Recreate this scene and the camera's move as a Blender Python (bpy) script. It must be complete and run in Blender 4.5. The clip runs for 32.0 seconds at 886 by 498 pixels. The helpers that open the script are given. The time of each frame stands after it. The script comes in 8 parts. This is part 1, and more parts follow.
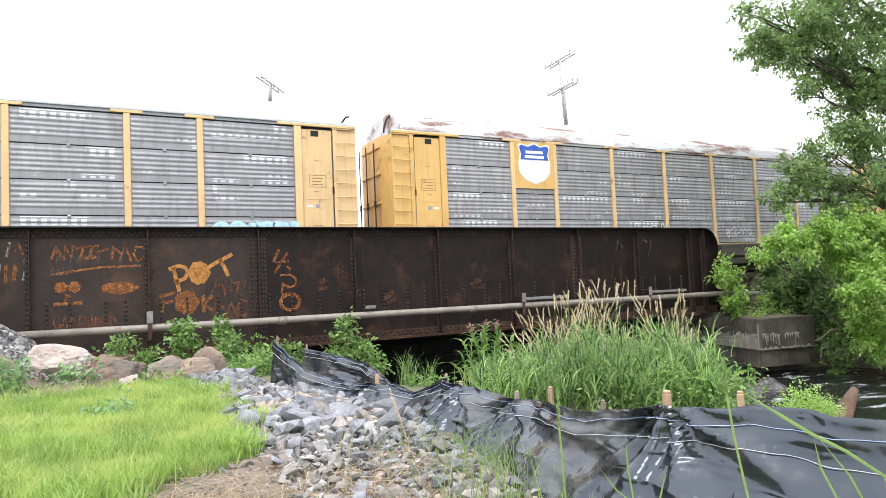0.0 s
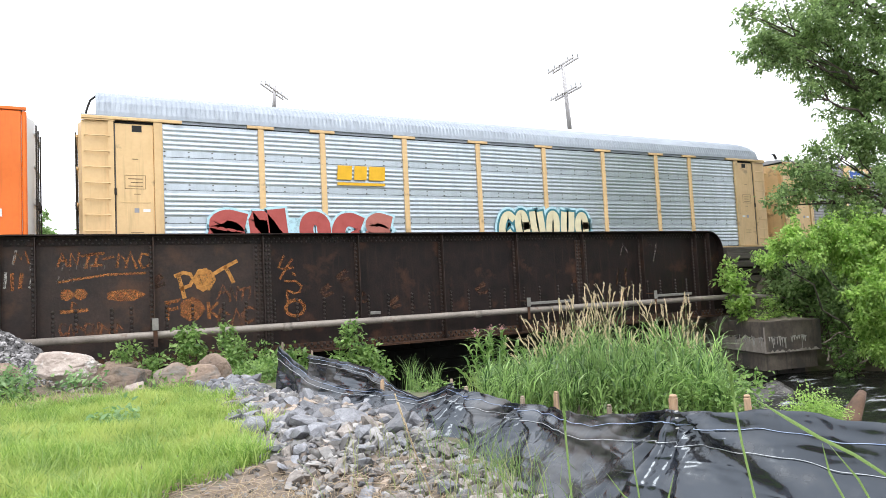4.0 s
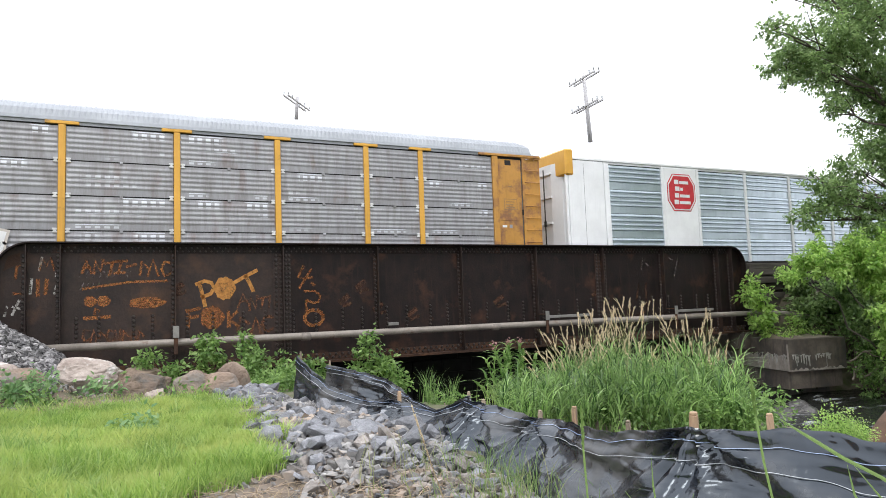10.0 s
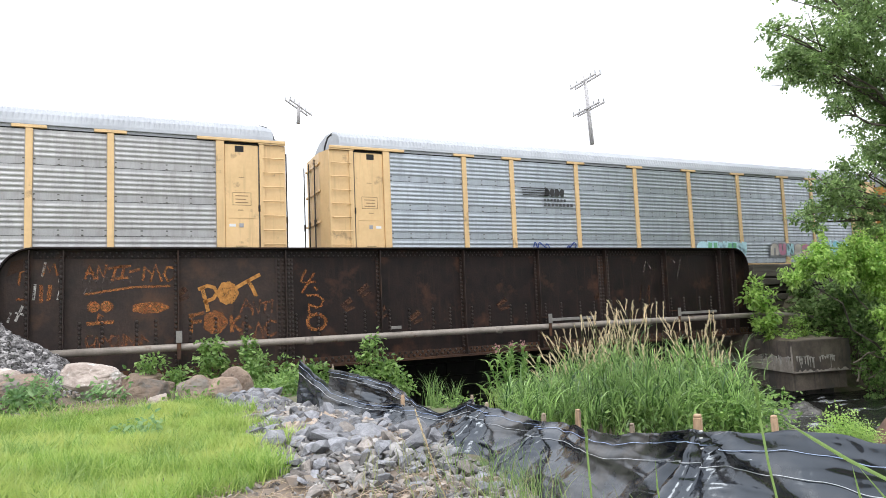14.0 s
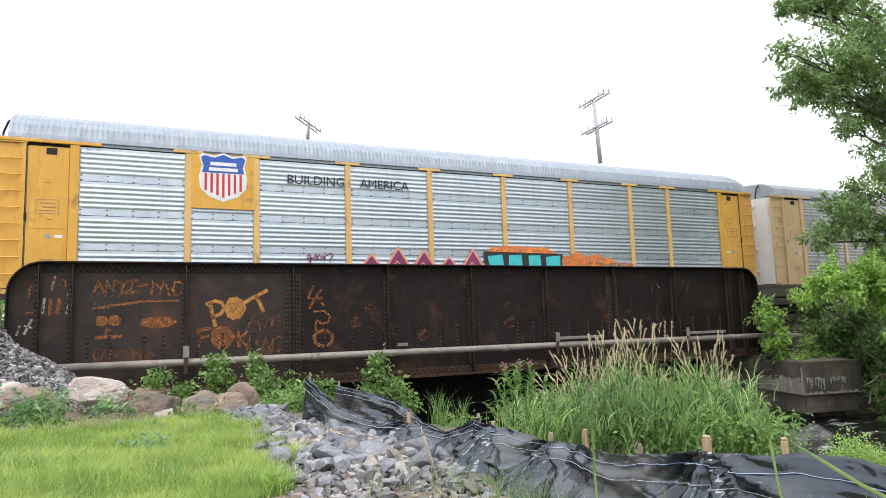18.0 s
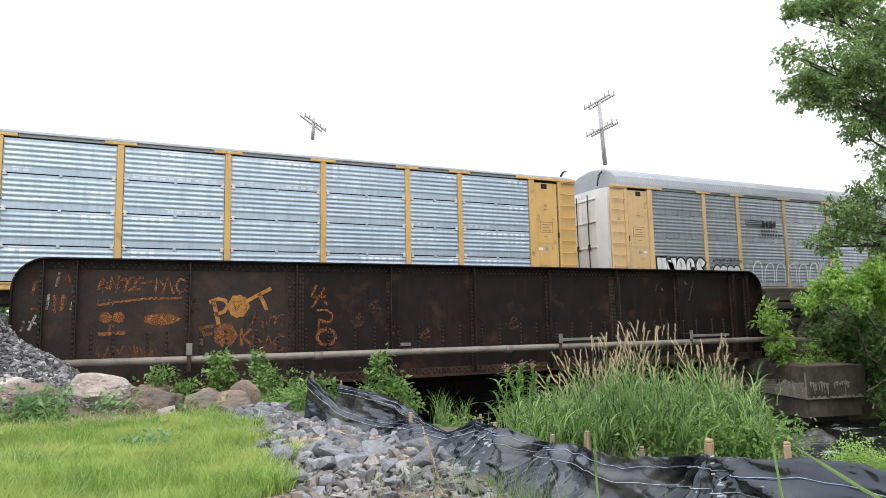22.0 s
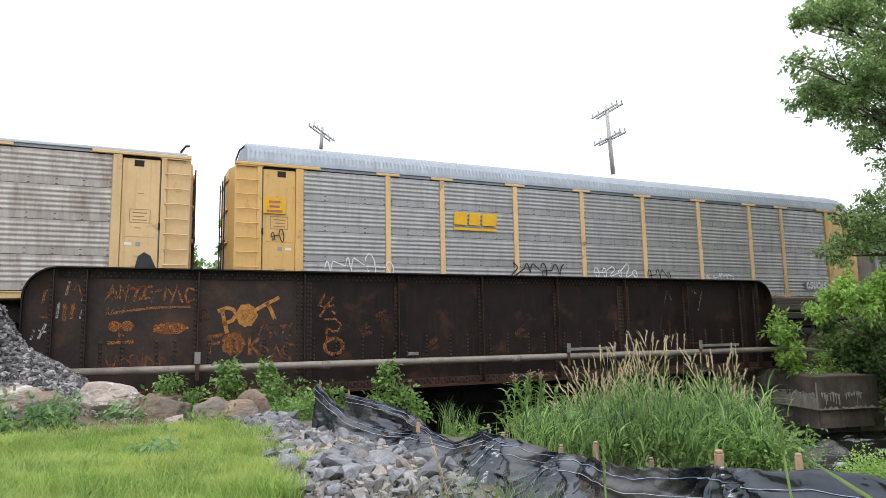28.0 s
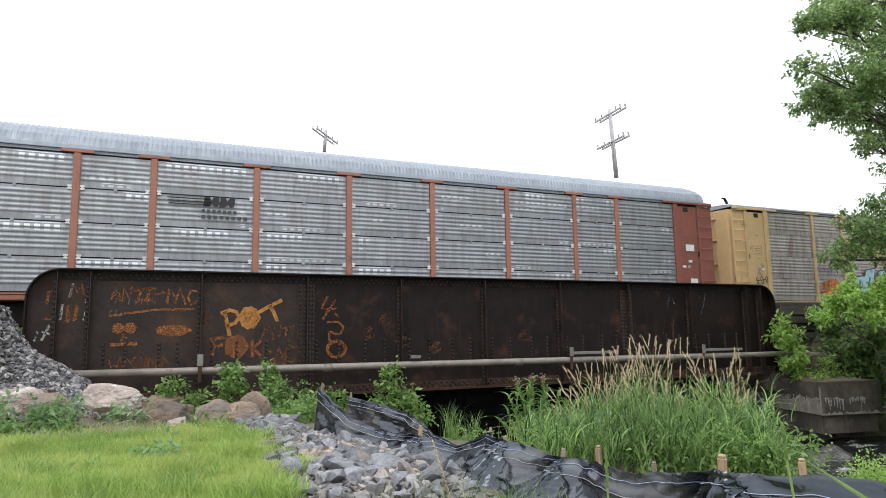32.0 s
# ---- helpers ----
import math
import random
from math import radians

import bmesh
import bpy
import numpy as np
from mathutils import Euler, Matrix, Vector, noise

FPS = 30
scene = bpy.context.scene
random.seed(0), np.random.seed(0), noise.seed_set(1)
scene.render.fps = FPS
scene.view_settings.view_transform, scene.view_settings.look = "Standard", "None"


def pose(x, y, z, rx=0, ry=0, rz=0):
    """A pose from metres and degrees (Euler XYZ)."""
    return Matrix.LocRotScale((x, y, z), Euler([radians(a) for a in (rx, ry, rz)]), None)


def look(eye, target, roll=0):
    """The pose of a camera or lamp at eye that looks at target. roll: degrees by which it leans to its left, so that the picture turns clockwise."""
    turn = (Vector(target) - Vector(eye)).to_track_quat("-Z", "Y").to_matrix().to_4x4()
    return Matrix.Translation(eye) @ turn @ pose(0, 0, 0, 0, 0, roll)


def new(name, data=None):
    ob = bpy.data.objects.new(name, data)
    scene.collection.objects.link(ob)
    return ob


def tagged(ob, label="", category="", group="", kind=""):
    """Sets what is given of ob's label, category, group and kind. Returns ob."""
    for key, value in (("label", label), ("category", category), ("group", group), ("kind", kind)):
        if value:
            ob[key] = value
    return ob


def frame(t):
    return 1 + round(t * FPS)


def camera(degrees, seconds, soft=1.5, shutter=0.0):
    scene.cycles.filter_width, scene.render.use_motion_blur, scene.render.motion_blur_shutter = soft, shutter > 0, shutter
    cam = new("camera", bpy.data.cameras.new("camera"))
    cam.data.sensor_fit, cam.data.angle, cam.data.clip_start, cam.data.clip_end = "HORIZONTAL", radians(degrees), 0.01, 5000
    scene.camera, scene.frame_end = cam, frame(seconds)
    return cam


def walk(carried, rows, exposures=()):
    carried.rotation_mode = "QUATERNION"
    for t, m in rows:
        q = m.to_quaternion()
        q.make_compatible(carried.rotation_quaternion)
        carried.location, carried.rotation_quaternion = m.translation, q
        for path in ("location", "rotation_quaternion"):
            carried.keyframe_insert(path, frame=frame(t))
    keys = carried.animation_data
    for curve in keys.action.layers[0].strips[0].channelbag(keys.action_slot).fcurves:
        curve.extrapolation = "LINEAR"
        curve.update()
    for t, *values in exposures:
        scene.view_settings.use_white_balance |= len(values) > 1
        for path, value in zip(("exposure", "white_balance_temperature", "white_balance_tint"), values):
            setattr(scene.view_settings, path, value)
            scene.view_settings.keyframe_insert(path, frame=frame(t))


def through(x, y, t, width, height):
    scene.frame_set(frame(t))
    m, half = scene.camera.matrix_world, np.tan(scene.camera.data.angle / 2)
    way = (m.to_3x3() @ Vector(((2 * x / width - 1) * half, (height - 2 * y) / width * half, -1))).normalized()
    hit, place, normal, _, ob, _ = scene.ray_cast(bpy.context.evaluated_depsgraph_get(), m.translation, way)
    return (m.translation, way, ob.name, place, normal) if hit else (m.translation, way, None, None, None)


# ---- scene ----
cam = camera(67.37, 32.0, 0.8)
PATH = [
    (0, pose(0, 0, 1.6, 93.138, 2.525, -27.644)),
    (0.5, pose(0, 0, 1.6, 93.062, 2.729, -27.768)),
    (1, pose(0, 0, 1.6, 92.959, 2.714, -27.759)),
    (1.5, pose(0, 0, 1.6, 92.869, 2.715, -27.702)),
    (2, pose(0, 0, 1.6, 93.242, 2.435, -27.350)),
    (2.5, pose(0, 0, 1.6, 93.790, 3.106, -27.466)),
    (3, pose(0, 0, 1.6, 93.616, 2.945, -27.470)),
    (3.5, pose(0, 0, 1.6, 93.580, 2.934, -27.403)),
    (5.5, pose(0, 0, 1.6, 93.753, 2.668, -26.669)),
    (6, pose(0, 0, 1.6, 93.888, 2.558, -26.636)),
    (6.5, pose(0, 0, 1.6, 94.257, 1.988, -26.014)),
    (7, pose(0, 0, 1.6, 94.353, 1.937, -25.742)),
    (7.5, pose(0, 0, 1.6, 94.265, 2.324, -25.994)),
    (8, pose(0, 0, 1.6, 94.267, 2.381, -26.103)),
    (8.5, pose(0, 0, 1.6, 94.299, 2.450, -26.129)),
    (9, pose(0, 0, 1.6, 94.623, 2.172, -25.841)),
    (9.5, pose(0, 0, 1.6, 94.685, 1.693, -25.355)),
    (10, pose(0, 0, 1.6, 94.689, 2.061, -25.660)),
    (10.5, pose(0, 0, 1.6, 94.682, 2.329, -25.824)),
    (11, pose(0, 0, 1.6, 94.741, 2.442, -25.888)),
    (11.5, pose(0, 0, 1.6, 94.994, 2.154, -25.535)),
    (12, pose(0, 0, 1.6, 95.083, 1.959, -25.049)),
    (12.5, pose(0, 0, 1.6, 94.922, 2.289, -25.417)),
    (13, pose(0, 0, 1.6, 94.995, 2.433, -25.494)),
    (13.5, pose(0, 0, 1.6, 94.988, 2.440, -25.476)),
    (15.5, pose(0, 0, 1.6, 95.078, 2.028, -25.302)),
    (16, pose(0, 0, 1.6, 95.764, 2.406, -25.594)),
    (16.5, pose(0, 0, 1.6, 97.616, 2.145, -24.885)),
    (17, pose(0, 0, 1.6, 97.250, 2.109, -24.762)),
    (17.5, pose(0, 0, 1.6, 96.895, 1.754, -24.413)),
    (18, pose(0, 0, 1.6, 96.496, 1.828, -24.829)),
    (18.5, pose(0, 0, 1.6, 96.619, 1.698, -24.737)),
    (19, pose(0, 0, 1.6, 96.692, 1.385, -24.607)),
    (19.5, pose(0, 0, 1.6, 96.674, 1.065, -24.372)),
    (20, pose(0, 0, 1.6, 96.623, 1.269, -24.508)),
    (20.5, pose(0, 0, 1.6, 96.421, 1.473, -24.731)),
    (21, pose(0, 0, 1.6, 96.418, 1.460, -24.817)),
    (21.5, pose(0, 0, 1.6, 96.515, 1.434, -24.691)),
    (22, pose(0, 0, 1.6, 96.520, 1.209, -24.585)),
    (22.5, pose(0, 0, 1.6, 96.193, 1.154, -24.603)),
    (23, pose(0, 0, 1.6, 96.595, 1.049, -24.244)),
    (23.5, pose(0, 0, 1.6, 97.556, 1.469, -23.854)),
    (24, pose(0, 0, 1.6, 96.879, 0.613, -23.791)),
    (24.5, pose(0, 0, 1.6, 97.107, 1.096, -23.945)),
    (25, pose(0, 0, 1.6, 97.093, 1.233, -24.078)),
    (25.5, pose(0, 0, 1.6, 97.138, 1.269, -24.091)),
    (27.5, pose(0, 0, 1.6, 97.272, 0.893, -23.870)),
    (28, pose(0, 0, 1.6, 97.326, 1.113, -23.922)),
    (28.5, pose(0, 0, 1.6, 97.456, 0.955, -23.799)),
    (29, pose(0, 0, 1.6, 97.530, 0.647, -23.626)),
    (29.5, pose(0, 0, 1.6, 97.465, 0.972, -23.799)),
    (30, pose(0, 0, 1.6, 97.488, 1.025, -23.888)),
    (30.5, pose(0, 0, 1.6, 97.498, 1.009, -23.838)),
    (31, pose(0, 0, 1.6, 97.666, 0.651, -23.589)),
    (31.5, pose(0, 0, 1.6, 97.620, 0.554, -23.548)),
    (32, pose(0, 0, 1.6, 97.602, 0.888, -23.701)),
]
walk(cam, PATH, [(0, 1.05), (1, 1.07), (2, 1.03), (3, 0.92), (6, 0.85), (7, 0.85), (9, 0.55), (10, 0.58), (11, 0.82), (12, 0.82), (13, 0.7), (16, 0.82), (17, 0.56), (18, 0.62), (20, 0.42), (22, 0.43), (25, 0.34), (32, 0.32)])

RUN = [(0, 8.05), (8, 104.35), (16, 200.64), (24, 296.94), (32, 393.23)]     # seconds, metres run by the train


# ---- light ----
world = bpy.data.worlds.new("overcast_sky")
scene.world = world
world.use_nodes = True
wn, wl = world.node_tree.nodes, world.node_tree.links
wn.clear()
sky = wn.new("ShaderNodeTexSky")
sky.sky_type, sky.sun_disc = "NISHITA", False
sky.sun_elevation, sky.sun_rotation = radians(52), radians(200)
sky.air_density, sky.dust_density = 1.0, 4.0
# overcast: half again as bright overhead as at the horizon
direction = wn.new("ShaderNodeSeparateXYZ")
wl.new(wn.new("ShaderNodeTexCoord").outputs["Generated"], direction.inputs[0])
rise = wn.new("ShaderNodeMapRange")
wl.new(direction.outputs[2], rise.inputs[0])
cloud = wn.new("ShaderNodeMix")
cloud.data_type = "RGBA"
cloud.inputs[6].default_value = (10.0, 10.25, 10.9, 1)
cloud.inputs[7].default_value = (14.5, 14.95, 16.0, 1)
wl.new(rise.outputs[0], cloud.inputs[0])
veil = wn.new("ShaderNodeMix")
veil.data_type = "RGBA"
veil.inputs[0].default_value = 0.9
wl.new(cloud.outputs[2], veil.inputs[7])
back = wn.new("ShaderNodeBackground")
back.inputs[1].default_value = 0.105
wout = wn.new("ShaderNodeOutputWorld")
wl.new(sky.outputs[0], veil.inputs[6])
wl.new(veil.outputs[2], back.inputs[0])
wl.new(back.outputs[0], wout.inputs[0])

sun = new("sun", bpy.data.lights.new("sun", "SUN"))
sun.data.energy, sun.data.angle, sun.data.color = 1.0, radians(25), (1.0, 0.985, 0.96)
sun.matrix_world = look((-8, -14, 28), (0, 0, 0))


# ---- materials ----
def shader(name):
    m = bpy.data.materials.new(name)
    m.use_nodes = True
    n, l = m.node_tree.nodes, m.node_tree.links
    return m, n, l, n["Principled BSDF"]


def noise_node(n, l, vec, scale, detail=6.0, rough=0.6):
    t = n.new("ShaderNodeTexNoise")
    t.inputs["Scale"].default_value, t.inputs["Detail"].default_value, t.inputs["Roughness"].default_value = scale, detail, rough
    l.new(vec, t.inputs["Vector"])
    return t.outputs[0]


def ramp(n, l, fac, a, b, lo=0.0, hi=1.0):
    r = n.new("ShaderNodeMapRange")
    r.inputs[1].default_value, r.inputs[2].default_value, r.inputs[3].default_value, r.inputs[4].default_value = a, b, lo, hi
    l.new(fac, r.inputs[0])
    return r.outputs[0]


def mix(n, l, fac, a, b, mode="MIX"):
    m = n.new("ShaderNodeMix")
    m.data_type, m.blend_type = "RGBA", mode
    for value, i in ((fac, 0), (a, 6), (b, 7)):
        if isinstance(value, bpy.types.NodeSocket):
            l.new(value, m.inputs[i])
        elif i == 0:
            m.inputs[0].default_value = value
        else:
            m.inputs[i].default_value = (*value, 1)
    return m.outputs[2]


def math_node(n, l, op, a, b=None):
    m = n.new("ShaderNodeMath")
    m.operation = op
    for value, i in ((a, 0), (b, 1)):
        if value is None:
            continue
        if isinstance(value, bpy.types.NodeSocket):
            l.new(value, m.inputs[i])
        else:
            m.inputs[i].default_value = value
    return m.outputs[0]


def coords(n, l, stretch=(1, 1, 1), shift=True, world_space=False):
    """Real-size coordinates; each object gets its own piece of the pattern."""
    if world_space:
        v = n.new("ShaderNodeNewGeometry").outputs["Position"]
    else:
        v = n.new("ShaderNodeTexCoord").outputs["Object"]
    mp = n.new("ShaderNodeMapping")
    l.new(v, mp.inputs[0])
    mp.inputs["Scale"].default_value = stretch
    if shift:
        info = n.new("ShaderNodeObjectInfo")
        s = n.new("ShaderNodeVectorMath")
        s.operation = "SCALE"
        s.inputs[0].default_value = (37, 53, 71)
        l.new(info.outputs["Random"], s.inputs["Scale"])
        l.new(s.outputs[0], mp.inputs[1])
    return mp.outputs[0]


def surf(name, c1, c2, scale=3.0, rough=0.8, metal=0.0, bump=0.25, bscale=None, stain=None, sscale=1.2, sthr=(0.52, 0.62),
         stretch=(1, 1, 1), vary=0.12, streak=None, world_space=False, island=0.0, fine=0.35, rvar=0.15, spec=0.5):
    m, n, l, b = shader(name)
    v = coords(n, l, stretch, not world_space, world_space)
    big = noise_node(n, l, v, scale)
    col = mix(n, l, ramp(n, l, big, 0.35, 0.65), c1, c2)
    small = noise_node(n, l, v, scale * 9, 4)
    col = mix(n, l, fine, col, mix(n, l, ramp(n, l, small, 0.3, 0.7), (0.35, 0.35, 0.35), (0.68, 0.68, 0.68)), "OVERLAY")
    if stain:
        col = mix(n, l, ramp(n, l, noise_node(n, l, v, sscale, 8, 0.65), *sthr), col, stain)
    if streak:
        sv = coords(n, l, (5.0, 5.0, 0.35))
        col = mix(n, l, ramp(n, l, noise_node(n, l, sv, 1.4, 4), 0.55, 0.72, 0, 0.75), col, streak)
    if vary:
        info = n.new("ShaderNodeObjectInfo")
        g = ramp(n, l, info.outputs["Random"], 0, 1, 1 - vary, 1 + vary)
        s = n.new("ShaderNodeVectorMath")
        s.operation = "SCALE"
        l.new(col, s.inputs[0])
        l.new(g, s.inputs["Scale"])
        col = s.outputs[0]
    if island:
        geo = n.new("ShaderNodeNewGeometry")
        s = n.new("ShaderNodeVectorMath")
        s.operation = "SCALE"
        l.new(col, s.inputs[0])
        l.new(ramp(n, l, geo.outputs["Random Per Island"], 0, 1, 1 - island, 1 + island), s.inputs["Scale"])
        col = s.outputs[0]
    l.new(col, b.inputs["Base Color"])
    l.new(ramp(n, l, big, 0.3, 0.7, max(0.02, rough - rvar), min(1, rough + rvar)), b.inputs["Roughness"])
    b.inputs["Metallic"].default_value = metal
    b.inputs["Specular IOR Level"].default_value = spec
    if bump:
        bn = n.new("ShaderNodeBump")
        bn.inputs["Strength"].default_value, bn.inputs["Distance"].default_value = bump, 0.02
        l.new(noise_node(n, l, v, bscale or scale * 6, 6), bn.inputs["Height"])
        l.new(bn.outputs[0], b.inputs["Normal"])
    return m


def galvanised(name, c1, c2, dirt, amount, rough=0.42, metal=0.75, lit_holes=False, rust=0.0):
    """Zinc-coated sheet: spangle, run-down dirt, and daylight in rows of punched holes, painted as pale colour."""
    m, n, l, b = shader(name)
    v = coords(n, l)
    col = mix(n, l, ramp(n, l, noise_node(n, l, v, 0.8, 3), 0.25, 0.75), c1, c2)
    col = mix(n, l, 0.18, col, mix(n, l, ramp(n, l, noise_node(n, l, v, 26, 3), 0.3, 0.7), (0.38, 0.38, 0.38), (0.66, 0.66, 0.66)), "OVERLAY")
    run = noise_node(n, l, coords(n, l, (3.0, 3.0, 0.5)), 1.6, 6, 0.7)
    col = mix(n, l, ramp(n, l, run, 0.42, 0.7, 0, amount), col, dirt)
    if rust:
        col = mix(n, l, ramp(n, l, noise_node(n, l, coords(n, l, (1.0, 1.0, 0.3)), 1.7, 5), 0.58, 0.68, 0, rust), col, (0.16, 0.075, 0.05))
    if lit_holes:
        # square holes and open slots in stretches; the light through them is put into the colour
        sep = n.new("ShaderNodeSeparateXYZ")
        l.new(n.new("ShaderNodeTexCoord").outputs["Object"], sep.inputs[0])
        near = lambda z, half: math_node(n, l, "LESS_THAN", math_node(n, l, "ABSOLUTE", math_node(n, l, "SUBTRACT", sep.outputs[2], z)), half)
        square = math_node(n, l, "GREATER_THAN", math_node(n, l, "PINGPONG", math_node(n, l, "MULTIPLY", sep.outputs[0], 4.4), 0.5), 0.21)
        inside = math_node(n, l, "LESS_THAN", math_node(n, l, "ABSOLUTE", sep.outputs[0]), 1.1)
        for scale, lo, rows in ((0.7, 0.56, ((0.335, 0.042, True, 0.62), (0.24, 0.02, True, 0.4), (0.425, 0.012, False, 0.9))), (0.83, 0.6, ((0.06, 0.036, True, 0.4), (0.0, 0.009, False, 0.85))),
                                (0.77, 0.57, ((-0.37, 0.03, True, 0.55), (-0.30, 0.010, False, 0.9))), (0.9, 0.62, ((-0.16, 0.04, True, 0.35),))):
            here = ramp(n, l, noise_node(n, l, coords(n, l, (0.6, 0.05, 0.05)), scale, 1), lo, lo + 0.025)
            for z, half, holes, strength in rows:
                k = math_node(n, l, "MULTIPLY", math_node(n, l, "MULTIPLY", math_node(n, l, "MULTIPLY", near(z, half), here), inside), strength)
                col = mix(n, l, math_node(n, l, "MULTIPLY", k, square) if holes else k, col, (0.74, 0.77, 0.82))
    l.new(col, b.inputs["Base Color"])
    l.new(ramp(n, l, run, 0.35, 0.7, rough - 0.1, rough + 0.25), b.inputs["Roughness"])
    b.inputs["Metallic"].default_value = metal
    bn = n.new("ShaderNodeBump")
    bn.inputs["Strength"].default_value, bn.inputs["Distance"].default_value = 0.03, 0.01
    l.new(noise_node(n, l, v, 3, 3), bn.inputs["Height"])
    l.new(bn.outputs[0], b.inputs["Normal"])
    return m


def worn_paint(name, colour, cover=0.5, scale=7.0, soft=0.12, fade=None):
    """Sprayed paint that has partly weathered away."""
    m, n, l, b = shader(name)
    v = coords(n, l)
    col = mix(n, l, ramp(n, l, noise_node(n, l, v, 4.0), 0.3, 0.7), colour, fade or tuple(0.7 * c for c in colour))
    l.new(col, b.inputs["Base Color"])
    b.inputs["Roughness"].default_value = 0.85
    l.new(ramp(n, l, noise_node(n, l, v, scale, 8, 0.75), cover - soft, cover + soft, 1, 0), b.inputs["Alpha"])
    return m


def leaf_mat(name, c1, c2, rough=0.5, through=0.4, patch=None, pscale=0.9, glow=1.5):
    m, n, l, b = shader(name)
    geo = n.new("ShaderNodeNewGeometry")
    col = mix(n, l, geo.outputs["Random Per Island"], c1, c2)
    v = coords(n, l, world_space=True, shift=False)
    col = mix(n, l, ramp(n, l, noise_node(n, l, v, 0.9, 3), 0.35, 0.7, 0, 0.5), col, tuple(0.6 * c for c in c1))
    if patch:
        col = mix(n, l, ramp(n, l, noise_node(n, l, v, pscale, 4), 0.45, 0.62, 0, 0.8), col, patch)
    l.new(col, b.inputs["Base Color"])
    b.inputs["Roughness"].default_value = rough
    tr = n.new("ShaderNodeBsdfTranslucent")
    bright = n.new("ShaderNodeVectorMath")
    bright.operation = "SCALE"
    bright.inputs["Scale"].default_value = glow
    l.new(col, bright.inputs[0])
    l.new(bright.outputs[0], tr.inputs[0])
    ms = n.new("ShaderNodeMixShader")
    ms.inputs[0].default_value = through
    l.new(b.outputs[0], ms.inputs[1])
    l.new(tr.outputs[0], ms.inputs[2])
    l.new(ms.outputs[0], n["Material Output"].inputs[0])
    return m


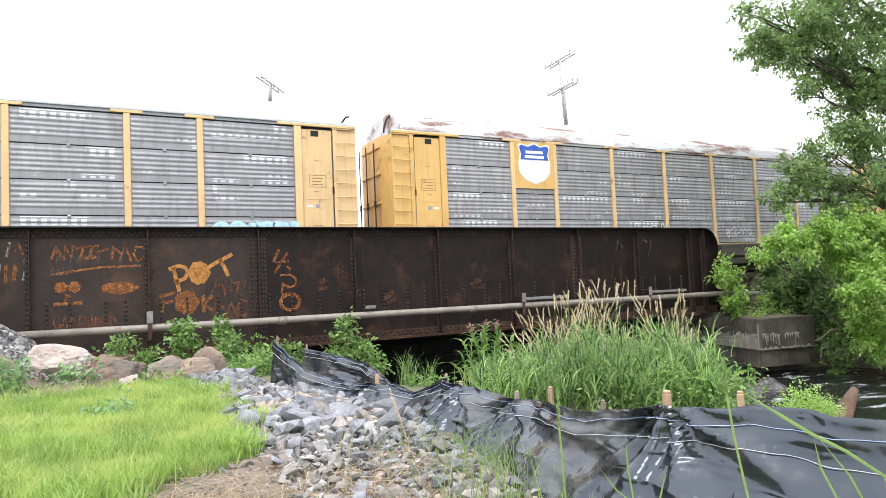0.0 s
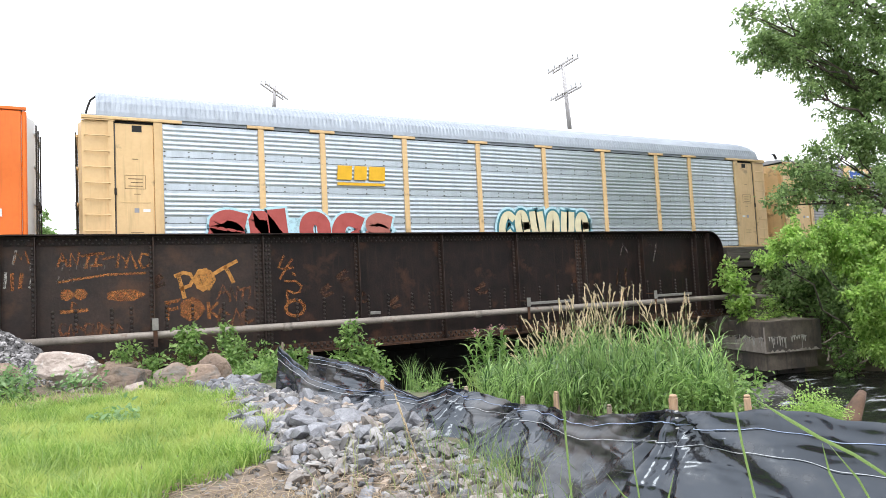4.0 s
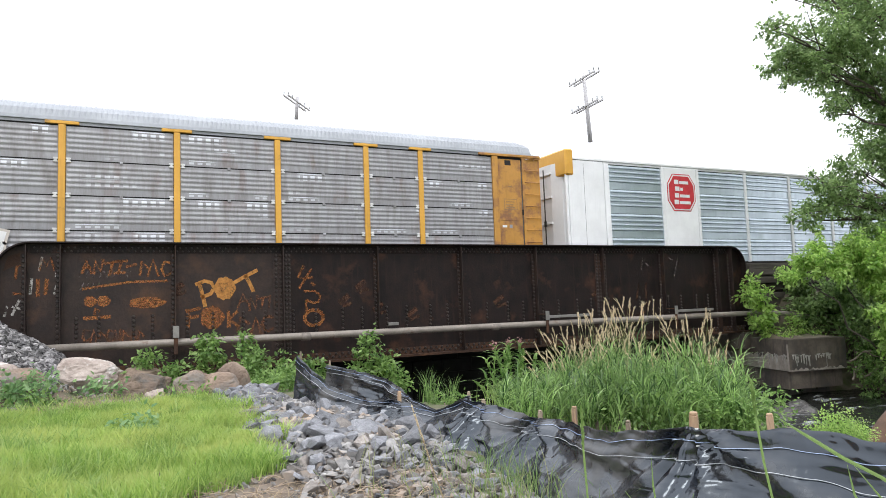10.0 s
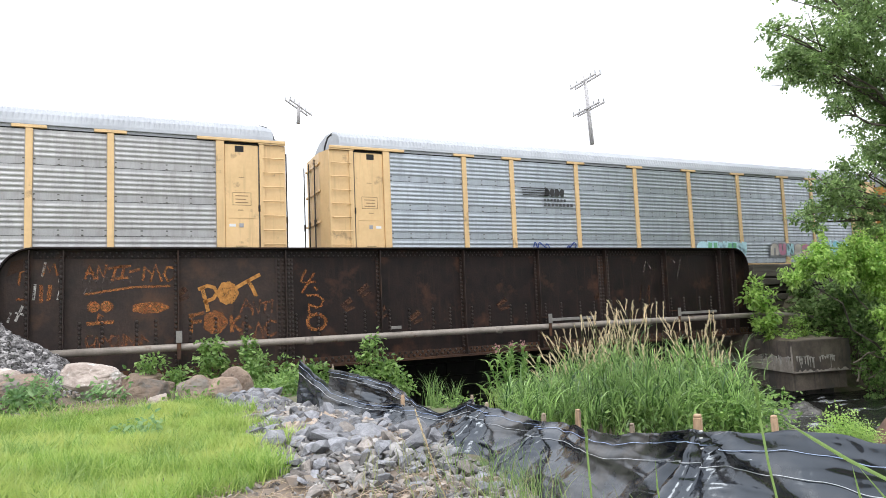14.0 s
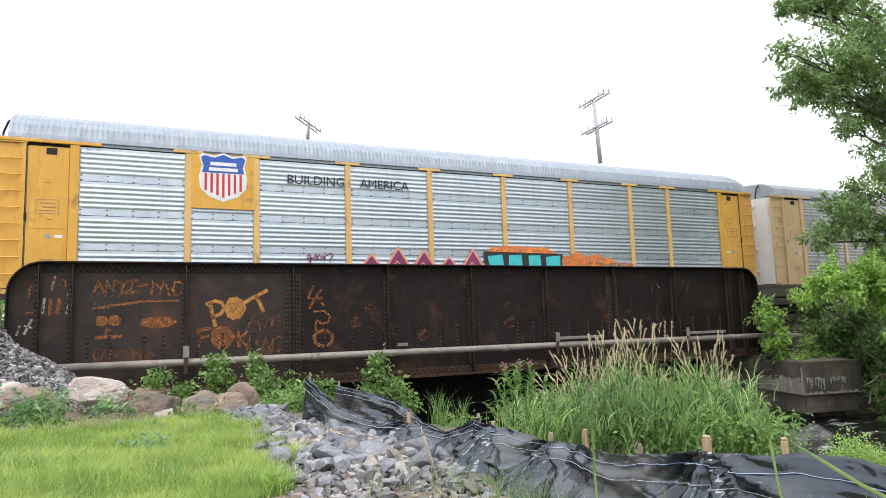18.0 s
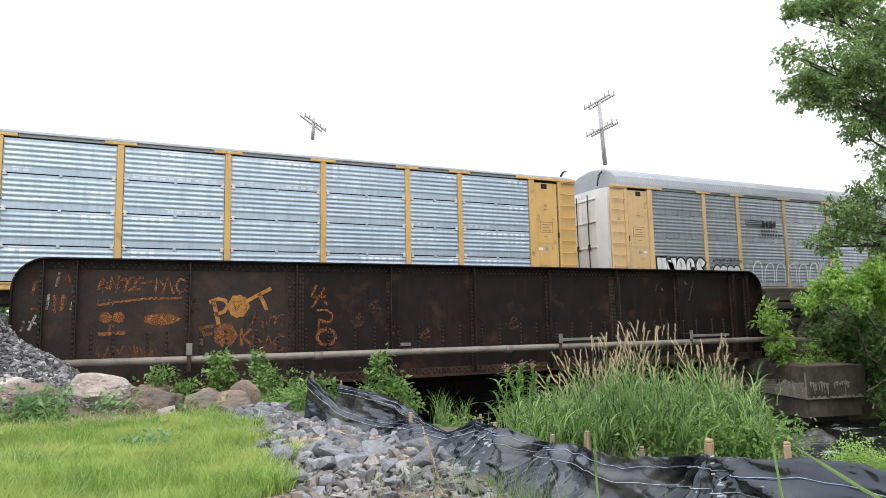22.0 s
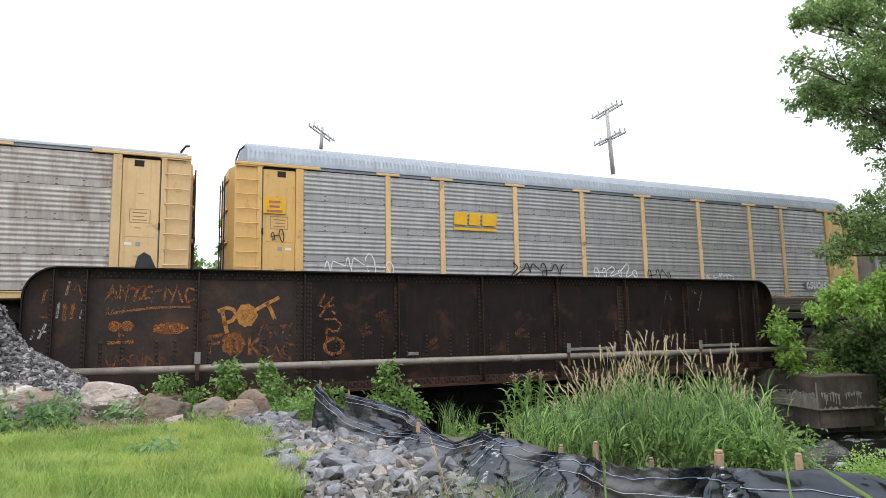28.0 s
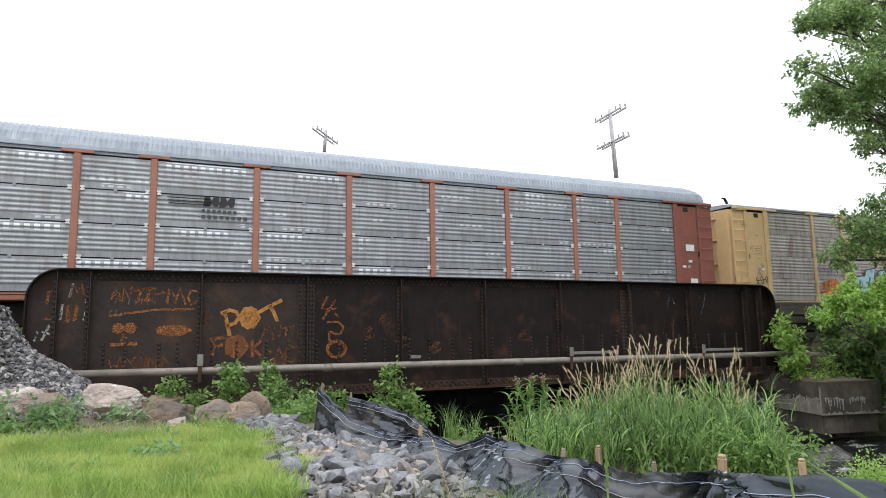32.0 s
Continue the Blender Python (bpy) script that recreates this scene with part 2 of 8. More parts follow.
M = {
    "girder": surf("girder_paint", (0.0076, 0.0054, 0.0053), (0.0185, 0.0118, 0.0105), 2.2, 0.6, 0.1, 0.3, 14, (0.07, 0.032, 0.019), 0.9, (0.55, 0.72), streak=(0.028, 0.0155, 0.012), spec=0.22, fine=0.6),
    "girder_faded_lit": surf("faded_lit_girder_paint", (0.0165, 0.0118, 0.0108), (0.037, 0.0245, 0.0205), 1.8, 0.6, 0.1, 0.3, 14, (0.07, 0.036, 0.022), 0.8, (0.54, 0.7), streak=(0.042, 0.026, 0.02), spec=0.3, fine=0.6),
    "girder_low": surf("rusted_flange", (0.042, 0.025, 0.019), (0.08, 0.043, 0.028), 2.0, 0.85, 0.1, 0.5, 18, (0.10, 0.05, 0.028), 2.0, (0.5, 0.65), spec=0.25),
    "pipe": surf("weathered_pipe", (0.185, 0.162, 0.14), (0.27, 0.24, 0.21), 2.5, 0.6, 0.25, 0.15, 20, (0.16, 0.11, 0.085), 2.5, (0.58, 0.68)),
    "galv_bracket": surf("bracket_steel", (0.2, 0.19, 0.18), (0.3, 0.29, 0.27), 6, 0.6, 0.5, 0.1),
    "concrete": surf("old_concrete", (0.085, 0.068, 0.055), (0.18, 0.148, 0.12), 1.6, 0.9, 0, 0.5, 22, (0.075, 0.067, 0.06), 0.9, (0.5, 0.6), streak=(0.06, 0.054, 0.048)),
    "efflorescence": worn_paint("lime_bloom", (0.5, 0.475, 0.43), 0.6, 5.0, 0.14),
    "wet_stone": surf("wet_stone", (0.03, 0.028, 0.026), (0.07, 0.064, 0.058), 3, 0.35, 0, 0.5, 14),
    "pale_concrete": surf("lime_stained_concrete", (0.27, 0.235, 0.2), (0.42, 0.375, 0.325), 3, 0.92, 0, 0.4, 22, (0.14, 0.125, 0.11), 4.0, (0.58, 0.66)),
    "timber": surf("old_timber", (0.055, 0.046, 0.038), (0.12, 0.105, 0.09), 2, 0.9, 0, 0.6, 12, stretch=(0.25, 3, 3)),
    "stake": surf("stake_wood", (0.36, 0.23, 0.14), (0.5, 0.36, 0.24), 5, 0.85, 0, 0.4, 30, stretch=(3, 3, 0.4), stain=(0.2, 0.15, 0.11), sscale=6),
    "stake_grey": surf("grey_stake_wood", (0.2, 0.16, 0.12), (0.33, 0.27, 0.2), 5, 0.85, 0, 0.4, 30, stretch=(3, 3, 0.4)),
    # lighter than the girder: the light rivet heads catch is in the colour
    "rivet": surf("lit_rivet_paint", (0.016, 0.012, 0.011), (0.04, 0.026, 0.02), 3, 0.42, 0.2, 0, spec=0.7),
    "ground": surf("soil", (0.105, 0.08, 0.06), (0.19, 0.152, 0.12), 0.9, 0.95, 0, 0.7, 18, (0.05, 0.09, 0.02), 0.4, (0.5, 0.62), world_space=True),
    "stone": surf("quarry_stone", (0.13, 0.133, 0.146), (0.265, 0.27, 0.29), 3.0, 0.85, 0, 0.8, 22, (0.23, 0.205, 0.18), 1.4, (0.6, 0.7), vary=0.4, fine=0.75),
    "stone_tan": surf("tan_stone", (0.17, 0.152, 0.138), (0.31, 0.28, 0.258), 3.0, 0.88, 0, 0.6, 22, (0.16, 0.13, 0.11), 1.4, (0.55, 0.66), vary=0.4, fine=0.6),
    "small_stone": surf("stone_chips", (0.145, 0.14, 0.138), (0.27, 0.262, 0.255), 3.0, 0.88, 0, 0.4, 25, (0.28, 0.22, 0.17), 1.4, (0.52, 0.62), world_space=True, island=0.5, fine=0.55),
    "boulder": surf("pale_boulder", (0.27, 0.215, 0.185), (0.42, 0.36, 0.32), 2.6, 0.88, 0, 0.8, 14, (0.58, 0.55, 0.52), 2.2, (0.52, 0.6), vary=0.1),
    "boulder_brown": surf("brown_boulder", (0.14, 0.1, 0.075), (0.26, 0.195, 0.148), 2.6, 0.88, 0, 0.9, 12, (0.14, 0.125, 0.11), 1.5, (0.52, 0.62), vary=0.25),
    "ballast": surf("ballast_stone", (0.06, 0.058, 0.06), (0.26, 0.25, 0.25), 6, 0.85, 0, 0.3, 25, world_space=True, island=0.75),
    # pole and insulators: the bright sky's glare is put into their pale colour
    "pole": surf("pole_wood", (0.42, 0.41, 0.42), (0.56, 0.55, 0.555), 2, 0.9, 0, 0.4, 14, stretch=(3, 3, 0.3)),
    "glass_green": surf("insulator_glass", (0.25, 0.27, 0.28), (0.36, 0.38, 0.38), 8, 0.2, 0, 0),
    "wire": surf("wire", (0.12, 0.12, 0.12), (0.2, 0.2, 0.2), 2, 0.5, 0.6, 0),
    "rail": surf("rail_steel", (0.14, 0.1, 0.08), (0.22, 0.17, 0.14), 4, 0.5, 0.7, 0.2),
    "bark": surf("bark", (0.055, 0.045, 0.035), (0.12, 0.1, 0.08), 4, 0.95, 0, 0.8, 20, stretch=(2, 2, 0.5)),
    "driftwood": surf("driftwood", (0.2, 0.16, 0.125), (0.33, 0.28, 0.23), 4, 0.9, 0, 0.5, 20, stretch=(2, 2, 0.4)),
    "dry_root": surf("dry_root", (0.3, 0.23, 0.165), (0.46, 0.37, 0.28), 4, 0.9, 0, 0.3, 20),
    "rot_log": surf("rotten_log", (0.07, 0.042, 0.028), (0.14, 0.085, 0.058), 4, 0.9, 0, 0.6, 16),
    "under": surf("running_gear", (0.02, 0.018, 0.016), (0.05, 0.042, 0.036), 3, 0.8, 0.2, 0.3),
    "dark": surf("black_gap", (0.012, 0.012, 0.012), (0.02, 0.02, 0.02), 3, 0.9, 0, 0),
    "bolt": surf("bolt_steel", (0.09, 0.085, 0.08), (0.16, 0.15, 0.14), 5, 0.5, 0.6, 0),
    "stencil": surf("stencil_ink", (0.2, 0.13, 0.06), (0.28, 0.19, 0.1), 5, 0.7, 0, 0),
    "clip": surf("pale_clip", (0.5, 0.5, 0.5), (0.68, 0.68, 0.68), 5, 0.5, 0.2, 0),
}
M["leaf_tree"] = leaf_mat("tree_leaf", (0.095, 0.165, 0.055), (0.36, 0.48, 0.2), 0.42, 0.56, glow=1.65)
M["leaf_bush"] = leaf_mat("bush_leaf", (0.15, 0.28, 0.055), (0.53, 0.68, 0.22), 0.42, 0.55, glow=1.75)
M["leaf_weed"] = leaf_mat("weed_leaf", (0.075, 0.165, 0.035), (0.34, 0.49, 0.16), 0.45, 0.45)
M["leaf_dock"] = leaf_mat("dock_leaf", (0.12, 0.25, 0.09), (0.4, 0.55, 0.27), 0.42, 0.45)
# far crowns: their overexposed paleness is put into this green
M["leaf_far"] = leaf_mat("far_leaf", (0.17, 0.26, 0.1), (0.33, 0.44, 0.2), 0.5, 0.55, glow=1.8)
M["grass"] = leaf_mat("lawn_grass", (0.17, 0.3, 0.05), (0.46, 0.575, 0.175), 0.55, 0.45, (0.46, 0.51, 0.165), 0.7)
M["grass_yellow"] = leaf_mat("yellow_grass", (0.16, 0.28, 0.06), (0.44, 0.545, 0.19), 0.5, 0.45)
M["reed"] = leaf_mat("reed_blade", (0.018, 0.07, 0.014), (0.43, 0.63, 0.22), 0.3, 0.36)
M["seed"] = leaf_mat("seed_head", (0.6, 0.48, 0.32), (0.85, 0.74, 0.56), 0.85, 0.35)
M["stalk"] = leaf_mat("reed_stalk", (0.22, 0.26, 0.1), (0.42, 0.42, 0.22), 0.7, 0.25)
M["straw"] = leaf_mat("dry_straw", (0.3, 0.22, 0.13), (0.5, 0.4, 0.26), 0.85, 0.2)
M["blade_near"] = leaf_mat("tall_blade", (0.14, 0.24, 0.06), (0.27, 0.38, 0.14), 0.45)
M["blossom"] = leaf_mat("pink_blossom", (0.38, 0.2, 0.2), (0.5, 0.3, 0.28), 0.7)


# ---- mesh helpers ----
class Geo:
    def __init__(self):
        self.v, self.f = [], []

    def add(self, verts, faces):
        o = len(self.v)
        self.v += [tuple(p) for p in verts]
        self.f += [tuple(i + o for i in q) for q in faces]
        return self

    def box(self, x0, x1, y0, y1, z0, z1, c=0.0):
        """A box; with c its edges are chamfered."""
        if not c:
            return self.add([(x, y, z) for x in (x0, x1) for y in (y0, y1) for z in (z0, z1)],
                            [(0, 1, 3, 2), (4, 6, 7, 5), (0, 4, 5, 1), (2, 3, 7, 6), (0, 2, 6, 4), (1, 5, 7, 3)])
        b = bmesh.new()
        bmesh.ops.create_cube(b, size=1, matrix=Matrix.LocRotScale(((x0 + x1) / 2, (y0 + y1) / 2, (z0 + z1) / 2), None, (x1 - x0, y1 - y0, z1 - z0)))
        bmesh.ops.bevel(b, geom=b.edges[:], offset=c, segments=1, affect="EDGES")
        return self.take(b)

    def take(self, b, m=None):
        if m:
            b.transform(m)
        b.verts.index_update()
        self.add([p.co[:] for p in b.verts], [[p.index for p in q.verts] for q in b.faces])
        b.free()
        return self

    def tube(self, pts, r, sides=8, r2=None, caps=True):
        pts = [Vector(p) for p in pts]
        n, rings = len(pts), []
        for i, p in enumerate(pts):
            d = (pts[min(i + 1, n - 1)] - pts[max(i - 1, 0)]).normalized()
            a = d.cross(Vector((0, 0, 1)) if abs(d.z) < 0.9 else Vector((1, 0, 0))).normalized()
            b = d.cross(a)
            k = r if r2 is None else r + (r2 - r) * i / max(1, n - 1)
            rings += [p + k * (a * math.cos(6.28319 * j / sides) + b * math.sin(6.28319 * j / sides)) for j in range(sides)]
        faces = [(i * sides + j, i * sides + (j + 1) % sides, (i + 1) * sides + (j + 1) % sides, (i + 1) * sides + j) for i in range(n - 1) for j in range(sides)]
        if caps:
            faces += [tuple(range(sides))[::-1], tuple((n - 1) * sides + j for j in range(sides))]
        return self.add(rings, faces)

    def prism(self, poly, y0, y1):
        """A polygon in x and z, from y0 (front) to y1."""
        n = len(poly)
        return self.add([(x, y0, z) for x, z in poly] + [(x, y1, z) for x, z in poly],
                        [tuple(range(n)), tuple(range(2 * n - 1, n - 1, -1))] + [(i, i + n, (i + 1) % n + n, (i + 1) % n) for i in range(n)])

    def slab(self, poly, z0, z1):
        """A polygon in x and y, from z0 to z1."""
        n = len(poly)
        return self.add([(x, y, z0) for x, y in poly] + [(x, y, z1) for x, y in poly],
                        [tuple(range(n))[::-1], tuple(range(n, 2 * n))] + [(i, (i + 1) % n, (i + 1) % n + n, i + n) for i in range(n)])

    def mesh(self, name, smooth=False):
        me = bpy.data.meshes.new(name)
        me.from_pydata(self.v, [], self.f)
        if smooth:
            me.polygons.foreach_set("use_smooth", [True] * len(me.polygons))
        me.update()
        return me


def put(name, me, material, parent=None, m=None, label=""):
    """A mesh object; a mesh may be shared by objects of different materials."""
    if not me.materials:
        me.materials.append(material)
    ob = new(name, me)
    if me.materials[0] != material:
        ob.material_slots[0].link = "OBJECT"
        ob.material_slots[0].material = material
    ob.parent = parent
    if m is not None:
        ob.matrix_basis = m
    if label:
        ob["label"] = label
    return ob


def part(name, geo, material, parent=None, label="", smooth=False, m=None):
    return put(name, geo.mesh(name, smooth), material, parent, m, label)


def thing(name, m, label, category, group="", kind=""):
    ob = new(name)
    ob.matrix_basis = m
    ob.empty_display_size = 0.2
    return tagged(ob, label, category, group, kind)


def smooth01(x):
    x = np.clip(x, 0.0, 1.0)
    return x * x * (3 - 2 * x)


# ---- ground ----
def height(x, y):
    x, y = np.asarray(x, float), np.asarray(y, float)
    z = 0.04 * np.sin(0.9 * x + 0.4 * y) * np.cos(0.7 * y - 0.3 * x) + 0.02 * np.sin(2.3 * x - 1.7 * y)
    z = z - 0.12 * smooth01((y - 12) / 4) * (1 - smooth01((x - 3.0) / 3))
    bx = np.interp(y, [-10, 2, 6, 10, 13, 15, 18, 24, 40], [15, 11, 9.0, 8.4, 6.7, 5.5, 4.6, 4.5, 4.5])
    z = z - 0.45 * smooth01((x - 3.2) / np.maximum(bx - 3.2, 1.0)) - 2.0 * smooth01((x - bx) / 3.4)
    z = z - 1.1 * smooth01((y - 10.9) / 1.3) * smooth01((x - 4.0) / 0.9) * (1 - smooth01((x - 6.5) / 2.5))
    rx = np.interp(y, [-10, 5, 12, 16, 20, 30], [44, 33, 25.8, 25.0, 24.0, 24.0])
    z = z + 3.0 * smooth01((x - rx) / 3.2)
    e = smooth01((y - 16.4) / 1.9) * (1 - smooth01((y - 26) / 5))
    side = np.maximum(1 - smooth01((x + 4.0) / 3.1), smooth01((x - 23.6) / 1.0))
    top = 1.55 * e * side
    z = np.where(e * side > 0.001, np.maximum(z, top + (1 - e * side) * np.minimum(z, top)), z)
    heap = np.interp(x, [-7, -3.6, -3.1, -2.85, -2.55, -2.0, -1.4, -0.8], [2.6, 2.5, 2.35, 1.85, 1.36, 1.05, 0.68, 0.0]) * smooth01((y - 15.6) / 1.9) * (1 - smooth01((y - 18.6) / 1.0))
    z = np.where(heap > 0.02, np.maximum(z, heap), z)
    return z + 1.0 * smooth01((y - 34) / 10) * smooth01((45 - x) / 60 + 0.3)


def ground():
    ax = np.concatenate([-np.geomspace(2500, 14, 16), np.arange(-12, -5, 1.0), np.arange(-5, 31, 0.3), np.arange(31, 50, 1.5), np.geomspace(52, 2500, 16)])
    ay = np.concatenate([-np.geomspace(2500, 6, 14), np.arange(-4, 29, 0.3), np.arange(29, 50, 1.5), np.geomspace(52, 2500, 16)])
    gx, gy = np.meshgrid(ax, ay)
    gz = height(gx, gy)
    me = bpy.data.meshes.new("ground")
    w = len(ax)
    faces = [(j * w + i, j * w + i + 1, (j + 1) * w + i + 1, (j + 1) * w + i) for j in range(len(ay) - 1) for i in range(w - 1)]
    me.from_pydata(np.stack([gx, gy, gz], -1).reshape(-1, 3).tolist(), [], faces)
    me.polygons.foreach_set("use_smooth", [True] * len(faces))
    tagged(put("ground", me, M["ground"]), "bare brown soil with patches of green by a stream", "ground", kind="structure")


ground()


def water():
    m, n, l, b = shader("stream_water")
    b.inputs["Base Color"].default_value = (0.012, 0.013, 0.012, 1)
    b.inputs["Roughness"].default_value = 0.08
    b.inputs["IOR"].default_value = 1.33
    v = coords(n, l, (0.5, 1.0, 1.0), False, True)
    bn = n.new("ShaderNodeBump")
    bn.inputs["Strength"].default_value, bn.inputs["Distance"].default_value = 1.0, 0.16
    l.new(noise_node(n, l, v, 2.2, 5), bn.inputs["Height"])
    l.new(bn.outputs[0], b.inputs["Normal"])
    foam = ramp(n, l, noise_node(n, l, v, 1.4, 8, 0.7), 0.56, 0.66)
    l.new(mix(n, l, foam, (0.012, 0.013, 0.012), (0.5, 0.52, 0.54)), b.inputs["Base Color"])
    g = Geo()
    xs, ys = np.arange(4, 60, 0.5), np.arange(-12, 60, 0.5)
    gx, gy = np.meshgrid(xs, ys)
    gz = -2.22 + 0.03 * np.sin(2.1 * gx + 1.3 * gy) * np.sin(1.7 * gy - 0.6 * gx) + 0.015 * np.sin(4.7 * gx - 3 * gy)
    w = len(xs)
    g.add(np.stack([gx, gy, gz], -1).reshape(-1, 3).tolist(), [(j * w + i, j * w + i + 1, (j + 1) * w + i + 1, (j + 1) * w + i) for j in range(len(ys) - 1) for i in range(w - 1)])
    tagged(part("water", g, m, smooth=True), "dark rippling stream with white riffles", "stream", kind="structure")


water()

# ---- bridge ----
WEB, FACE = 19.0, 18.8             # y of the girder's web and of its stiffeners' edges
GT, GB = 3.43, 0.07                # top and bottom of the girder
GL, GR = -2.75, 22.55              # its ends
STIFF = [-2.12, -1.39] + [1.254 + 2.835 * i for i in range(8)]
RAIL = 1.88
TRACK = 21.5


def girder_outline(inset=0.0, r=0.75):
    pts = [(GL + inset, GB + inset), (GR - inset, GB + inset)]
    pts += [(GR - inset - r + r * math.cos(a), GT - inset - r + r * math.sin(a)) for a in np.linspace(0, math.pi / 2, 9)]
    pts += [(GL + inset + r + r * math.cos(a), GT - inset - r + r * math.sin(a)) for a in np.linspace(math.pi / 2, math.pi, 9)]
    return pts


def rivet(g, x, y, z, r=0.047):
    """A rivet head that points to -y."""
    ring = [(x + r * math.cos(a), y, z + r * math.sin(a)) for a in np.linspace(0, 2 * math.pi, 7)[:-1]]
    cap = [(x + 0.55 * r * math.cos(a), y - 0.7 * r, z + 0.55 * r * math.sin(a)) for a in np.linspace(0, 2 * math.pi, 7)[:-1]]
    g.add(ring + cap, [(i, i + 6, (i + 1) % 6 + 6, (i + 1) % 6) for i in range(6)] + [(6, 11, 10, 9, 8, 7)])


def bridge():
    br = thing("girder_bridge", pose(0, 0, 0), "rusty black riveted plate girder railway bridge over a stream", "bridge")
    rim, a, b = girder_outline(), STIFF[3], STIFF[7]
    part("web_plate", Geo().prism([(GL, GB), (a, GB), (a, GT)] + rim[11:], WEB, WEB + 0.02), M["girder_faded_lit"], br, "faded brown-black plate, rust-spotted")
    part("web_plate", Geo().box(a + 0.002, b - 0.002, WEB, WEB + 0.02, GB, GT), M["girder"], br)
    part("web_plate", Geo().prism([(b, GB)] + rim[1:11] + [(b, GT)], WEB, WEB + 0.02), M["girder"], br)
    # flange that runs round the curved ends
    edge = girder_outline()[2:]
    edge = [(GR, GB)] + edge + [(GL, GB)]
    g = Geo()
    for (xa, za), (xb, zb) in zip(edge[:-1], edge[1:]):
        d = Vector((xb - xa, 0, zb - za)).normalized()
        nx, nz = -d.z * -0.035, d.x * -0.035
        g.add([(xa, FACE - 0.03, za), (xb, FACE - 0.03, zb), (xb, WEB + 0.24, zb), (xa, WEB + 0.24, za),
               (xa + nx, FACE - 0.03, za + nz), (xb + nx, FACE - 0.03, zb + nz), (xb + nx, WEB + 0.24, zb + nz), (xa + nx, WEB + 0.24, za + nz)],
              [(0, 1, 2, 3), (7, 6, 5, 4), (0, 4, 5, 1), (2, 6, 7, 3), (1, 5, 6, 2), (0, 3, 7, 4)])
    part("top_flange", g, M["girder"], br)
    part("cover_plate", Geo().box(4.4, 17.0, FACE - 0.05, WEB + 0.26, GT + 0.001, GT + 0.028), M["girder"], br)
    part("top_flange_angle", Geo().box(GL + 0.7, GR - 0.7, WEB - 0.018, WEB - 0.002, GT - 0.24, GT - 0.037), M["girder"], br)
    g = Geo().box(GL, GR, FACE - 0.05, WEB + 0.24, GB - 0.03, GB)
    g.box(GL, GR, FACE - 0.04, WEB + 0.23, GB + 0.002, GB + 0.03)
    part("bottom_flange", g, M["girder_low"], br, "rust-brown bottom flange")
    part("bottom_flange_angle", Geo().box(GL + 0.02, GR - 0.02, WEB - 0.018, WEB - 0.002, GB + 0.032, GB + 0.24), M["girder_low"], br)
    for i, x in enumerate(STIFF + [STIFF[-1] + 0.75]):
        g = Geo().box(x - 0.012, x + 0.012, FACE, WEB - 0.02, GB + 0.034, GT - 0.038)
        g.box(x - 0.10, x - 0.009, WEB - 0.034, WEB - 0.02, GB + 0.25, GT - 0.25)
        if i in (3, 7):
            g.box(x + 0.009, x + 0.24, WEB - 0.034, WEB - 0.02, GB + 0.25, GT - 0.25)
            g.box(x - 0.26, x - 0.101, WEB - 0.03, WEB - 0.02, GB + 0.25, GT - 0.25)
        # the light these faces catch is put into the paler paint
        part("stiffener", g, M["girder_faded_lit"], br)
    rv = Geo()
    for i, x in enumerate(STIFF + [STIFF[-1] + 0.75]):
        cols = [x - 0.055]
        if i in (3, 7):
            cols += [x + 0.1, x + 0.19, x - 0.18]
        for c in cols:
            for z in np.arange(GB + 0.3, GT - 0.28, 0.125):
                rivet(rv, c, WEB - 0.03, z)
    for x in np.arange(GL + 0.8, GR - 0.8, 0.145):
        rivet(rv, x, WEB - 0.018, GT - 0.1, 0.03)
        rivet(rv, x + 0.07, WEB - 0.018, GT - 0.19, 0.03)
    for x in np.arange(GL + 0.1, GR - 0.1, 0.19):
        rivet(rv, x, WEB - 0.018, GB + 0.1)
        rivet(rv, x + 0.09, WEB - 0.018, GB + 0.19)
    for i in range(7):
        a = STIFF[2 + i]
        for u in (0.3, 0.95, 1.75, 2.35):
            for z in np.arange(0.98, 1.6, 0.115):
                rivet(rv, a + u, WEB, z)
    for u in (0.35, 0.85, 1.65, 2.1):
        for z in np.arange(0.98, 1.6, 0.115):
            rivet(rv, STIFF[1] + u, WEB, z)
    tagged(part("rivets", rv, M["rivet"], br), kind="stuff")
    # gusset holes at the curved corner
    part("corner_plate", Geo().prism([(-2.6, 2.75), (-2.25, 2.95), (-2.25, 3.2), (-2.5, 3.12)], WEB - 0.012, WEB - 0.001), M["girder_low"], br)
    # far girder, cross beams and deck
    part("far_girder", Geo().prism(girder_outline(), 24.0, 24.03).box(GL, GR, 23.8, 24.25, GB - 0.03, GB), M["girder"], br)
    for x in np.arange(GL + 0.6, GR, 2.835):
        part("cross_beam", Geo().box(x - 0.15, x + 0.15, WEB + 0.02, 24.0, 0.4, 1.2), M["girder"], br)
    part("deck_plate", Geo().box(GL, GR, WEB + 0.03, 23.98, 1.24, 1.5), M["timber"], br)
    # added wall, coloured near black for the shade under the bridge
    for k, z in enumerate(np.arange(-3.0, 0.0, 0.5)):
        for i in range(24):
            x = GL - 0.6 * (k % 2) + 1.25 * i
            part("stone_block", Geo().box(x, x + 1.235, 23.1 - 0.02 * (i * 7 % 3), 23.75, z, z + 0.485, 0.02), M["shade_masonry"], br)
    return br


# the dark of the opening is put into this colour
M["shade_masonry"] = surf("shade_black_masonry", (0.004, 0.0037, 0.0035), (0.008, 0.0075, 0.007), 2, 0.9, 0, 0.5)
bridge()


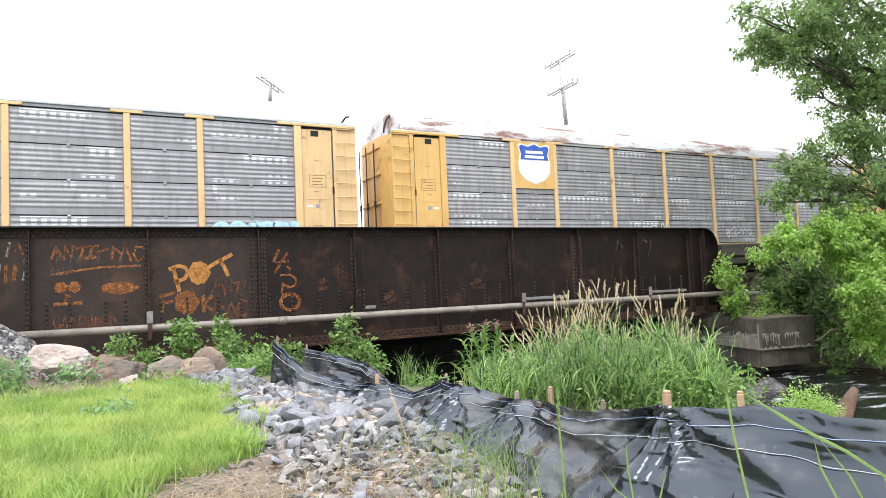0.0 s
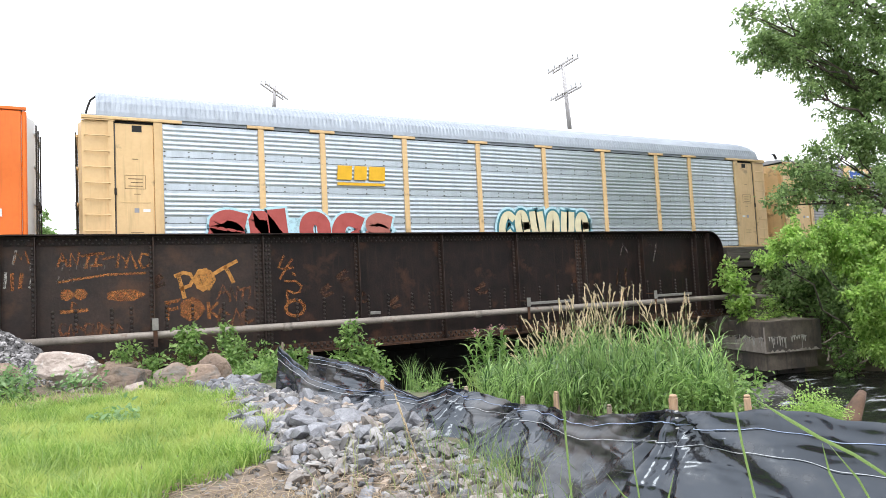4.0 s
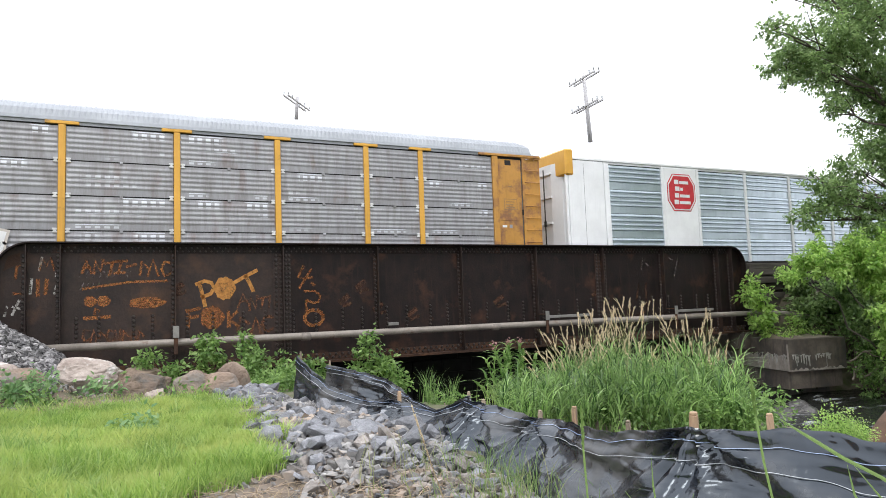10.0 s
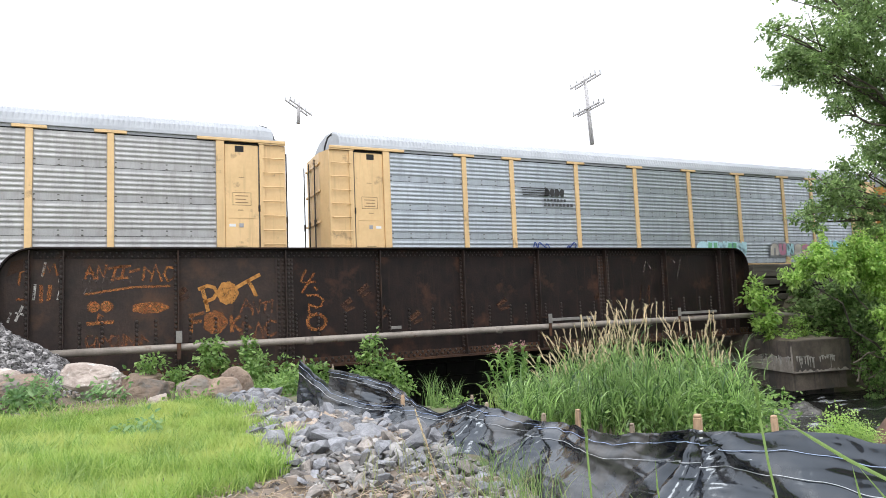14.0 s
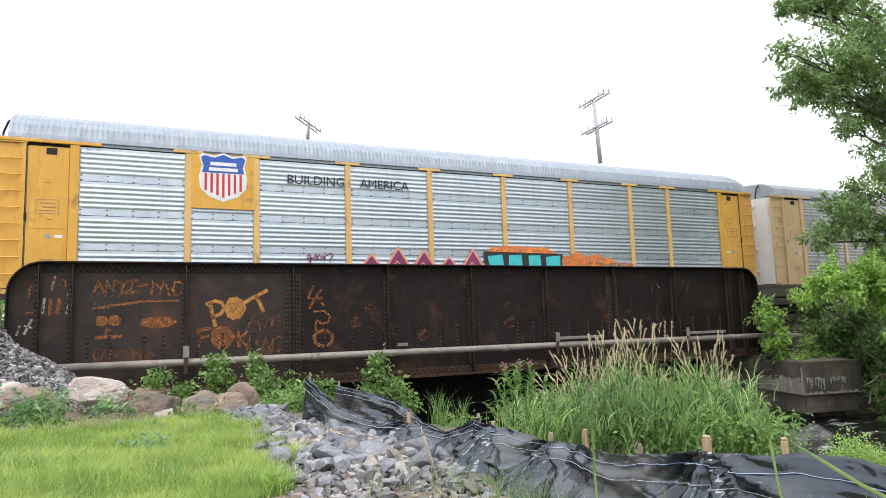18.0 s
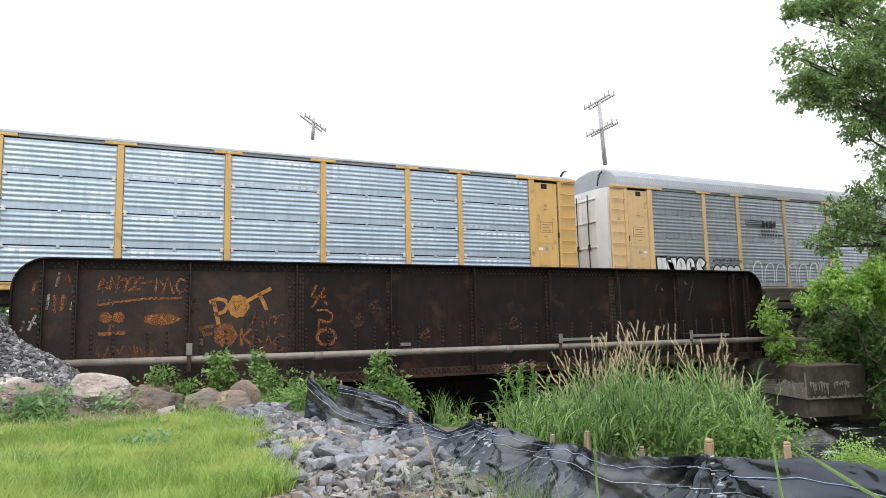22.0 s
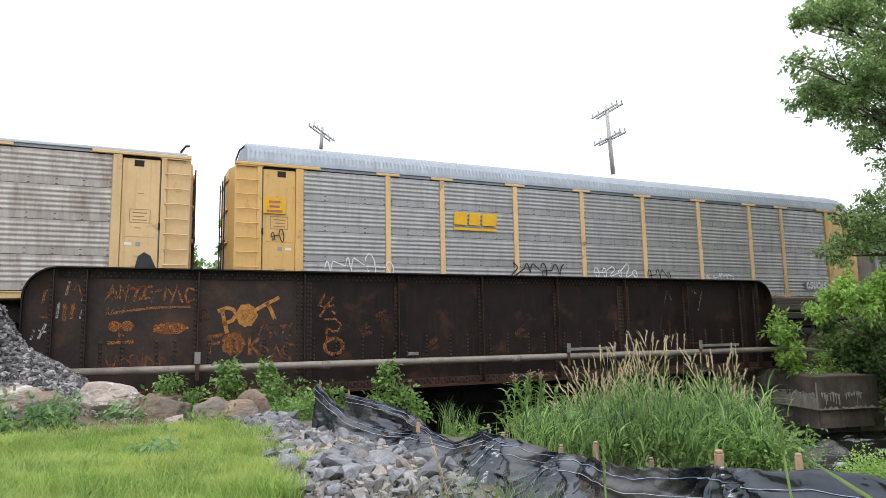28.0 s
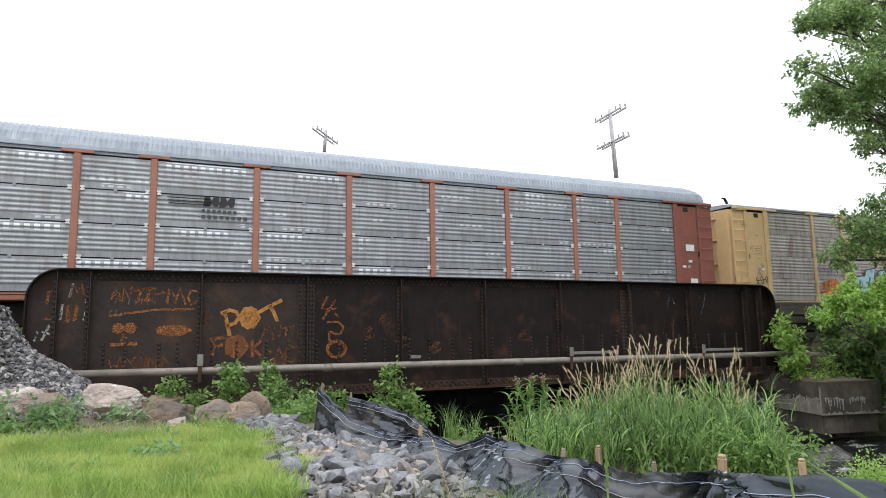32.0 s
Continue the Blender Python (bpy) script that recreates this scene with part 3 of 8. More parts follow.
def pipeline():
    p = thing("conduit_pipe", pose(0, 0, 0), "long grey steel pipe clamped along the girder's foot", "pipe")
    y = FACE - 0.32
    pts = [(-1.75, y, 0.862), (2.0, y, 0.846), (8.0, y, 0.83), (14.0, y, 0.812), (22.0, y, 0.788), (22.9, y - 0.1, 0.78), (24.0, y - 0.5, 0.70), (25.0, y - 0.9, 0.5)]
    part("pipe", Geo().tube(pts, 0.098, 14), M["pipe"], p, smooth=True)
    for x in (4.6, 10.7, 16.9):
        part("pipe_coupling", Geo().tube([(x - 0.12, y, 0.842 - 0.0035 * x), (x + 0.12, y, 0.842 - 0.0035 * x)], 0.112, 14), M["pipe"], p, smooth=True)
    for x, arm in ((STIFF[2] - 0.02, 0), (STIFF[6] + 0.02, 1), (STIFF[8] + 0.02, 1), (6.95, 2)):
        z = 0.855 - 0.0033 * x
        if arm < 2:
            part("hanger", Geo().box(x - 0.05, x + 0.05, y - 0.13, y - 0.105, z - 0.3, z + 0.4, 0.006).box(x - 0.05, x + 0.05, y - 0.1, FACE - 0.005, z + 0.3, z + 0.33), M["girder_low"], p)
            part("hanger_plate", Geo().box(x - 0.075, x + 0.075, y - 0.15, y - 0.132, z + 0.12, z + 0.42, 0.006), M["galv_bracket"], p)
        if arm:
            part("bracket_arm", Geo().box(x + 0.08, x + (1.9 if arm == 1 else 0.4), y - 0.12, y - 0.06, z + 0.18, z + 0.27, 0.006), M["galv_bracket"], p)


pipeline()


def jag(g, a, b, z0, lo, hi, n, seed, out):
    """A stain with a ragged upper edge on the face from a to b."""
    rnd = random.Random(seed)
    d = (b - a).normalized()
    o = Vector((d.y, -d.x, 0)) * out
    tops = []
    for i in range(n + 1):
        p = a.lerp(b, i / n) + o
        h = lo + (hi - lo) * (0.5 + 0.5 * noise.noise(Vector((i * 0.33, seed, 0)))) + rnd.uniform(-0.06, 0.06)
        tops.append((p, z0 + h))
    for (p, za), (q, zb) in zip(tops[:-1], tops[1:]):
        g.add([(p.x, p.y, z0), (q.x, q.y, z0), (q.x, q.y, zb), (p.x, p.y, za)], [(0, 1, 2, 3)])


def abutment():
    poly = [(21.6, 16.4), (24.05, 15.9), (26.2, 24.5), (24.3, 24.5)]
    ab = thing("bridge_abutment", pose(0, 0, 0), "stained concrete abutment block with an overhanging cap", "abutment")
    c = Vector((24.0, 20.3, 0))
    inset = lambda k: [(x + k * (c.x - x) / (c.xy - Vector((x, y))).length, y + k * (c.y - y) / (c.xy - Vector((x, y))).length) for x, y in poly]
    part("cap", Geo().slab(poly, -1.3, -0.17).slab(inset(0.06), -0.169, -0.15), M["concrete"], ab)
    part("base", Geo().slab(inset(0.22), -1.95, -1.302), M["concrete"], ab)
    part("footing", Geo().slab(inset(0.75), -2.9, -1.952), M["wet_stone"], ab)
    part("bearing_seat", Geo().box(22.0, 22.5, 18.6, 19.4, -0.6, 0.035).box(22.3, 23.2, 18.5, 19.5, -0.148, 0.0), M["concrete"], ab)
    a, b, d = (Vector((*poly[i], 0)) for i in (0, 1, 3))
    for face, spec in (((d, a), (-1.29, 0.3, 0.72, 90, 4)), ((a, b), (-1.29, 0.02, 0.14, 30, 9))):
        g = Geo()
        jag(g, *face, *spec, 0.006)
        part("lime_stain", g, M["pale_concrete"], ab, "whitish lime bloom with a ragged edge")
    g = Geo()
    jag(g, a.lerp(d, 0.012), a, -1.29, 0.8, 1.08, 8, 21, 0.008)
    part("lime_stain", g, M["pale_concrete"], ab, "pale worn corner of the cap")
    g, rnd = Geo(), random.Random(5)
    for p0, p1, n, lo, lim in ((a, b, 12, 0.06, 0.36), (a, b, 9, 0.46, 0.72), (a, d, 16, 0.01, 0.22)):
        t = (p1 - p0).normalized()
        o = Vector((t.y, -t.x, 0)) * (0.012 if p1 is b else -0.012)
        for _ in range(n):
            p = p0.lerp(p1, rnd.uniform(lo, lim)) + o
            w, h, z = rnd.uniform(0.02, 0.045), rnd.uniform(0.1, 0.42), -0.72 + rnd.uniform(-0.04, 0.04)
            q = [p - t * w * 0.5, p + t * w * 0.5, p + t * w * 2.0, p - t * w * 2.0]
            g.add([(q[0].x, q[0].y, z - h), (q[1].x, q[1].y, z - h), (q[1].x + t.x * w * 0.3, q[1].y + t.y * w * 0.3, z - 0.06), (q[2].x, q[2].y, z), (q[3].x, q[3].y, z), (q[0].x - t.x * w * 0.3, q[0].y - t.y * w * 0.3, z - 0.06)], [(0, 1, 2, 5), (5, 2, 3, 4)])
    tagged(part("lime_drip", g, M["efflorescence"], ab, "white lime drips"), kind="stuff")
    soil, rr = Geo(), random.Random(9)
    n = 14
    v = []
    for j in range(n + 1):
        for i in range(n + 1):
            p = (a + (b - a) * (0.04 + 0.92 * i / n)).lerp(d + (b - a) * (0.02 + 0.7 * i / n), 0.02 + 0.5 * j / n)
            v.append((p.x, p.y, -0.155 + (0.02 + 0.28 * min(1, j / 6)) * (0.5 + noise.noise(Vector((i * 0.5, j * 0.5, 3)))) * (0 < i < n and j > 0) + rr.uniform(0, 0.03)))
    soil.add(v, [(j * (n + 1) + i, j * (n + 1) + i + 1, (j + 1) * (n + 1) + i + 1, (j + 1) * (n + 1) + i) for j in range(n) for i in range(n)])
    part("soil_cover", soil, M["ground"], ab, "brown soil and litter on the cap", True)


abutment()


M["backing_dark"] = surf("dark_backing_board", (0.02, 0.018, 0.015), (0.045, 0.04, 0.034), 2, 0.95, 0, 0.4)


def track():
    tr = thing("railway_track", pose(0, 0, 0), "single railway track on dark ties", "track", kind="structure")
    for y in (TRACK - 0.75, TRACK + 0.75):
        g = Geo().box(-300, 400, y - 0.035, y + 0.035, RAIL - 0.05, RAIL).box(-300, 400, y - 0.01, y + 0.01, RAIL - 0.15, RAIL - 0.05).box(-300, 400, y - 0.07, y + 0.07, RAIL - 0.175, RAIL - 0.15)
        part("rail", g, M["rail"], tr)
    me = Geo().box(-0.115, 0.115, -1.35, 1.35, -0.18, 0, 0.012).mesh("tie")
    for i in range(190):
        put("tie", me, M["timber"], tr, pose(-18 + 0.5 * i * 0.55 * 1.9, TRACK, RAIL - 0.178, 0, 0, ((i * 37) % 11 - 5) * 0.15))
    # timbers of the approach beyond the girder
    w = thing("timber_retaining_wall", pose(0, 0, 0), "stacked grey weathered timbers beside the girder's end", "retaining wall", kind="structure")
    # added dark backing that closes the gaps between the timbers to the sky
    part("wall_core", Geo().box(22.7, 31.0, 19.2, 19.5, -0.1, 2.7), M["backing_dark"], w)
    random.seed(8)
    for k, z in enumerate((2.74, 2.5, 2.2, 1.9, 1.6, 1.3, 1.0, 0.7, 0.4, 0.1)):
        for x in np.arange(22.75, 31, 2.7):
            dy = random.uniform(-0.09, 0.09)
            part("timber", Geo().box(x, x + 2.66, 18.75 + dy, 19.05 + dy, z - 0.27 + random.uniform(0, 0.03), z, 0.02), M["timber"], w, m=pose(0, 0, 0, 0, random.uniform(-0.12, 0.12), 0))


track()


# ---- train ----
PITCH, HALF = 28.6, 13.675          # coupled length, half the body's length
BAYS = [-11.75, -8.94, -7.04, -4.235, -1.415, 1.415, 4.235, 7.04, 8.94, 11.75]
SIDE = -1.6                          # y of the panels' outer face
SILL, EAVE = 1.05, 4.80              # panel foot and head over the rail
SHEET = (EAVE - SILL) / 4


def steel_paint(name, c, rough=0.5, grime=(0.12, 0.08, 0.05), amount=(0.6, 0.75), run=0.72):
    return surf(name, c, tuple(0.88 * k for k in c), 1.0, rough, 0.0, 0.1, 9, grime, 1.6, amount, streak=tuple(run * k for k in c), vary=0.04, fine=0.15)


YEL = (0.66, 0.41, 0.14)
P = {
    "yellow": steel_paint("rail_yellow", YEL),
    "yellow_pale": steel_paint("faded_yellow", (0.68, 0.465, 0.235)),
    "yellow_bright": steel_paint("fresh_yellow", (0.68, 0.36, 0.05)),
    "yellow_dirty": steel_paint("grimy_yellow", (0.5, 0.25, 0.05), 0.6, (0.24, 0.11, 0.05), (0.46, 0.6)),
    "orange": steel_paint("safety_orange", (0.78, 0.16, 0.012), amount=(0.7, 0.8)),
    "white": steel_paint("white_paint", (0.82, 0.83, 0.84), amount=(0.72, 0.84), run=0.9),
    "grey": steel_paint("grey_paint", (0.36, 0.37, 0.39)),
    "brown": steel_paint("oxide_red_post", (0.35, 0.145, 0.095)),
    "maroon": steel_paint("oxide_red", (0.25, 0.082, 0.06)),
    "roof_white": steel_paint("white_roof", (0.35, 0.37, 0.4), 0.6, amount=(0.8, 0.95), run=0.85),
    "roof_rust": surf("rusty_white_roof", (0.6, 0.6, 0.61), (0.5, 0.5, 0.51), 1.2, 0.7, 0, 0.2, 9, (0.2, 0.11, 0.085), 0.9, (0.5, 0.62), stretch=(0.6, 2, 2)),
    "roof_silver": galvanised("silver_roof", (0.27, 0.305, 0.35), (0.32, 0.355, 0.4), (0.24, 0.255, 0.28), 0.3, 0.55, 0.3),
    "z_bright": galvanised("bright_zinc", (0.51, 0.58, 0.645), (0.6, 0.67, 0.73), (0.43, 0.49, 0.54), 0.15, 0.38, 0.9),
    "z_clean": galvanised("clean_zinc", (0.42, 0.47, 0.52), (0.51, 0.56, 0.6), (0.34, 0.38, 0.41), 0.25, 0.4, 0.85),
    "z_blue": galvanised("blue_zinc", (0.37, 0.45, 0.535), (0.47, 0.55, 0.625), (0.29, 0.34, 0.39), 0.3, 0.46, 0.75, lit_holes=True),
    "z_mid": galvanised("grey_zinc", (0.33, 0.365, 0.405), (0.42, 0.455, 0.49), (0.26, 0.275, 0.29), 0.35, 0.46, 0.75),
    "z_dull": galvanised("dull_zinc", (0.31, 0.312, 0.318), (0.39, 0.39, 0.39), (0.21, 0.195, 0.178), 0.35, 0.48, 0.55),
    "z_old": galvanised("weathered_zinc", (0.27, 0.272, 0.285), (0.355, 0.355, 0.368), (0.18, 0.155, 0.14), 0.45, 0.55, 0.45, lit_holes=True, rust=0.35),
    "z_grey": galvanised("punched_zinc", (0.24, 0.242, 0.258), (0.32, 0.322, 0.336), (0.18, 0.17, 0.165), 0.35, 0.52, 0.5, lit_holes=True),
    "z_rust": galvanised("rusting_zinc", (0.36, 0.335, 0.315), (0.45, 0.425, 0.405), (0.22, 0.18, 0.15), 0.55, 0.55, 0.4, rust=0.4),
    "z_pale": galvanised("pale_punched_zinc", (0.27, 0.29, 0.315), (0.35, 0.37, 0.395), (0.19, 0.17, 0.155), 0.55, 0.45, 0.6, lit_holes=True, rust=0.2),
}


def flat(name, c, rough=0.6):
    return surf(name, c, tuple(0.85 * k for k in c), 3, rough, 0, 0.05, vary=0, fine=0.12)


C = {k: flat(k + "_marking", v) for k, v in {
    "white": (0.75, 0.75, 0.75), "blue": (0.03, 0.1, 0.42), "red": (0.55, 0.03, 0.04), "black": (0.02, 0.02, 0.022), "teal": (0.05, 0.5, 0.52), "cyan": (0.22, 0.55, 0.68),
    "maroon": (0.2, 0.03, 0.1), "cream": (0.66, 0.6, 0.4), "orange": (0.72, 0.2, 0.05), "purple": (0.2, 0.14, 0.36), "amber": (0.75, 0.42, 0.01), "fadedred": (0.4, 0.13, 0.1),
    "green": (0.16, 0.42, 0.24), "rustred": (0.45, 0.17, 0.1), "navy": (0.02, 0.05, 0.2), "pink": (0.5, 0.2, 0.3), "stripe": (0.32, 0.016, 0.03), "dkteal": (0.03, 0.16, 0.2), "grey": (0.3, 0.3, 0.32), "faded": (0.55, 0.5, 0.45), "ice": (0.47, 0.7, 0.78), "sky": (0.2, 0.47, 0.7), "dustorange": (0.55, 0.23, 0.12), "soot": (0.06, 0.06, 0.065), "flame": (0.8, 0.24, 0.06), "coral": (0.75, 0.3, 0.2), "brick": (0.4, 0.07, 0.06)}.items()}


for name, c, cover in (("flame", (0.85, 0.26, 0.06), 0.52), ("dustorange", (0.55, 0.23, 0.12), 0.5), ("ice", (0.47, 0.7, 0.78), 0.66), ("coral", (0.75, 0.3, 0.2), 0.7)):
    C[name] = worn_paint(name + "_spray", c, cover, 3.0, 0.16, tuple(0.85 * k for k in c))


def sheet_mesh(w, name, lap=0.012, rounded=0.0):
    """A pressed sheet with ribs and a plain band; its origin is the middle of the outer face. lap: the open joint below."""
    prof, h = [], SHEET - lap
    z = h / 2
    prof.append((z, 0.0))
    if rounded:
        # five shallow rounded ribs over a plain foot
        for k in range(31):
            prof.append((z - 0.07 - 0.0225 * k, rounded * (math.cos(2 * math.pi * k / 6) - 1)))
    else:
        for k in range(4):
            c = h / 2 - 0.085 - 0.175 * k
            prof += [(c + 0.07, 0.0), (c + 0.012, -0.044), (c - 0.018, -0.046), (c - 0.045, 0.0)]
    prof.append((-h / 2, 0.0))
    g = Geo()
    n = len(prof)
    e = 0.05
    v = []
    for x, k in ((-w / 2, 0), (-w / 2 + e, 1), (w / 2 - e, 1), (w / 2, 0)):
        v += [(x, y * k, z) for z, y in prof]
    f = [(c * n + i, c * n + i + 1, (c + 1) * n + i + 1, (c + 1) * n + i) for c in range(3) for i in range(n - 1)]
    b = len(v)
    v += [(-w / 2, 0.02, h / 2), (w / 2, 0.02, h / 2), (w / 2, 0.02, -h / 2), (-w / 2, 0.02, -h / 2)]
    f += [(b, b + 1, b + 2, b + 3)]
    g.add(v, f)
    me = g.mesh(name)
    return me


RIBBED, ROUND, OPEN = ([sheet_mesh(w - cut, "side_sheet", lap, rounded) for w in (2.81, 1.9)] for cut, lap, rounded in ((0.16, 0.012, 0.0), (0.16, 0.014, 0.007), (0.17, 0.034, 0.007)))
POST = Geo().box(-0.085, 0.085, -0.05, 0.06, SILL - 0.02, EAVE + 0.02, 0.012).prism([(-0.085, SILL + 0.35), (0.085, SILL + 0.35), (0.16, SILL - 0.02), (-0.16, SILL - 0.02)], -0.04, 0.02).mesh("post")
TCAP = Geo().box(-0.4, 0.4, -0.055, 0.05, EAVE + 0.025, EAVE + 0.11, 0.01).mesh("post_cap")
SLIM = Geo().box(-0.075, 0.075, -0.05, 0.06, SILL - 0.02, EAVE + 0.06, 0.012).mesh("slim_post")
RUNG = Geo().tube([(-0.3, 0.02, 0), (-0.3, -0.07, 0), (0.3, -0.07, 0), (0.3, 0.02, 0)], 0.016, 5).mesh("rung")
CLIP = Geo().box(-0.06, 0.06, -0.034, 0.0, -0.065, -0.012, 0.008).box(-0.06, 0.06, -0.034, 0.0, 0.012, 0.065, 0.008).box(-0.03, 0.03, -0.034, 0.0, -0.02, 0.02).mesh("clip")
TAB = Geo().box(-0.04, 0.04, -0.03, 0.03, -0.055, 0.03, 0.006).mesh("joint_tab")
BOLTS = []
for half in (1.33, 0.88):
    g = Geo()
    for u in np.linspace(-half + 0.05, half - 0.05, 5 if half > 1 else 4):
        for z in (-SHEET / 2 + 0.16, -SHEET / 2 + 0.03):
            g.box(u - 0.026, u + 0.026, -0.014, 0.0, z - 0.014, z + 0.014, 0.006)
    BOLTS.append(g.mesh("fastener_strip"))


def roof_mesh(tall):
    prof = [(-1.62, 4.94), (-1.6, 5.04), (-1.5, 5.29), (-1.25, 5.51), (-0.8, 5.70), (0, 5.79)] if tall else [(-1.62, 4.94), (-1.6, 4.99), (-1.42, 5.05), (-0.7, 5.12), (0, 5.15)]
    prof = [(y, 4.94 + (z - 4.94) * (tall or 1.0)) for y, z in prof]
    prof = prof + [(-y, z) for y, z in prof[-2::-1]]
    n = len(prof)
    x0, x1 = (-HALF + 0.35, HALF - 0.35) if tall else (-HALF + 0.1, HALF - 0.1)
    xs, k = [x0], 0
    while xs[-1] < x1 - 0.3:
        xs.append(xs[-1] + (0.045 if k % 2 else 0.02))
        k += 1
    xs.append(x1)
    v, f = [], []
    for i, x in enumerate(xs):
        up = 0.02 if (i // 2) % 2 and 2 < i < len(xs) - 3 else 0.0
        pinch = 0.92 if i in (0, len(xs) - 1) else 1.0
        for y, z in prof:
            rib = up * min(1.0, max(0.0, (z - 5.0) / 0.25))
            v.append((x, y * (1 + rib / 1.6), 4.94 + (z - 4.94) * pinch * (1 + rib)))
    f = [(a * n + i, (a + 1) * n + i, (a + 1) * n + i + 1, a * n + i + 1) for a in range(len(xs) - 1) for i in range(n - 1)]
    f += [tuple(range(n)), tuple((len(xs) - 1) * n + i for i in range(n - 1, -1, -1))]
    return Geo().add(v, f).mesh("roof")


ROOF = {k: roof_mesh(k) for k in (0, 0.84, 1, 1.1)}   # low, and three heights of domed roof
BODY = Geo().box(-HALF + 0.75, HALF - 0.75, SIDE + 0.03, 1.6, SILL - 0.06, 4.93).mesh("inner_body")
SILLM = Geo().box(-HALF, HALF, SIDE - 0.03, 1.62, SILL - 0.22, SILL - 0.062, 0.02).box(-HALF + 0.2, HALF - 0.2, SIDE - 0.05, SIDE + 0.02, SILL - 0.06, SILL - 0.021).mesh("side_sill")
TOPR = Geo().box(-HALF, HALF, SIDE - 0.045, SIDE + 0.029, EAVE + 0.115, EAVE + 0.138).mesh("top_rail")
TOPR_HIGH = Geo().box(-HALF, HALF, SIDE - 0.045, SIDE + 0.029, EAVE + 0.115, EAVE + 0.2, 0.01).mesh("top_rail")
EAVEM = Geo().box(-HALF + 1.8, HALF - 1.8, SIDE + 0.0, SIDE + 0.028, EAVE + 0.03, EAVE + 0.114).mesh("eave_strip")


UNDER = Geo().box(-HALF + 0.4, HALF - 0.4, -0.5, 0.5, 0.62, SILL - 0.225).box(-7.6, 7.6, -1.35, 1.35, 0.5, SILL - 0.225).mesh("underframe")


def bogie_mesh():
    g = Geo()
    for dx in (-0.88, 0.88):
        for y in (-0.75, 0.75):
            g.tube([(dx, y - 0.06, 0.42), (dx, y + 0.06, 0.42)], 0.42, 24)
        g.tube([(dx, -0.95, 0.42), (dx, 0.95, 0.42)], 0.08, 10)
    for y in (-1.02, 1.02):
        g.prism([(-1.15, 0.35), (-0.7, 0.3), (-0.35, 0.2), (0.35, 0.2), (0.7, 0.3), (1.15, 0.35), (1.1, 0.58), (0.4, 0.66), (-0.4, 0.66), (-1.1, 0.58)], y - 0.06, y + 0.06)
    g.box(-0.25, 0.25, -1.1, 1.1, 0.4, 0.78)
    return g.mesh("bogie")


BOGIE = bogie_mesh()
COUPLER = Geo().box(0, 0.62, -0.12, 0.12, 0.72, 0.98, 0.02).box(0.4, 0.66, -0.2, 0.2, 0.7, 1.0, 0.03).mesh("coupler")
LEAF = []
for sy in (-1, 1):
    pts = [(HALF - 0.02, 0.01 * sy), (HALF + 0.12, 0.02 * sy), (HALF + 0.10, 0.8 * sy), (HALF - 0.05, 1.3 * sy), (HALF - 0.3, 1.5 * sy), (HALF - 0.35, 1.45 * sy), (HALF - 0.12, 1.2 * sy), (HALF, 0.78 * sy)]
    LEAF.append(Geo().slab(pts if sy > 0 else pts[::-1], SILL - 0.02, 4.85).mesh("end_door"))
LOCK = Geo().tube([(0, 0, SILL), (0, 0, 4.7)], 0.022, 6).box(-0.03, 0.03, -0.05, 0.05, 2.5, 2.72, 0.008).mesh("lock_rod")
BATTEN = Geo().box(HALF + 0.1, HALF + 0.15, -0.85, 0.85, -0.04, 0.04, 0.01).mesh("batten")
FLAP = Geo().prism([(0, 0), (0.06, 0.02), (0.17, 0.2), (0.28, 0.22), (0.28, 0.25), (0.15, 0.24), (0.02, 0.07)], -0.05, 0.05).mesh("seal_flap")


ARM = Geo().tube([(-0.1, 0, -0.02), (0.12, 0, 0.08), (0.32, 0, 0.05), (0.5, 0, -0.12), (0.6, 0, -0.42), (0.62, 0, -0.6)], 0.03, 6).mesh("roof_arm")


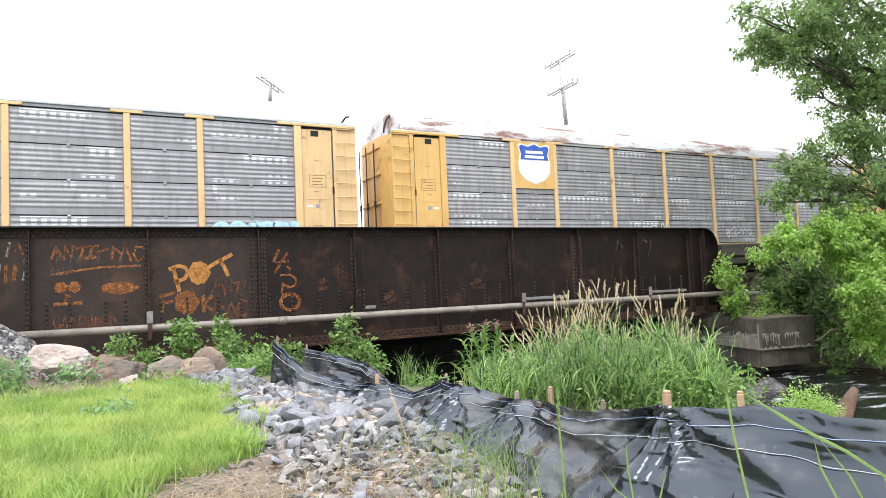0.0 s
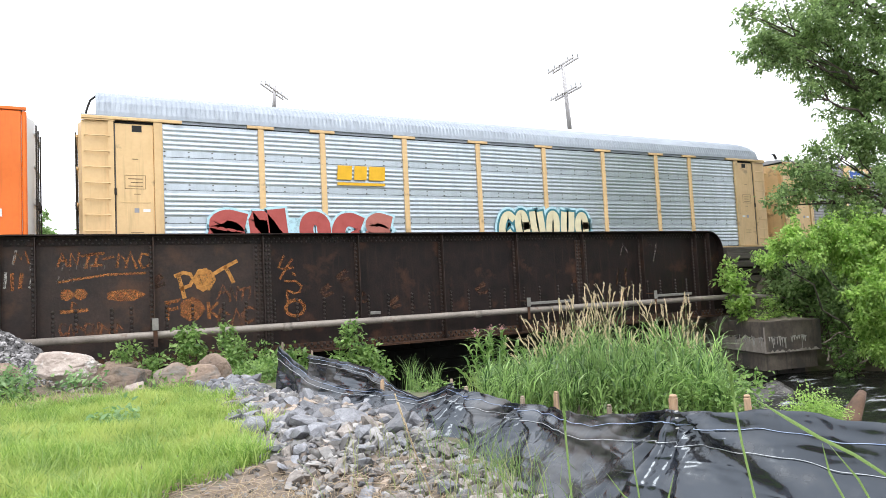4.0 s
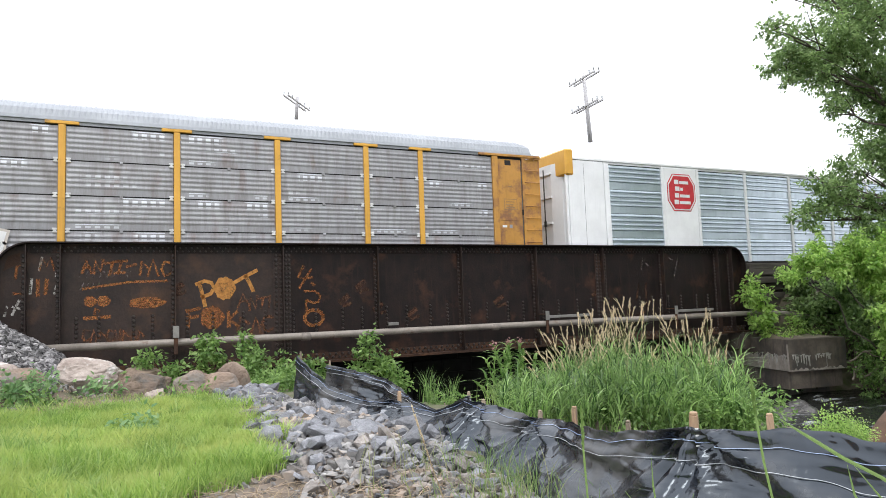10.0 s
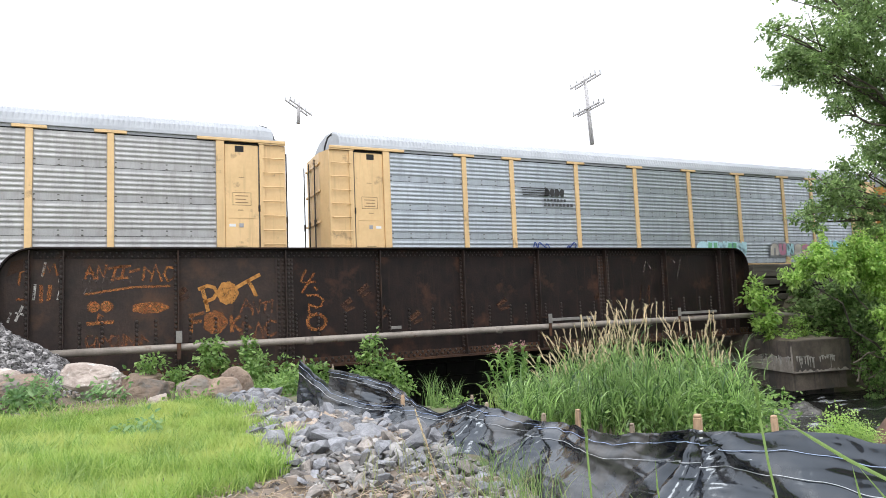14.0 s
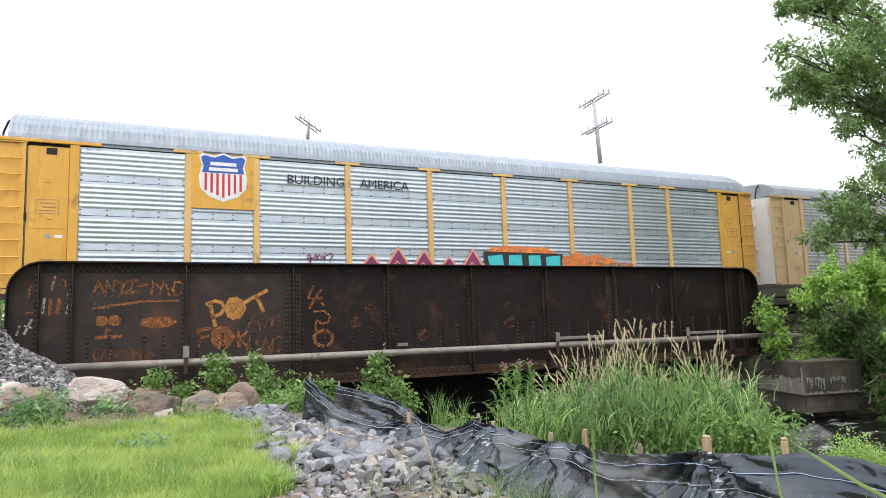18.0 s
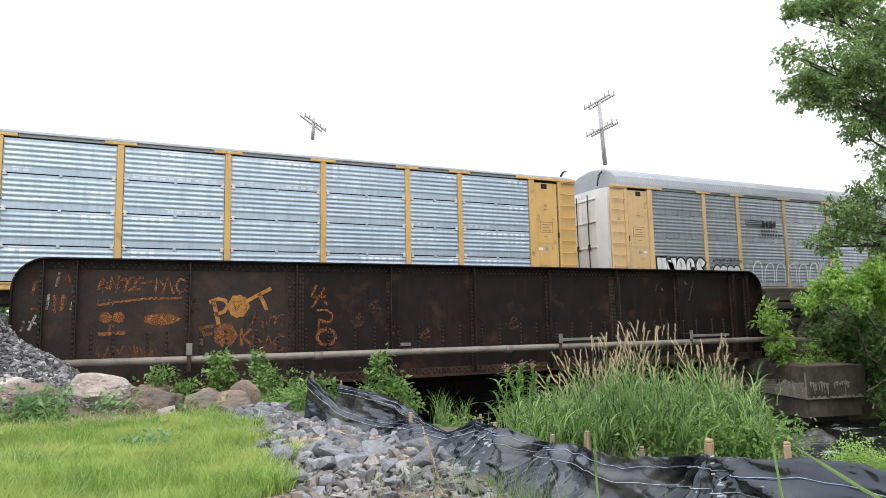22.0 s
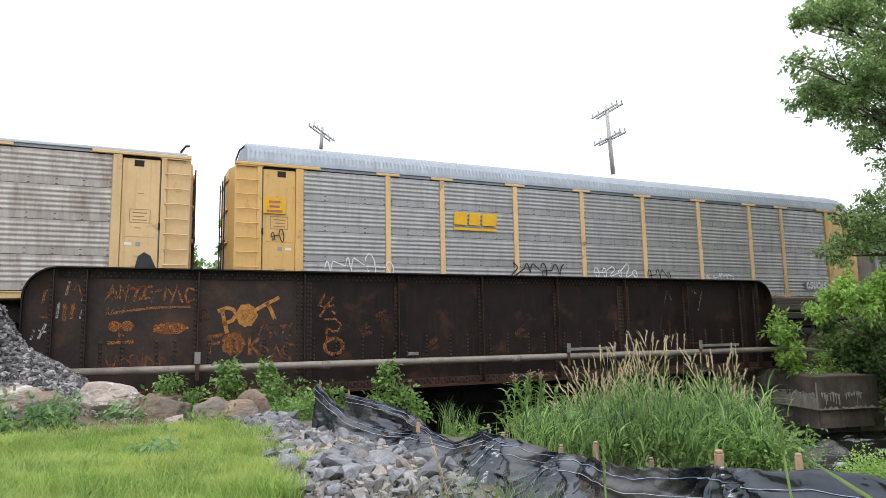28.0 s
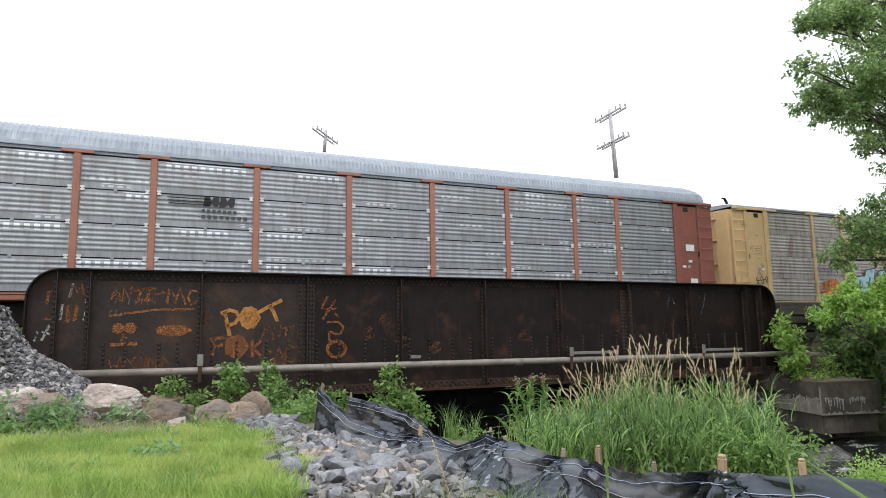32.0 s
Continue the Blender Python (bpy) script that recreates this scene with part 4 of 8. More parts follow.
def end_section(car, s, paint, plain=False):
    """The yellow end of a side: corner bay with rungs, then the narrow door leaf. s is -1 at the trailing end."""
    m = pose(0, 0, 0) if s > 0 else Matrix.Rotation(math.pi, 4, "Z") @ Matrix.Diagonal((1, -1, 1, 1))
    a, b, c, d = 11.75, 11.9, 12.9, HALF

    def ebox(x0, x1, y0, y1, z0, z1, ch=0.0):
        g = Geo()
        return g.box(min(s * x0, s * x1), max(s * x0, s * x1), y0, y1, z0, z1, ch)
    part("end_post", ebox(a - 0.08, b, SIDE - 0.06, SIDE + 0.05, SILL - 0.02, EAVE + 0.02, 0.012), paint, car)
    if plain:
        part("end_panel", ebox(b + 0.01, d - 0.12, SIDE - 0.03, SIDE + 0.05, SILL - 0.02, EAVE + 0.1, 0.02), paint, car)
        part("corner_post", ebox(d - 0.11, d, SIDE - 0.02, SIDE + 0.1, SILL - 0.02, EAVE + 0.1, 0.03), paint, car)
        part("seam", ebox(12.85, 12.86, SIDE - 0.033, SIDE - 0.031, SILL, EAVE), M["dark"], car)
        return
    leaf = part("door_leaf", ebox(b + 0.004, c - 0.03, SIDE - 0.01, SIDE + 0.04, SILL - 0.02, EAVE - 0.06, 0.015), paint, car)
    part("stencil_line", ebox(b + 0.1, c - 0.14, SIDE - 0.018, SIDE - 0.011, 2.55, 2.57), paint, leaf)
    # stencilled frame, lines of small lettering and a low band
    for x0, x1, z0, z1 in ((0.22, 0.75, 3.3, 3.315), (0.22, 0.75, 2.93, 2.945), (0.22, 0.235, 2.93, 3.315), (0.735, 0.75, 2.93, 3.315), (0.3, 0.66, 3.2, 3.225), (0.3, 0.6, 3.1, 3.125), (0.3, 0.66, 3.0, 3.025), (0.36, 0.52, 2.78, 2.8), (0.4, 0.56, 3.75, 3.77), (0.3, 0.62, 1.72, 1.74), (0.3, 0.62, 1.62, 1.64)):
        part("stencil_line", ebox(b + x0, b + x1, SIDE - 0.014, SIDE - 0.011, z0, z1), M["stencil"], leaf)
    part("door_gap", ebox(c - 0.03, c, SIDE + 0.02, SIDE + 0.05, SILL, EAVE - 0.02), M["dark"], car)
    part("door_rod", Geo().tube([(s * (c - 0.02), SIDE - 0.01, SILL), (s * (c - 0.02), SIDE - 0.01, EAVE - 0.1)], 0.018, 6), M["bolt"], car)
    part("corner_bay", ebox(c + 0.01, d, SIDE - 0.0, SIDE + 0.09, SILL - 0.02, EAVE - 0.02, 0.012).box(min(s * c, s * (c + 0.14)) + 0.0, max(s * c, s * (c + 0.14)), SIDE - 0.05, SIDE - 0.002, SILL - 0.02, EAVE - 0.02), paint, car)
    part("head_rail", ebox(a - 0.6, d, SIDE - 0.075, SIDE + 0.0, EAVE + 0.02, EAVE + 0.11, 0.012).box(min(s * 12.87, s * d), max(s * 12.87, s * d), SIDE - 0.06, SIDE + 0.02, EAVE - 0.015, EAVE + 0.015), paint, car)
    part("door_slot", ebox(b + 0.3, b + 0.55, SIDE - 0.014, SIDE - 0.012, EAVE - 0.28, EAVE - 0.1), M["dark"], car)
    part("latch", ebox(c - 0.05, c + 0.015, SIDE - 0.05, SIDE - 0.012, 2.75, 2.95, 0.008), M["dark"], car)
    part("notice", ebox(b + 0.12, b + 0.3, SIDE - 0.015, SIDE - 0.011, 2.3, 2.38), C["white"], leaf)
    part("notice", ebox(b + 0.4, b + 0.52, SIDE - 0.015, SIDE - 0.011, 2.28, 2.4), C["grey"], leaf)
    for k in range(8):
        put("rung", RUNG, paint, car, pose(s * (c + 0.4), SIDE, SILL + 0.3 + 0.43 * k))


SHIELD = [(-0.61, 0.55), (-0.52, 0.62), (-0.25, 0.56), (0.0, 0.66), (0.25, 0.56), (0.52, 0.62), (0.61, 0.55), (0.54, 0.3), (0.61, 0.0), (0.58, -0.3), (0.37, -0.52), (0.0, -0.66), (-0.37, -0.52), (-0.58, -0.3), (-0.61, 0.0), (-0.54, 0.3)]
FRONT = SIDE - 0.052


def plate(car, name, poly, x, z, k, layer, colour, label=""):
    return part(name, Geo().prism([(x + a * k, z + b * k) for a, b in poly], FRONT - 0.006 * layer - 0.004, FRONT - 0.006 * layer), C[colour], car, label)


def rect(x0, x1, z0, z1):
    return [(x0, z0), (x1, z0), (x1, z1), (x0, z1)]


def shield(car, x, z, k, back, top, low, stripes):
    z, k = z + 0.1, k * 0.9
    part("emblem_panel", Geo().box(x - 0.88, x + 0.88, FRONT + 0.001, SIDE + 0.0, z - 0.93, 4.84), back, car)
    plate(car, "emblem_edge", SHIELD, x, z, k * 1.09, 0, "white")
    plate(car, "emblem_field", SHIELD, x, z, k, 1, low)
    plate(car, "emblem_top", [p for p in SHIELD[:8]] + [(0.58, 0.12), (-0.58, 0.12), SHIELD[15]], x, z, k, 2, top)
    if stripes:
        for i in range(7):
            a = -0.48 + 0.16 * i
            zl = -0.6 + abs(a) * 0.42
            plate(car, "emblem_stripe", rect(a - 0.034, a + 0.034, zl, 0.1), x, z, k, 2, stripes)
    for zz, w in ((0.38, 0.36), (0.22, 0.4)):
        plate(car, "emblem_bar", rect(-w, w, zz - 0.05, zz + 0.05), x, z, k, 3, "white")


def octagon(car, x, z, k):
    r = lambda q: [(q * a, q * b) for a, b in ((-1, 0.45), (-0.6, 1), (0.6, 1), (1, 0.45), (1, -0.45), (0.6, -1), (-0.6, -1), (-1, -0.45))]
    plate(car, "emblem_edge", r(1.0), x, z, k, 0, "red")
    plate(car, "emblem_ring", r(0.95), x, z, k, 1, "white")
    plate(car, "emblem_field", r(0.88), x, z, k, 2, "red")
    for i, (a, b) in enumerate(((-0.5, 0.5), (-0.45, 0.1), (-0.5, 0.55), (-0.55, 0.6))):
        zz = 0.56 - 0.36 * i
        plate(car, "emblem_bar", rect(a, a + 0.3, zz - 0.12, zz + 0.12), x, z, k, 3, "white")
        plate(car, "emblem_bar", rect(a + 0.36, b, zz - 0.1, zz + 0.06), x, z, k, 3, "white")


def bars(car, x, z, widths, h, colour, gap=0.06, lean=0.0, layer=0):
    """Plain bars in place of a name."""
    for w in widths:
        plate(car, "lettering_bar", [(0, 0), (w, 0), (w + lean, h), (lean, h)], x, z, 1, layer, colour)
        x += w + gap


FORMS = [   # strokes of sprayed forms in a unit box
    [(-0.4, -0.5), (-0.42, 0.1), (-0.25, 0.45), (0.1, 0.5), (0.36, 0.3), (0.4, -0.1), (0.38, -0.5)],
    [(-0.4, 0.5), (-0.42, -0.1), (-0.25, -0.44), (0.1, -0.48), (0.36, -0.3), (0.4, 0.1), (0.38, 0.5)],
    [(0.4, 0.4), (0.1, 0.5), (-0.25, 0.42), (-0.42, 0.1), (-0.4, -0.2), (-0.2, -0.46), (0.15, -0.48), (0.4, -0.36)],
    [(0.36, 0.42), (-0.05, 0.5), (-0.36, 0.3), (-0.2, 0.05), (0.2, -0.06), (0.36, -0.28), (0.05, -0.5), (-0.38, -0.42)],
    [(0.38, 0.0), (0.26, 0.4), (-0.05, 0.5), (-0.34, 0.3), (-0.42, -0.05), (-0.28, -0.4), (0.05, -0.5), (0.32, -0.34), (0.38, 0.0)],
    [(-0.42, -0.5), (-0.4, 0.0), (-0.36, 0.48), (-0.1, 0.2), (0.1, -0.2), (0.36, -0.46), (0.4, 0.0), (0.42, 0.5)]]


def graffiti(car, x0, x1, z0, z1, fills, outline, seed, halo=None, letters=None, thick=0.36):
    """Fat rounded strokes of a sprayed tag, with no word that could be read."""
    rnd = random.Random(seed)
    n = letters or max(3, int((x1 - x0) / (0.75 * (z1 - z0))))
    w, h = (x1 - x0) / n, z1 - z0
    fat, rim = thick * w, 0.045 + 0.03 * h
    last = -1
    for i in range(n):
        pick = rnd.randrange(6)
        pick = (pick + 1) % 6 if pick == last else pick
        last = pick
        cx, lean, kx, kz = x0 + w * (i + 0.5), rnd.uniform(-0.1, 0.16), (w * 1.06 - fat) * rnd.uniform(0.92, 1.05), (h - fat * 0.6) * rnd.uniform(0.9, 1.04)
        q = [Vector((cx + a * kx + lean * b * h, z0 + h / 2 + b * kz)) for a, b in FORMS[pick]]
        line = []
        for k in range(len(q) - 1):
            p0, p1, p2, p3 = q[max(k - 1, 0)], q[k], q[k + 1], q[min(k + 2, len(q) - 1)]
            line += [0.5 * (2 * p1 + (p2 - p0) * u + (2 * p0 - 5 * p1 + 4 * p2 - p3) * u * u + (3 * p1 - p0 - 3 * p2 + p3) * u ** 3) for u in (0, 0.25, 0.5, 0.75)]
        line.append(q[-1])
        up = 0.0025 * (i % 2)
        if halo:
            part("tag_halo", stroke(line, fat + 4.2 * rim, FRONT - 0.006 - up), C[halo], car)
        part("tag_outline", stroke(line, fat + 2 * rim, FRONT - 0.012 - up), C[outline], car)
        part("tag_fill", stroke(line, fat, FRONT - 0.018 - up), C[fills[i % len(fills)]], car)


def splash(car, x, z, rx, rz, colour, seed, layer=0.5):
    """A patch of sprayed colour with a ragged edge."""
    rnd = random.Random(seed)
    plate(car, "tag_patch", [(rx * math.cos(a) * rnd.uniform(0.65, 1.1), rz * math.sin(a) * rnd.uniform(0.55, 1.1)) for a in np.linspace(0, 2 * math.pi, 19)[:-1]], x, z, 1, layer, colour)


def peaks(car, x0, x1, z0, z1, heights, fill, edge):
    """A row of pointed forms, each with a bright edge and a bright inner line."""
    w = (x1 - x0) / len(heights)
    for i, k in enumerate(heights):
        a, h = x0 + w * i, (z1 - z0) * k
        plate(car, "tag_outline", [(a - 0.2 * w, z0), (a + 1.25 * w, z0), (a + 0.95 * w, z0 + 0.45 * h), (a + 0.55 * w, z0 + h), (a + 0.1 * w, z0 + 0.4 * h)], 0, 0, 1, 1 + 0.2 * i, edge)
        plate(car, "tag_fill", [(a - 0.1 * w, z0), (a + 1.15 * w, z0), (a + 0.87 * w, z0 + 0.42 * h), (a + 0.55 * w, z0 + 0.88 * h), (a + 0.19 * w, z0 + 0.38 * h)], 0, 0, 1, 2 + 0.2 * i, fill)
        part("tag_line", stroke([(a + 0.1 * w, z0 + 0.1 * h), (a + 0.5 * w, z0 + 0.5 * h), (a + 0.8 * w, z0 + 0.2 * h)], 0.05, FRONT - 0.023), C[edge], car)


def blocks(car, x0, x1, z0, z1, n, fill, back, seed):
    """Slanted slabs of colour on a dark ground."""
    rnd = random.Random(seed)
    plate(car, "tag_outline", [(x0, z0), (x1, z0), (x1 + 0.1, z1 + 0.06), (x0 - 0.08, z1 + 0.1)], 0, 0, 1, 1, back)
    w = (x1 - x0) / n
    for i in range(n):
        a = x0 + w * i + 0.07
        plate(car, "tag_fill", [(a + rnd.uniform(0, 0.12), z0), (a + w * 0.86, z0), (a + w * rnd.uniform(0.72, 0.9), z1), (a + w * rnd.uniform(-0.02, 0.14), z1 - rnd.uniform(0, 0.06))], 0, 0, 1, 2, fill)


def jagged(car, x0, x1, z0, z1, fill, outline, seed):
    """Angular pointed forms of a sprayed piece."""
    rnd = random.Random(seed)
    w = (x1 - x0) / 5
    for i, (k, h) in enumerate(((0, 0.45), (0.75, 0.7), (1.6, 1.0), (2.7, 0.98), (3.8, 0.5))):
        a, b = x0 + w * k, x0 + w * (k + 1.35)
        top = z0 + (z1 - z0) * h
        poly = [(a, z0), (b, z0), (b - 0.1 * w, z0 + (top - z0) * 0.6), (b + 0.05 * w, top), (a + 0.5 * w, top - rnd.uniform(0.02, 0.12)), (a + 0.3 * w, z0 + (top - z0) * 0.55)]
        cx, cz = sum(p[0] for p in poly) / 6, sum(p[1] for p in poly) / 6
        plate(car, "tag_outline", poly, 0, 0, 1, 1 + 0.2 * i, outline)
        plate(car, "tag_fill", [(cx + (p - cx) * 0.86, cz + (q - cz) * 0.9) for p, q in poly], 0, 0, 1, 2 + 0.2 * i, fill)
        if h > 0.6:
            plate(car, "tag_fold", [(cx - 0.3 * w, z0 + 0.03), (cx - 0.18 * w, z0 + 0.03), (cx + 0.08 * w, cz + 0.1), (cx - 0.02 * w, cz + 0.16)], 0, 0, 1, 3 + 0.2 * i, "dkteal")


def arches(car, x0, x1, z0, z1, n, colour, seed):
    """Tall thin sprayed arches side by side."""
    rnd, w = random.Random(seed), (x1 - x0) / n
    for i in range(n):
        a, k, tilt = x0 + w * i, rnd.uniform(0.85, 1.0), rnd.uniform(-0.06, 0.12)
        pts = [(a + 0.45 * w - 0.4 * w * math.cos(u) + tilt * math.sin(u), z0 + (z1 - z0) * k * min(1.0, math.sin(u) ** 0.5)) for u in np.linspace(0, math.pi, 13)]
        part("tag_line", stroke(pts, 0.06, FRONT - 0.01), C[colour], car)


def scrawl(car, x0, x1, z0, z1, colour, seed, width=0.035, loops=4):
    """A thin sprayed line in loops."""
    rnd = random.Random(seed)
    pts, step, h = [], (x1 - x0) / loops, z1 - z0
    for k in range(loops):
        cx, a, top = x0 + step * (k + 0.5), step * rnd.uniform(0.35, 0.8), rnd.uniform(0.55, 1.0)
        kind, low = rnd.random(), rnd.uniform(0, 0.2)
        for i in range(10):
            t = 2 * math.pi * i / 10
            if kind < 0.4:
                pts.append((cx - a * 0.5 * math.cos(t) + step * 0.05 * i / 10, z0 + h * (low + (top - low) * (0.5 + 0.5 * math.sin(t * 1.1)))))
            elif kind < 0.75:
                pts.append((cx + a * (i / 9 - 0.5), z0 + h * (low + (top - low) * abs(math.sin(t * 0.75 + 0.4)) ** 0.6)))
            else:
                pts.append((cx + a * 0.5 * math.sin(t * 0.9) * (1 - i / 16), z0 + h * (top - (top - low) * i / 9)))
    g = stroke(pts, width, FRONT - 0.008)
    part("tag_line", g, C[colour], car)


def autorack(label, zinc, posts, ends, roof, tall, plain=False, stripe_rows=(), panel_paint=None, clips=False, face=None, laps=False):
    car = thing("autorack_wagon", pose(0, TRACK, RAIL), label, "railway wagon", "autorack train")
    put("inner_body", BODY, M["dark"], car)
    put("underframe", UNDER, M["under"], car)
    put("side_sill", SILLM, posts if not plain else M["under"], car)
    put("roof", ROOF[tall], roof, car)
    put("top_rail", TOPR_HIGH if plain else TOPR, posts if plain else roof, car)
    put("eave_strip", EAVEM, posts if plain else roof, car)
    for i in range(9):
        x = (BAYS[i] + BAYS[i + 1]) / 2
        if panel_paint and i in (1, 7):
            w = BAYS[i + 1] - BAYS[i]
            part("painted_panel", Geo().box(x - w / 2 + 0.08, x + w / 2 - 0.08, SIDE - 0.045, SIDE + 0.02, SILL - 0.02, EAVE + 0.06, 0.015), panel_paint, car)
            continue
        for k in range(4):
            mat = P_RED if (i, k) in stripe_rows or k in stripe_rows else zinc
            sheets = OPEN if laps else RIBBED if zinc is P["z_bright"] else ROUND
            put("side_panel", sheets[i in (1, 7)], mat, car, pose(x, SIDE, EAVE - SHEET * (k + 0.5)))
    for x in BAYS[1:-1]:
        if plain:
            put("post", SLIM, posts, car, pose(x, SIDE, 0))
        else:
            post = put("post", POST, posts, car, pose(x, SIDE, 0))
            put("post_cap", TCAP, posts, post)
            if clips:
                for z in (EAVE - SHEET, EAVE - 2 * SHEET, EAVE - 3 * SHEET):
                    for dx in (-0.15, 0.15):
                        put("clip", CLIP, M["clip"], car, pose(x + dx, SIDE - 0.0, z))
    if laps:
        for i in range(9):
            for k in (1, 2, 3):
                put("joint_tab", TAB, zinc, car, pose((BAYS[i] + BAYS[i + 1]) / 2, SIDE, EAVE - SHEET * k))
    elif not plain:
        for i in range(9):
            for k in range(4):
                row = put("fastener_strip", BOLTS[i in (1, 7)], M["bolt"], car, pose((BAYS[i] + BAYS[i + 1]) / 2, SIDE, EAVE - SHEET * (k + 0.5)))
                row["kind"] = "stuff"
    for s in (-1, 1):
        end_section(car, s, ends, plain)
        turn = pose(0, 0, 0) if s > 0 else pose(0, 0, 0, 0, 0, 180)
        leaf = [put("end_door", me, face or ends, car, turn) for me in LEAF][0]
        for y in (-0.95, -0.3, 0.42):
            put("lock_rod", LOCK, M["under"], leaf, pose(HALF + 0.165, y, 0))
        for z in (1.6, 2.6, 3.6, 4.5):
            put("batten", BATTEN, face or ends, leaf, pose(0, 0, z))
        put("bogie", BOGIE, M["under"], car, pose(s * 10.1, 0, 0))
        put("coupler", COUPLER, M["under"], car, turn @ pose(HALF, 0, 0))
        if not plain:
            if tall:
                put("roof_arm", ARM, M["dark"], car, turn @ pose(HALF - 0.72, 0.75 * -s, 4.94 + 0.67 * tall))
            else:
                put("seal_flap", FLAP, M["dark"], car, turn @ pose(HALF - 0.3, 1.15 * -s, 5.12))
    return car


P_RED = galvanised("red_striped_zinc", (0.42, 0.03, 0.045), (0.5, 0.05, 0.06), (0.3, 0.02, 0.03), 0.4, 0.4, 0.3)
T3, TN = (BAYS[2] + BAYS[3]) / 2, (BAYS[1] + BAYS[2]) / 2    # middle of the third and of the narrow bay


def train():
    cars = []
    add = cars.append
    # leading wagon, seen only behind the tree
    c = autorack("grey autorack wagon with faded yellow ends", P["z_mid"], P["yellow_pale"], P["yellow"], P["roof_silver"], True); add(c)
    c = autorack("weathered grey autorack wagon with yellow posts and a rusty white roof", P["z_old"], P["yellow_pale"], P["yellow"], P["roof_rust"], True, laps=True); add(c)
    shield(c, TN, 3.95, 1.2, P["yellow"], "blue", "white", None)
    scrawl(c, -3.4, -1.4, 1.4, 2.0, "white", 3); scrawl(c, 1.9, 3.8, 1.25, 1.9, "white", 4)
    c = autorack("grey autorack wagon with orange-yellow posts and a striped shield", P["z_grey"], P["yellow_pale"], P["yellow_pale"], P["roof_white"], False, laps=True); add(c)
    shield(c, TN, 3.93, 1.14, P["yellow_pale"], "blue", "white", "red")
    graffiti(c, 9.2, 11.7, 1.35, 1.76, ["ice"], "ice", 6, None, 5)
    c = autorack("bright silver autorack wagon with pale yellow posts and graffiti", P["z_clean"], P["yellow_pale"], P["yellow_pale"], P["roof_silver"], 1.1); add(c)
    graffiti(c, -0.75, 3.3, 1.4, 2.42, ["cream"], "dkteal", 7, "ice", 6, 0.4)
    bars(c, T3 - 0.98, 3.38, (0.48, 0.42, 0.55), 0.45, "amber", 0.08, 0.03); plate(c, "lettering_bar", rect(0, 1.62, 0, 0.09), T3 - 0.98, 3.2, 1, 0, "amber")
    splash(c, -8.0, 1.75, 2.0, 0.5, "ice", 8, 0.3); splash(c, -5.4, 1.75, 0.9, 0.42, "ice", 41, 0.3)
    graffiti(c, -10.6, -8.2, 1.3, 2.3, ["brick"], "ice", 9, None, 2, 0.45); graffiti(c, -7.9, -4.8, 1.3, 2.25, ["brick", "brick", "fadedred"], "ice", 43, None, 3, 0.42)
    c = autorack("orange and silver autorack wagon with two solid orange side panels", P["z_bright"], P["orange"], P["orange"], P["roof_silver"], False, True, panel_paint=P["orange"], face=P["white"]); add(c)
    part("corner_cap", Geo().prism([(-HALF, 4.9), (-HALF + 0.7, 4.9), (-HALF + 0.5, 5.05), (-HALF + 0.12, 5.3), (-HALF, 5.3)], SIDE - 0.03, SIDE + 0.5), P["orange"], c)
    bars(c, 4.45, 3.25, (0.25, 0.25, 0.3, 0.2, 0.3, 0.25, 0.3), 0.16, "red", 0.05, 0.03); plate(c, "lettering_bar", rect(0, 2.4, 0, 0.07), 4.4, 3.14, 1, 0, "black")
    graffiti(c, 7.1, 8.7, 1.5, 2.05, ["purple", "cyan"], "navy", 10)
    plate(c, "data_plate", rect(0, 0.42, 0, 0.12), 12.2, 1.55, 1, 0, "amber"); plate(c, "data_plate", rect(0, 0.4, 0, 0.14), -12.6, 1.9, 1, 0, "fadedred")
    bars(c, 12.75, 2.15, (0.1, 0.1, 0.1), 0.2, "white", 0.04)
    c = autorack("white and silver autorack wagon with red octagon emblems", P["z_bright"], P["white"], P["white"], P["roof_silver"], False, True, panel_paint=P["white"]); add(c)
    for x in (TN, -TN):
        octagon(c, x, 3.86, 0.76)
    plate(c, "data_plate", rect(0, 0.42, 0, 0.16), 12.15, 1.5, 1, 0, "amber"); bars(c, 12.75, 2.1, (0.12, 0.12, 0.06), 0.2, "black", 0.04)
    for k in range(4):
        plate(c, "stencil_line", rect(0, 0.5, 0, 0.035), 12.12, 2.15 + 0.1 * k, 1, 0, "grey")
    part("corner_cap", Geo().box(-HALF - 0.03, -HALF + 0.35, SIDE - 0.08, 1.6, 4.3, 5.3, 0.06), P["yellow_bright"], c, "orange-yellow corner cap")
    c = autorack("weathered grey autorack wagon with grimy yellow ends and a faded shield", P["z_old"], P["yellow_bright"], P["yellow_dirty"], P["roof_white"], 0.84, clips=True, laps=True); add(c)
    shield(c, TN, 4.08, 1.12, P["yellow_bright"], "fadedred", "rustred", None)
    graffiti(c, -6.9, -2.6, 1.35, 1.95, ["black", "soot", "white"], "faded", 11, None, 6)
    c = autorack("silver autorack wagon with pale yellow posts and a black railway logo", P["z_mid"], P["yellow_pale"], P["yellow_pale"], P["roof_white"], 0.84); add(c)
    northern(c)
    scrawl(c, -6.4, -5.5, 1.5, 1.95, "navy", 12, 0.05, 2); scrawl(c, -4.9, -4.4, 1.5, 1.95, "navy", 42, 0.05, 2); graffiti(c, 1.6, 4.4, 1.4, 1.86, ["ice", "green"], "ice", 13, None, 5)
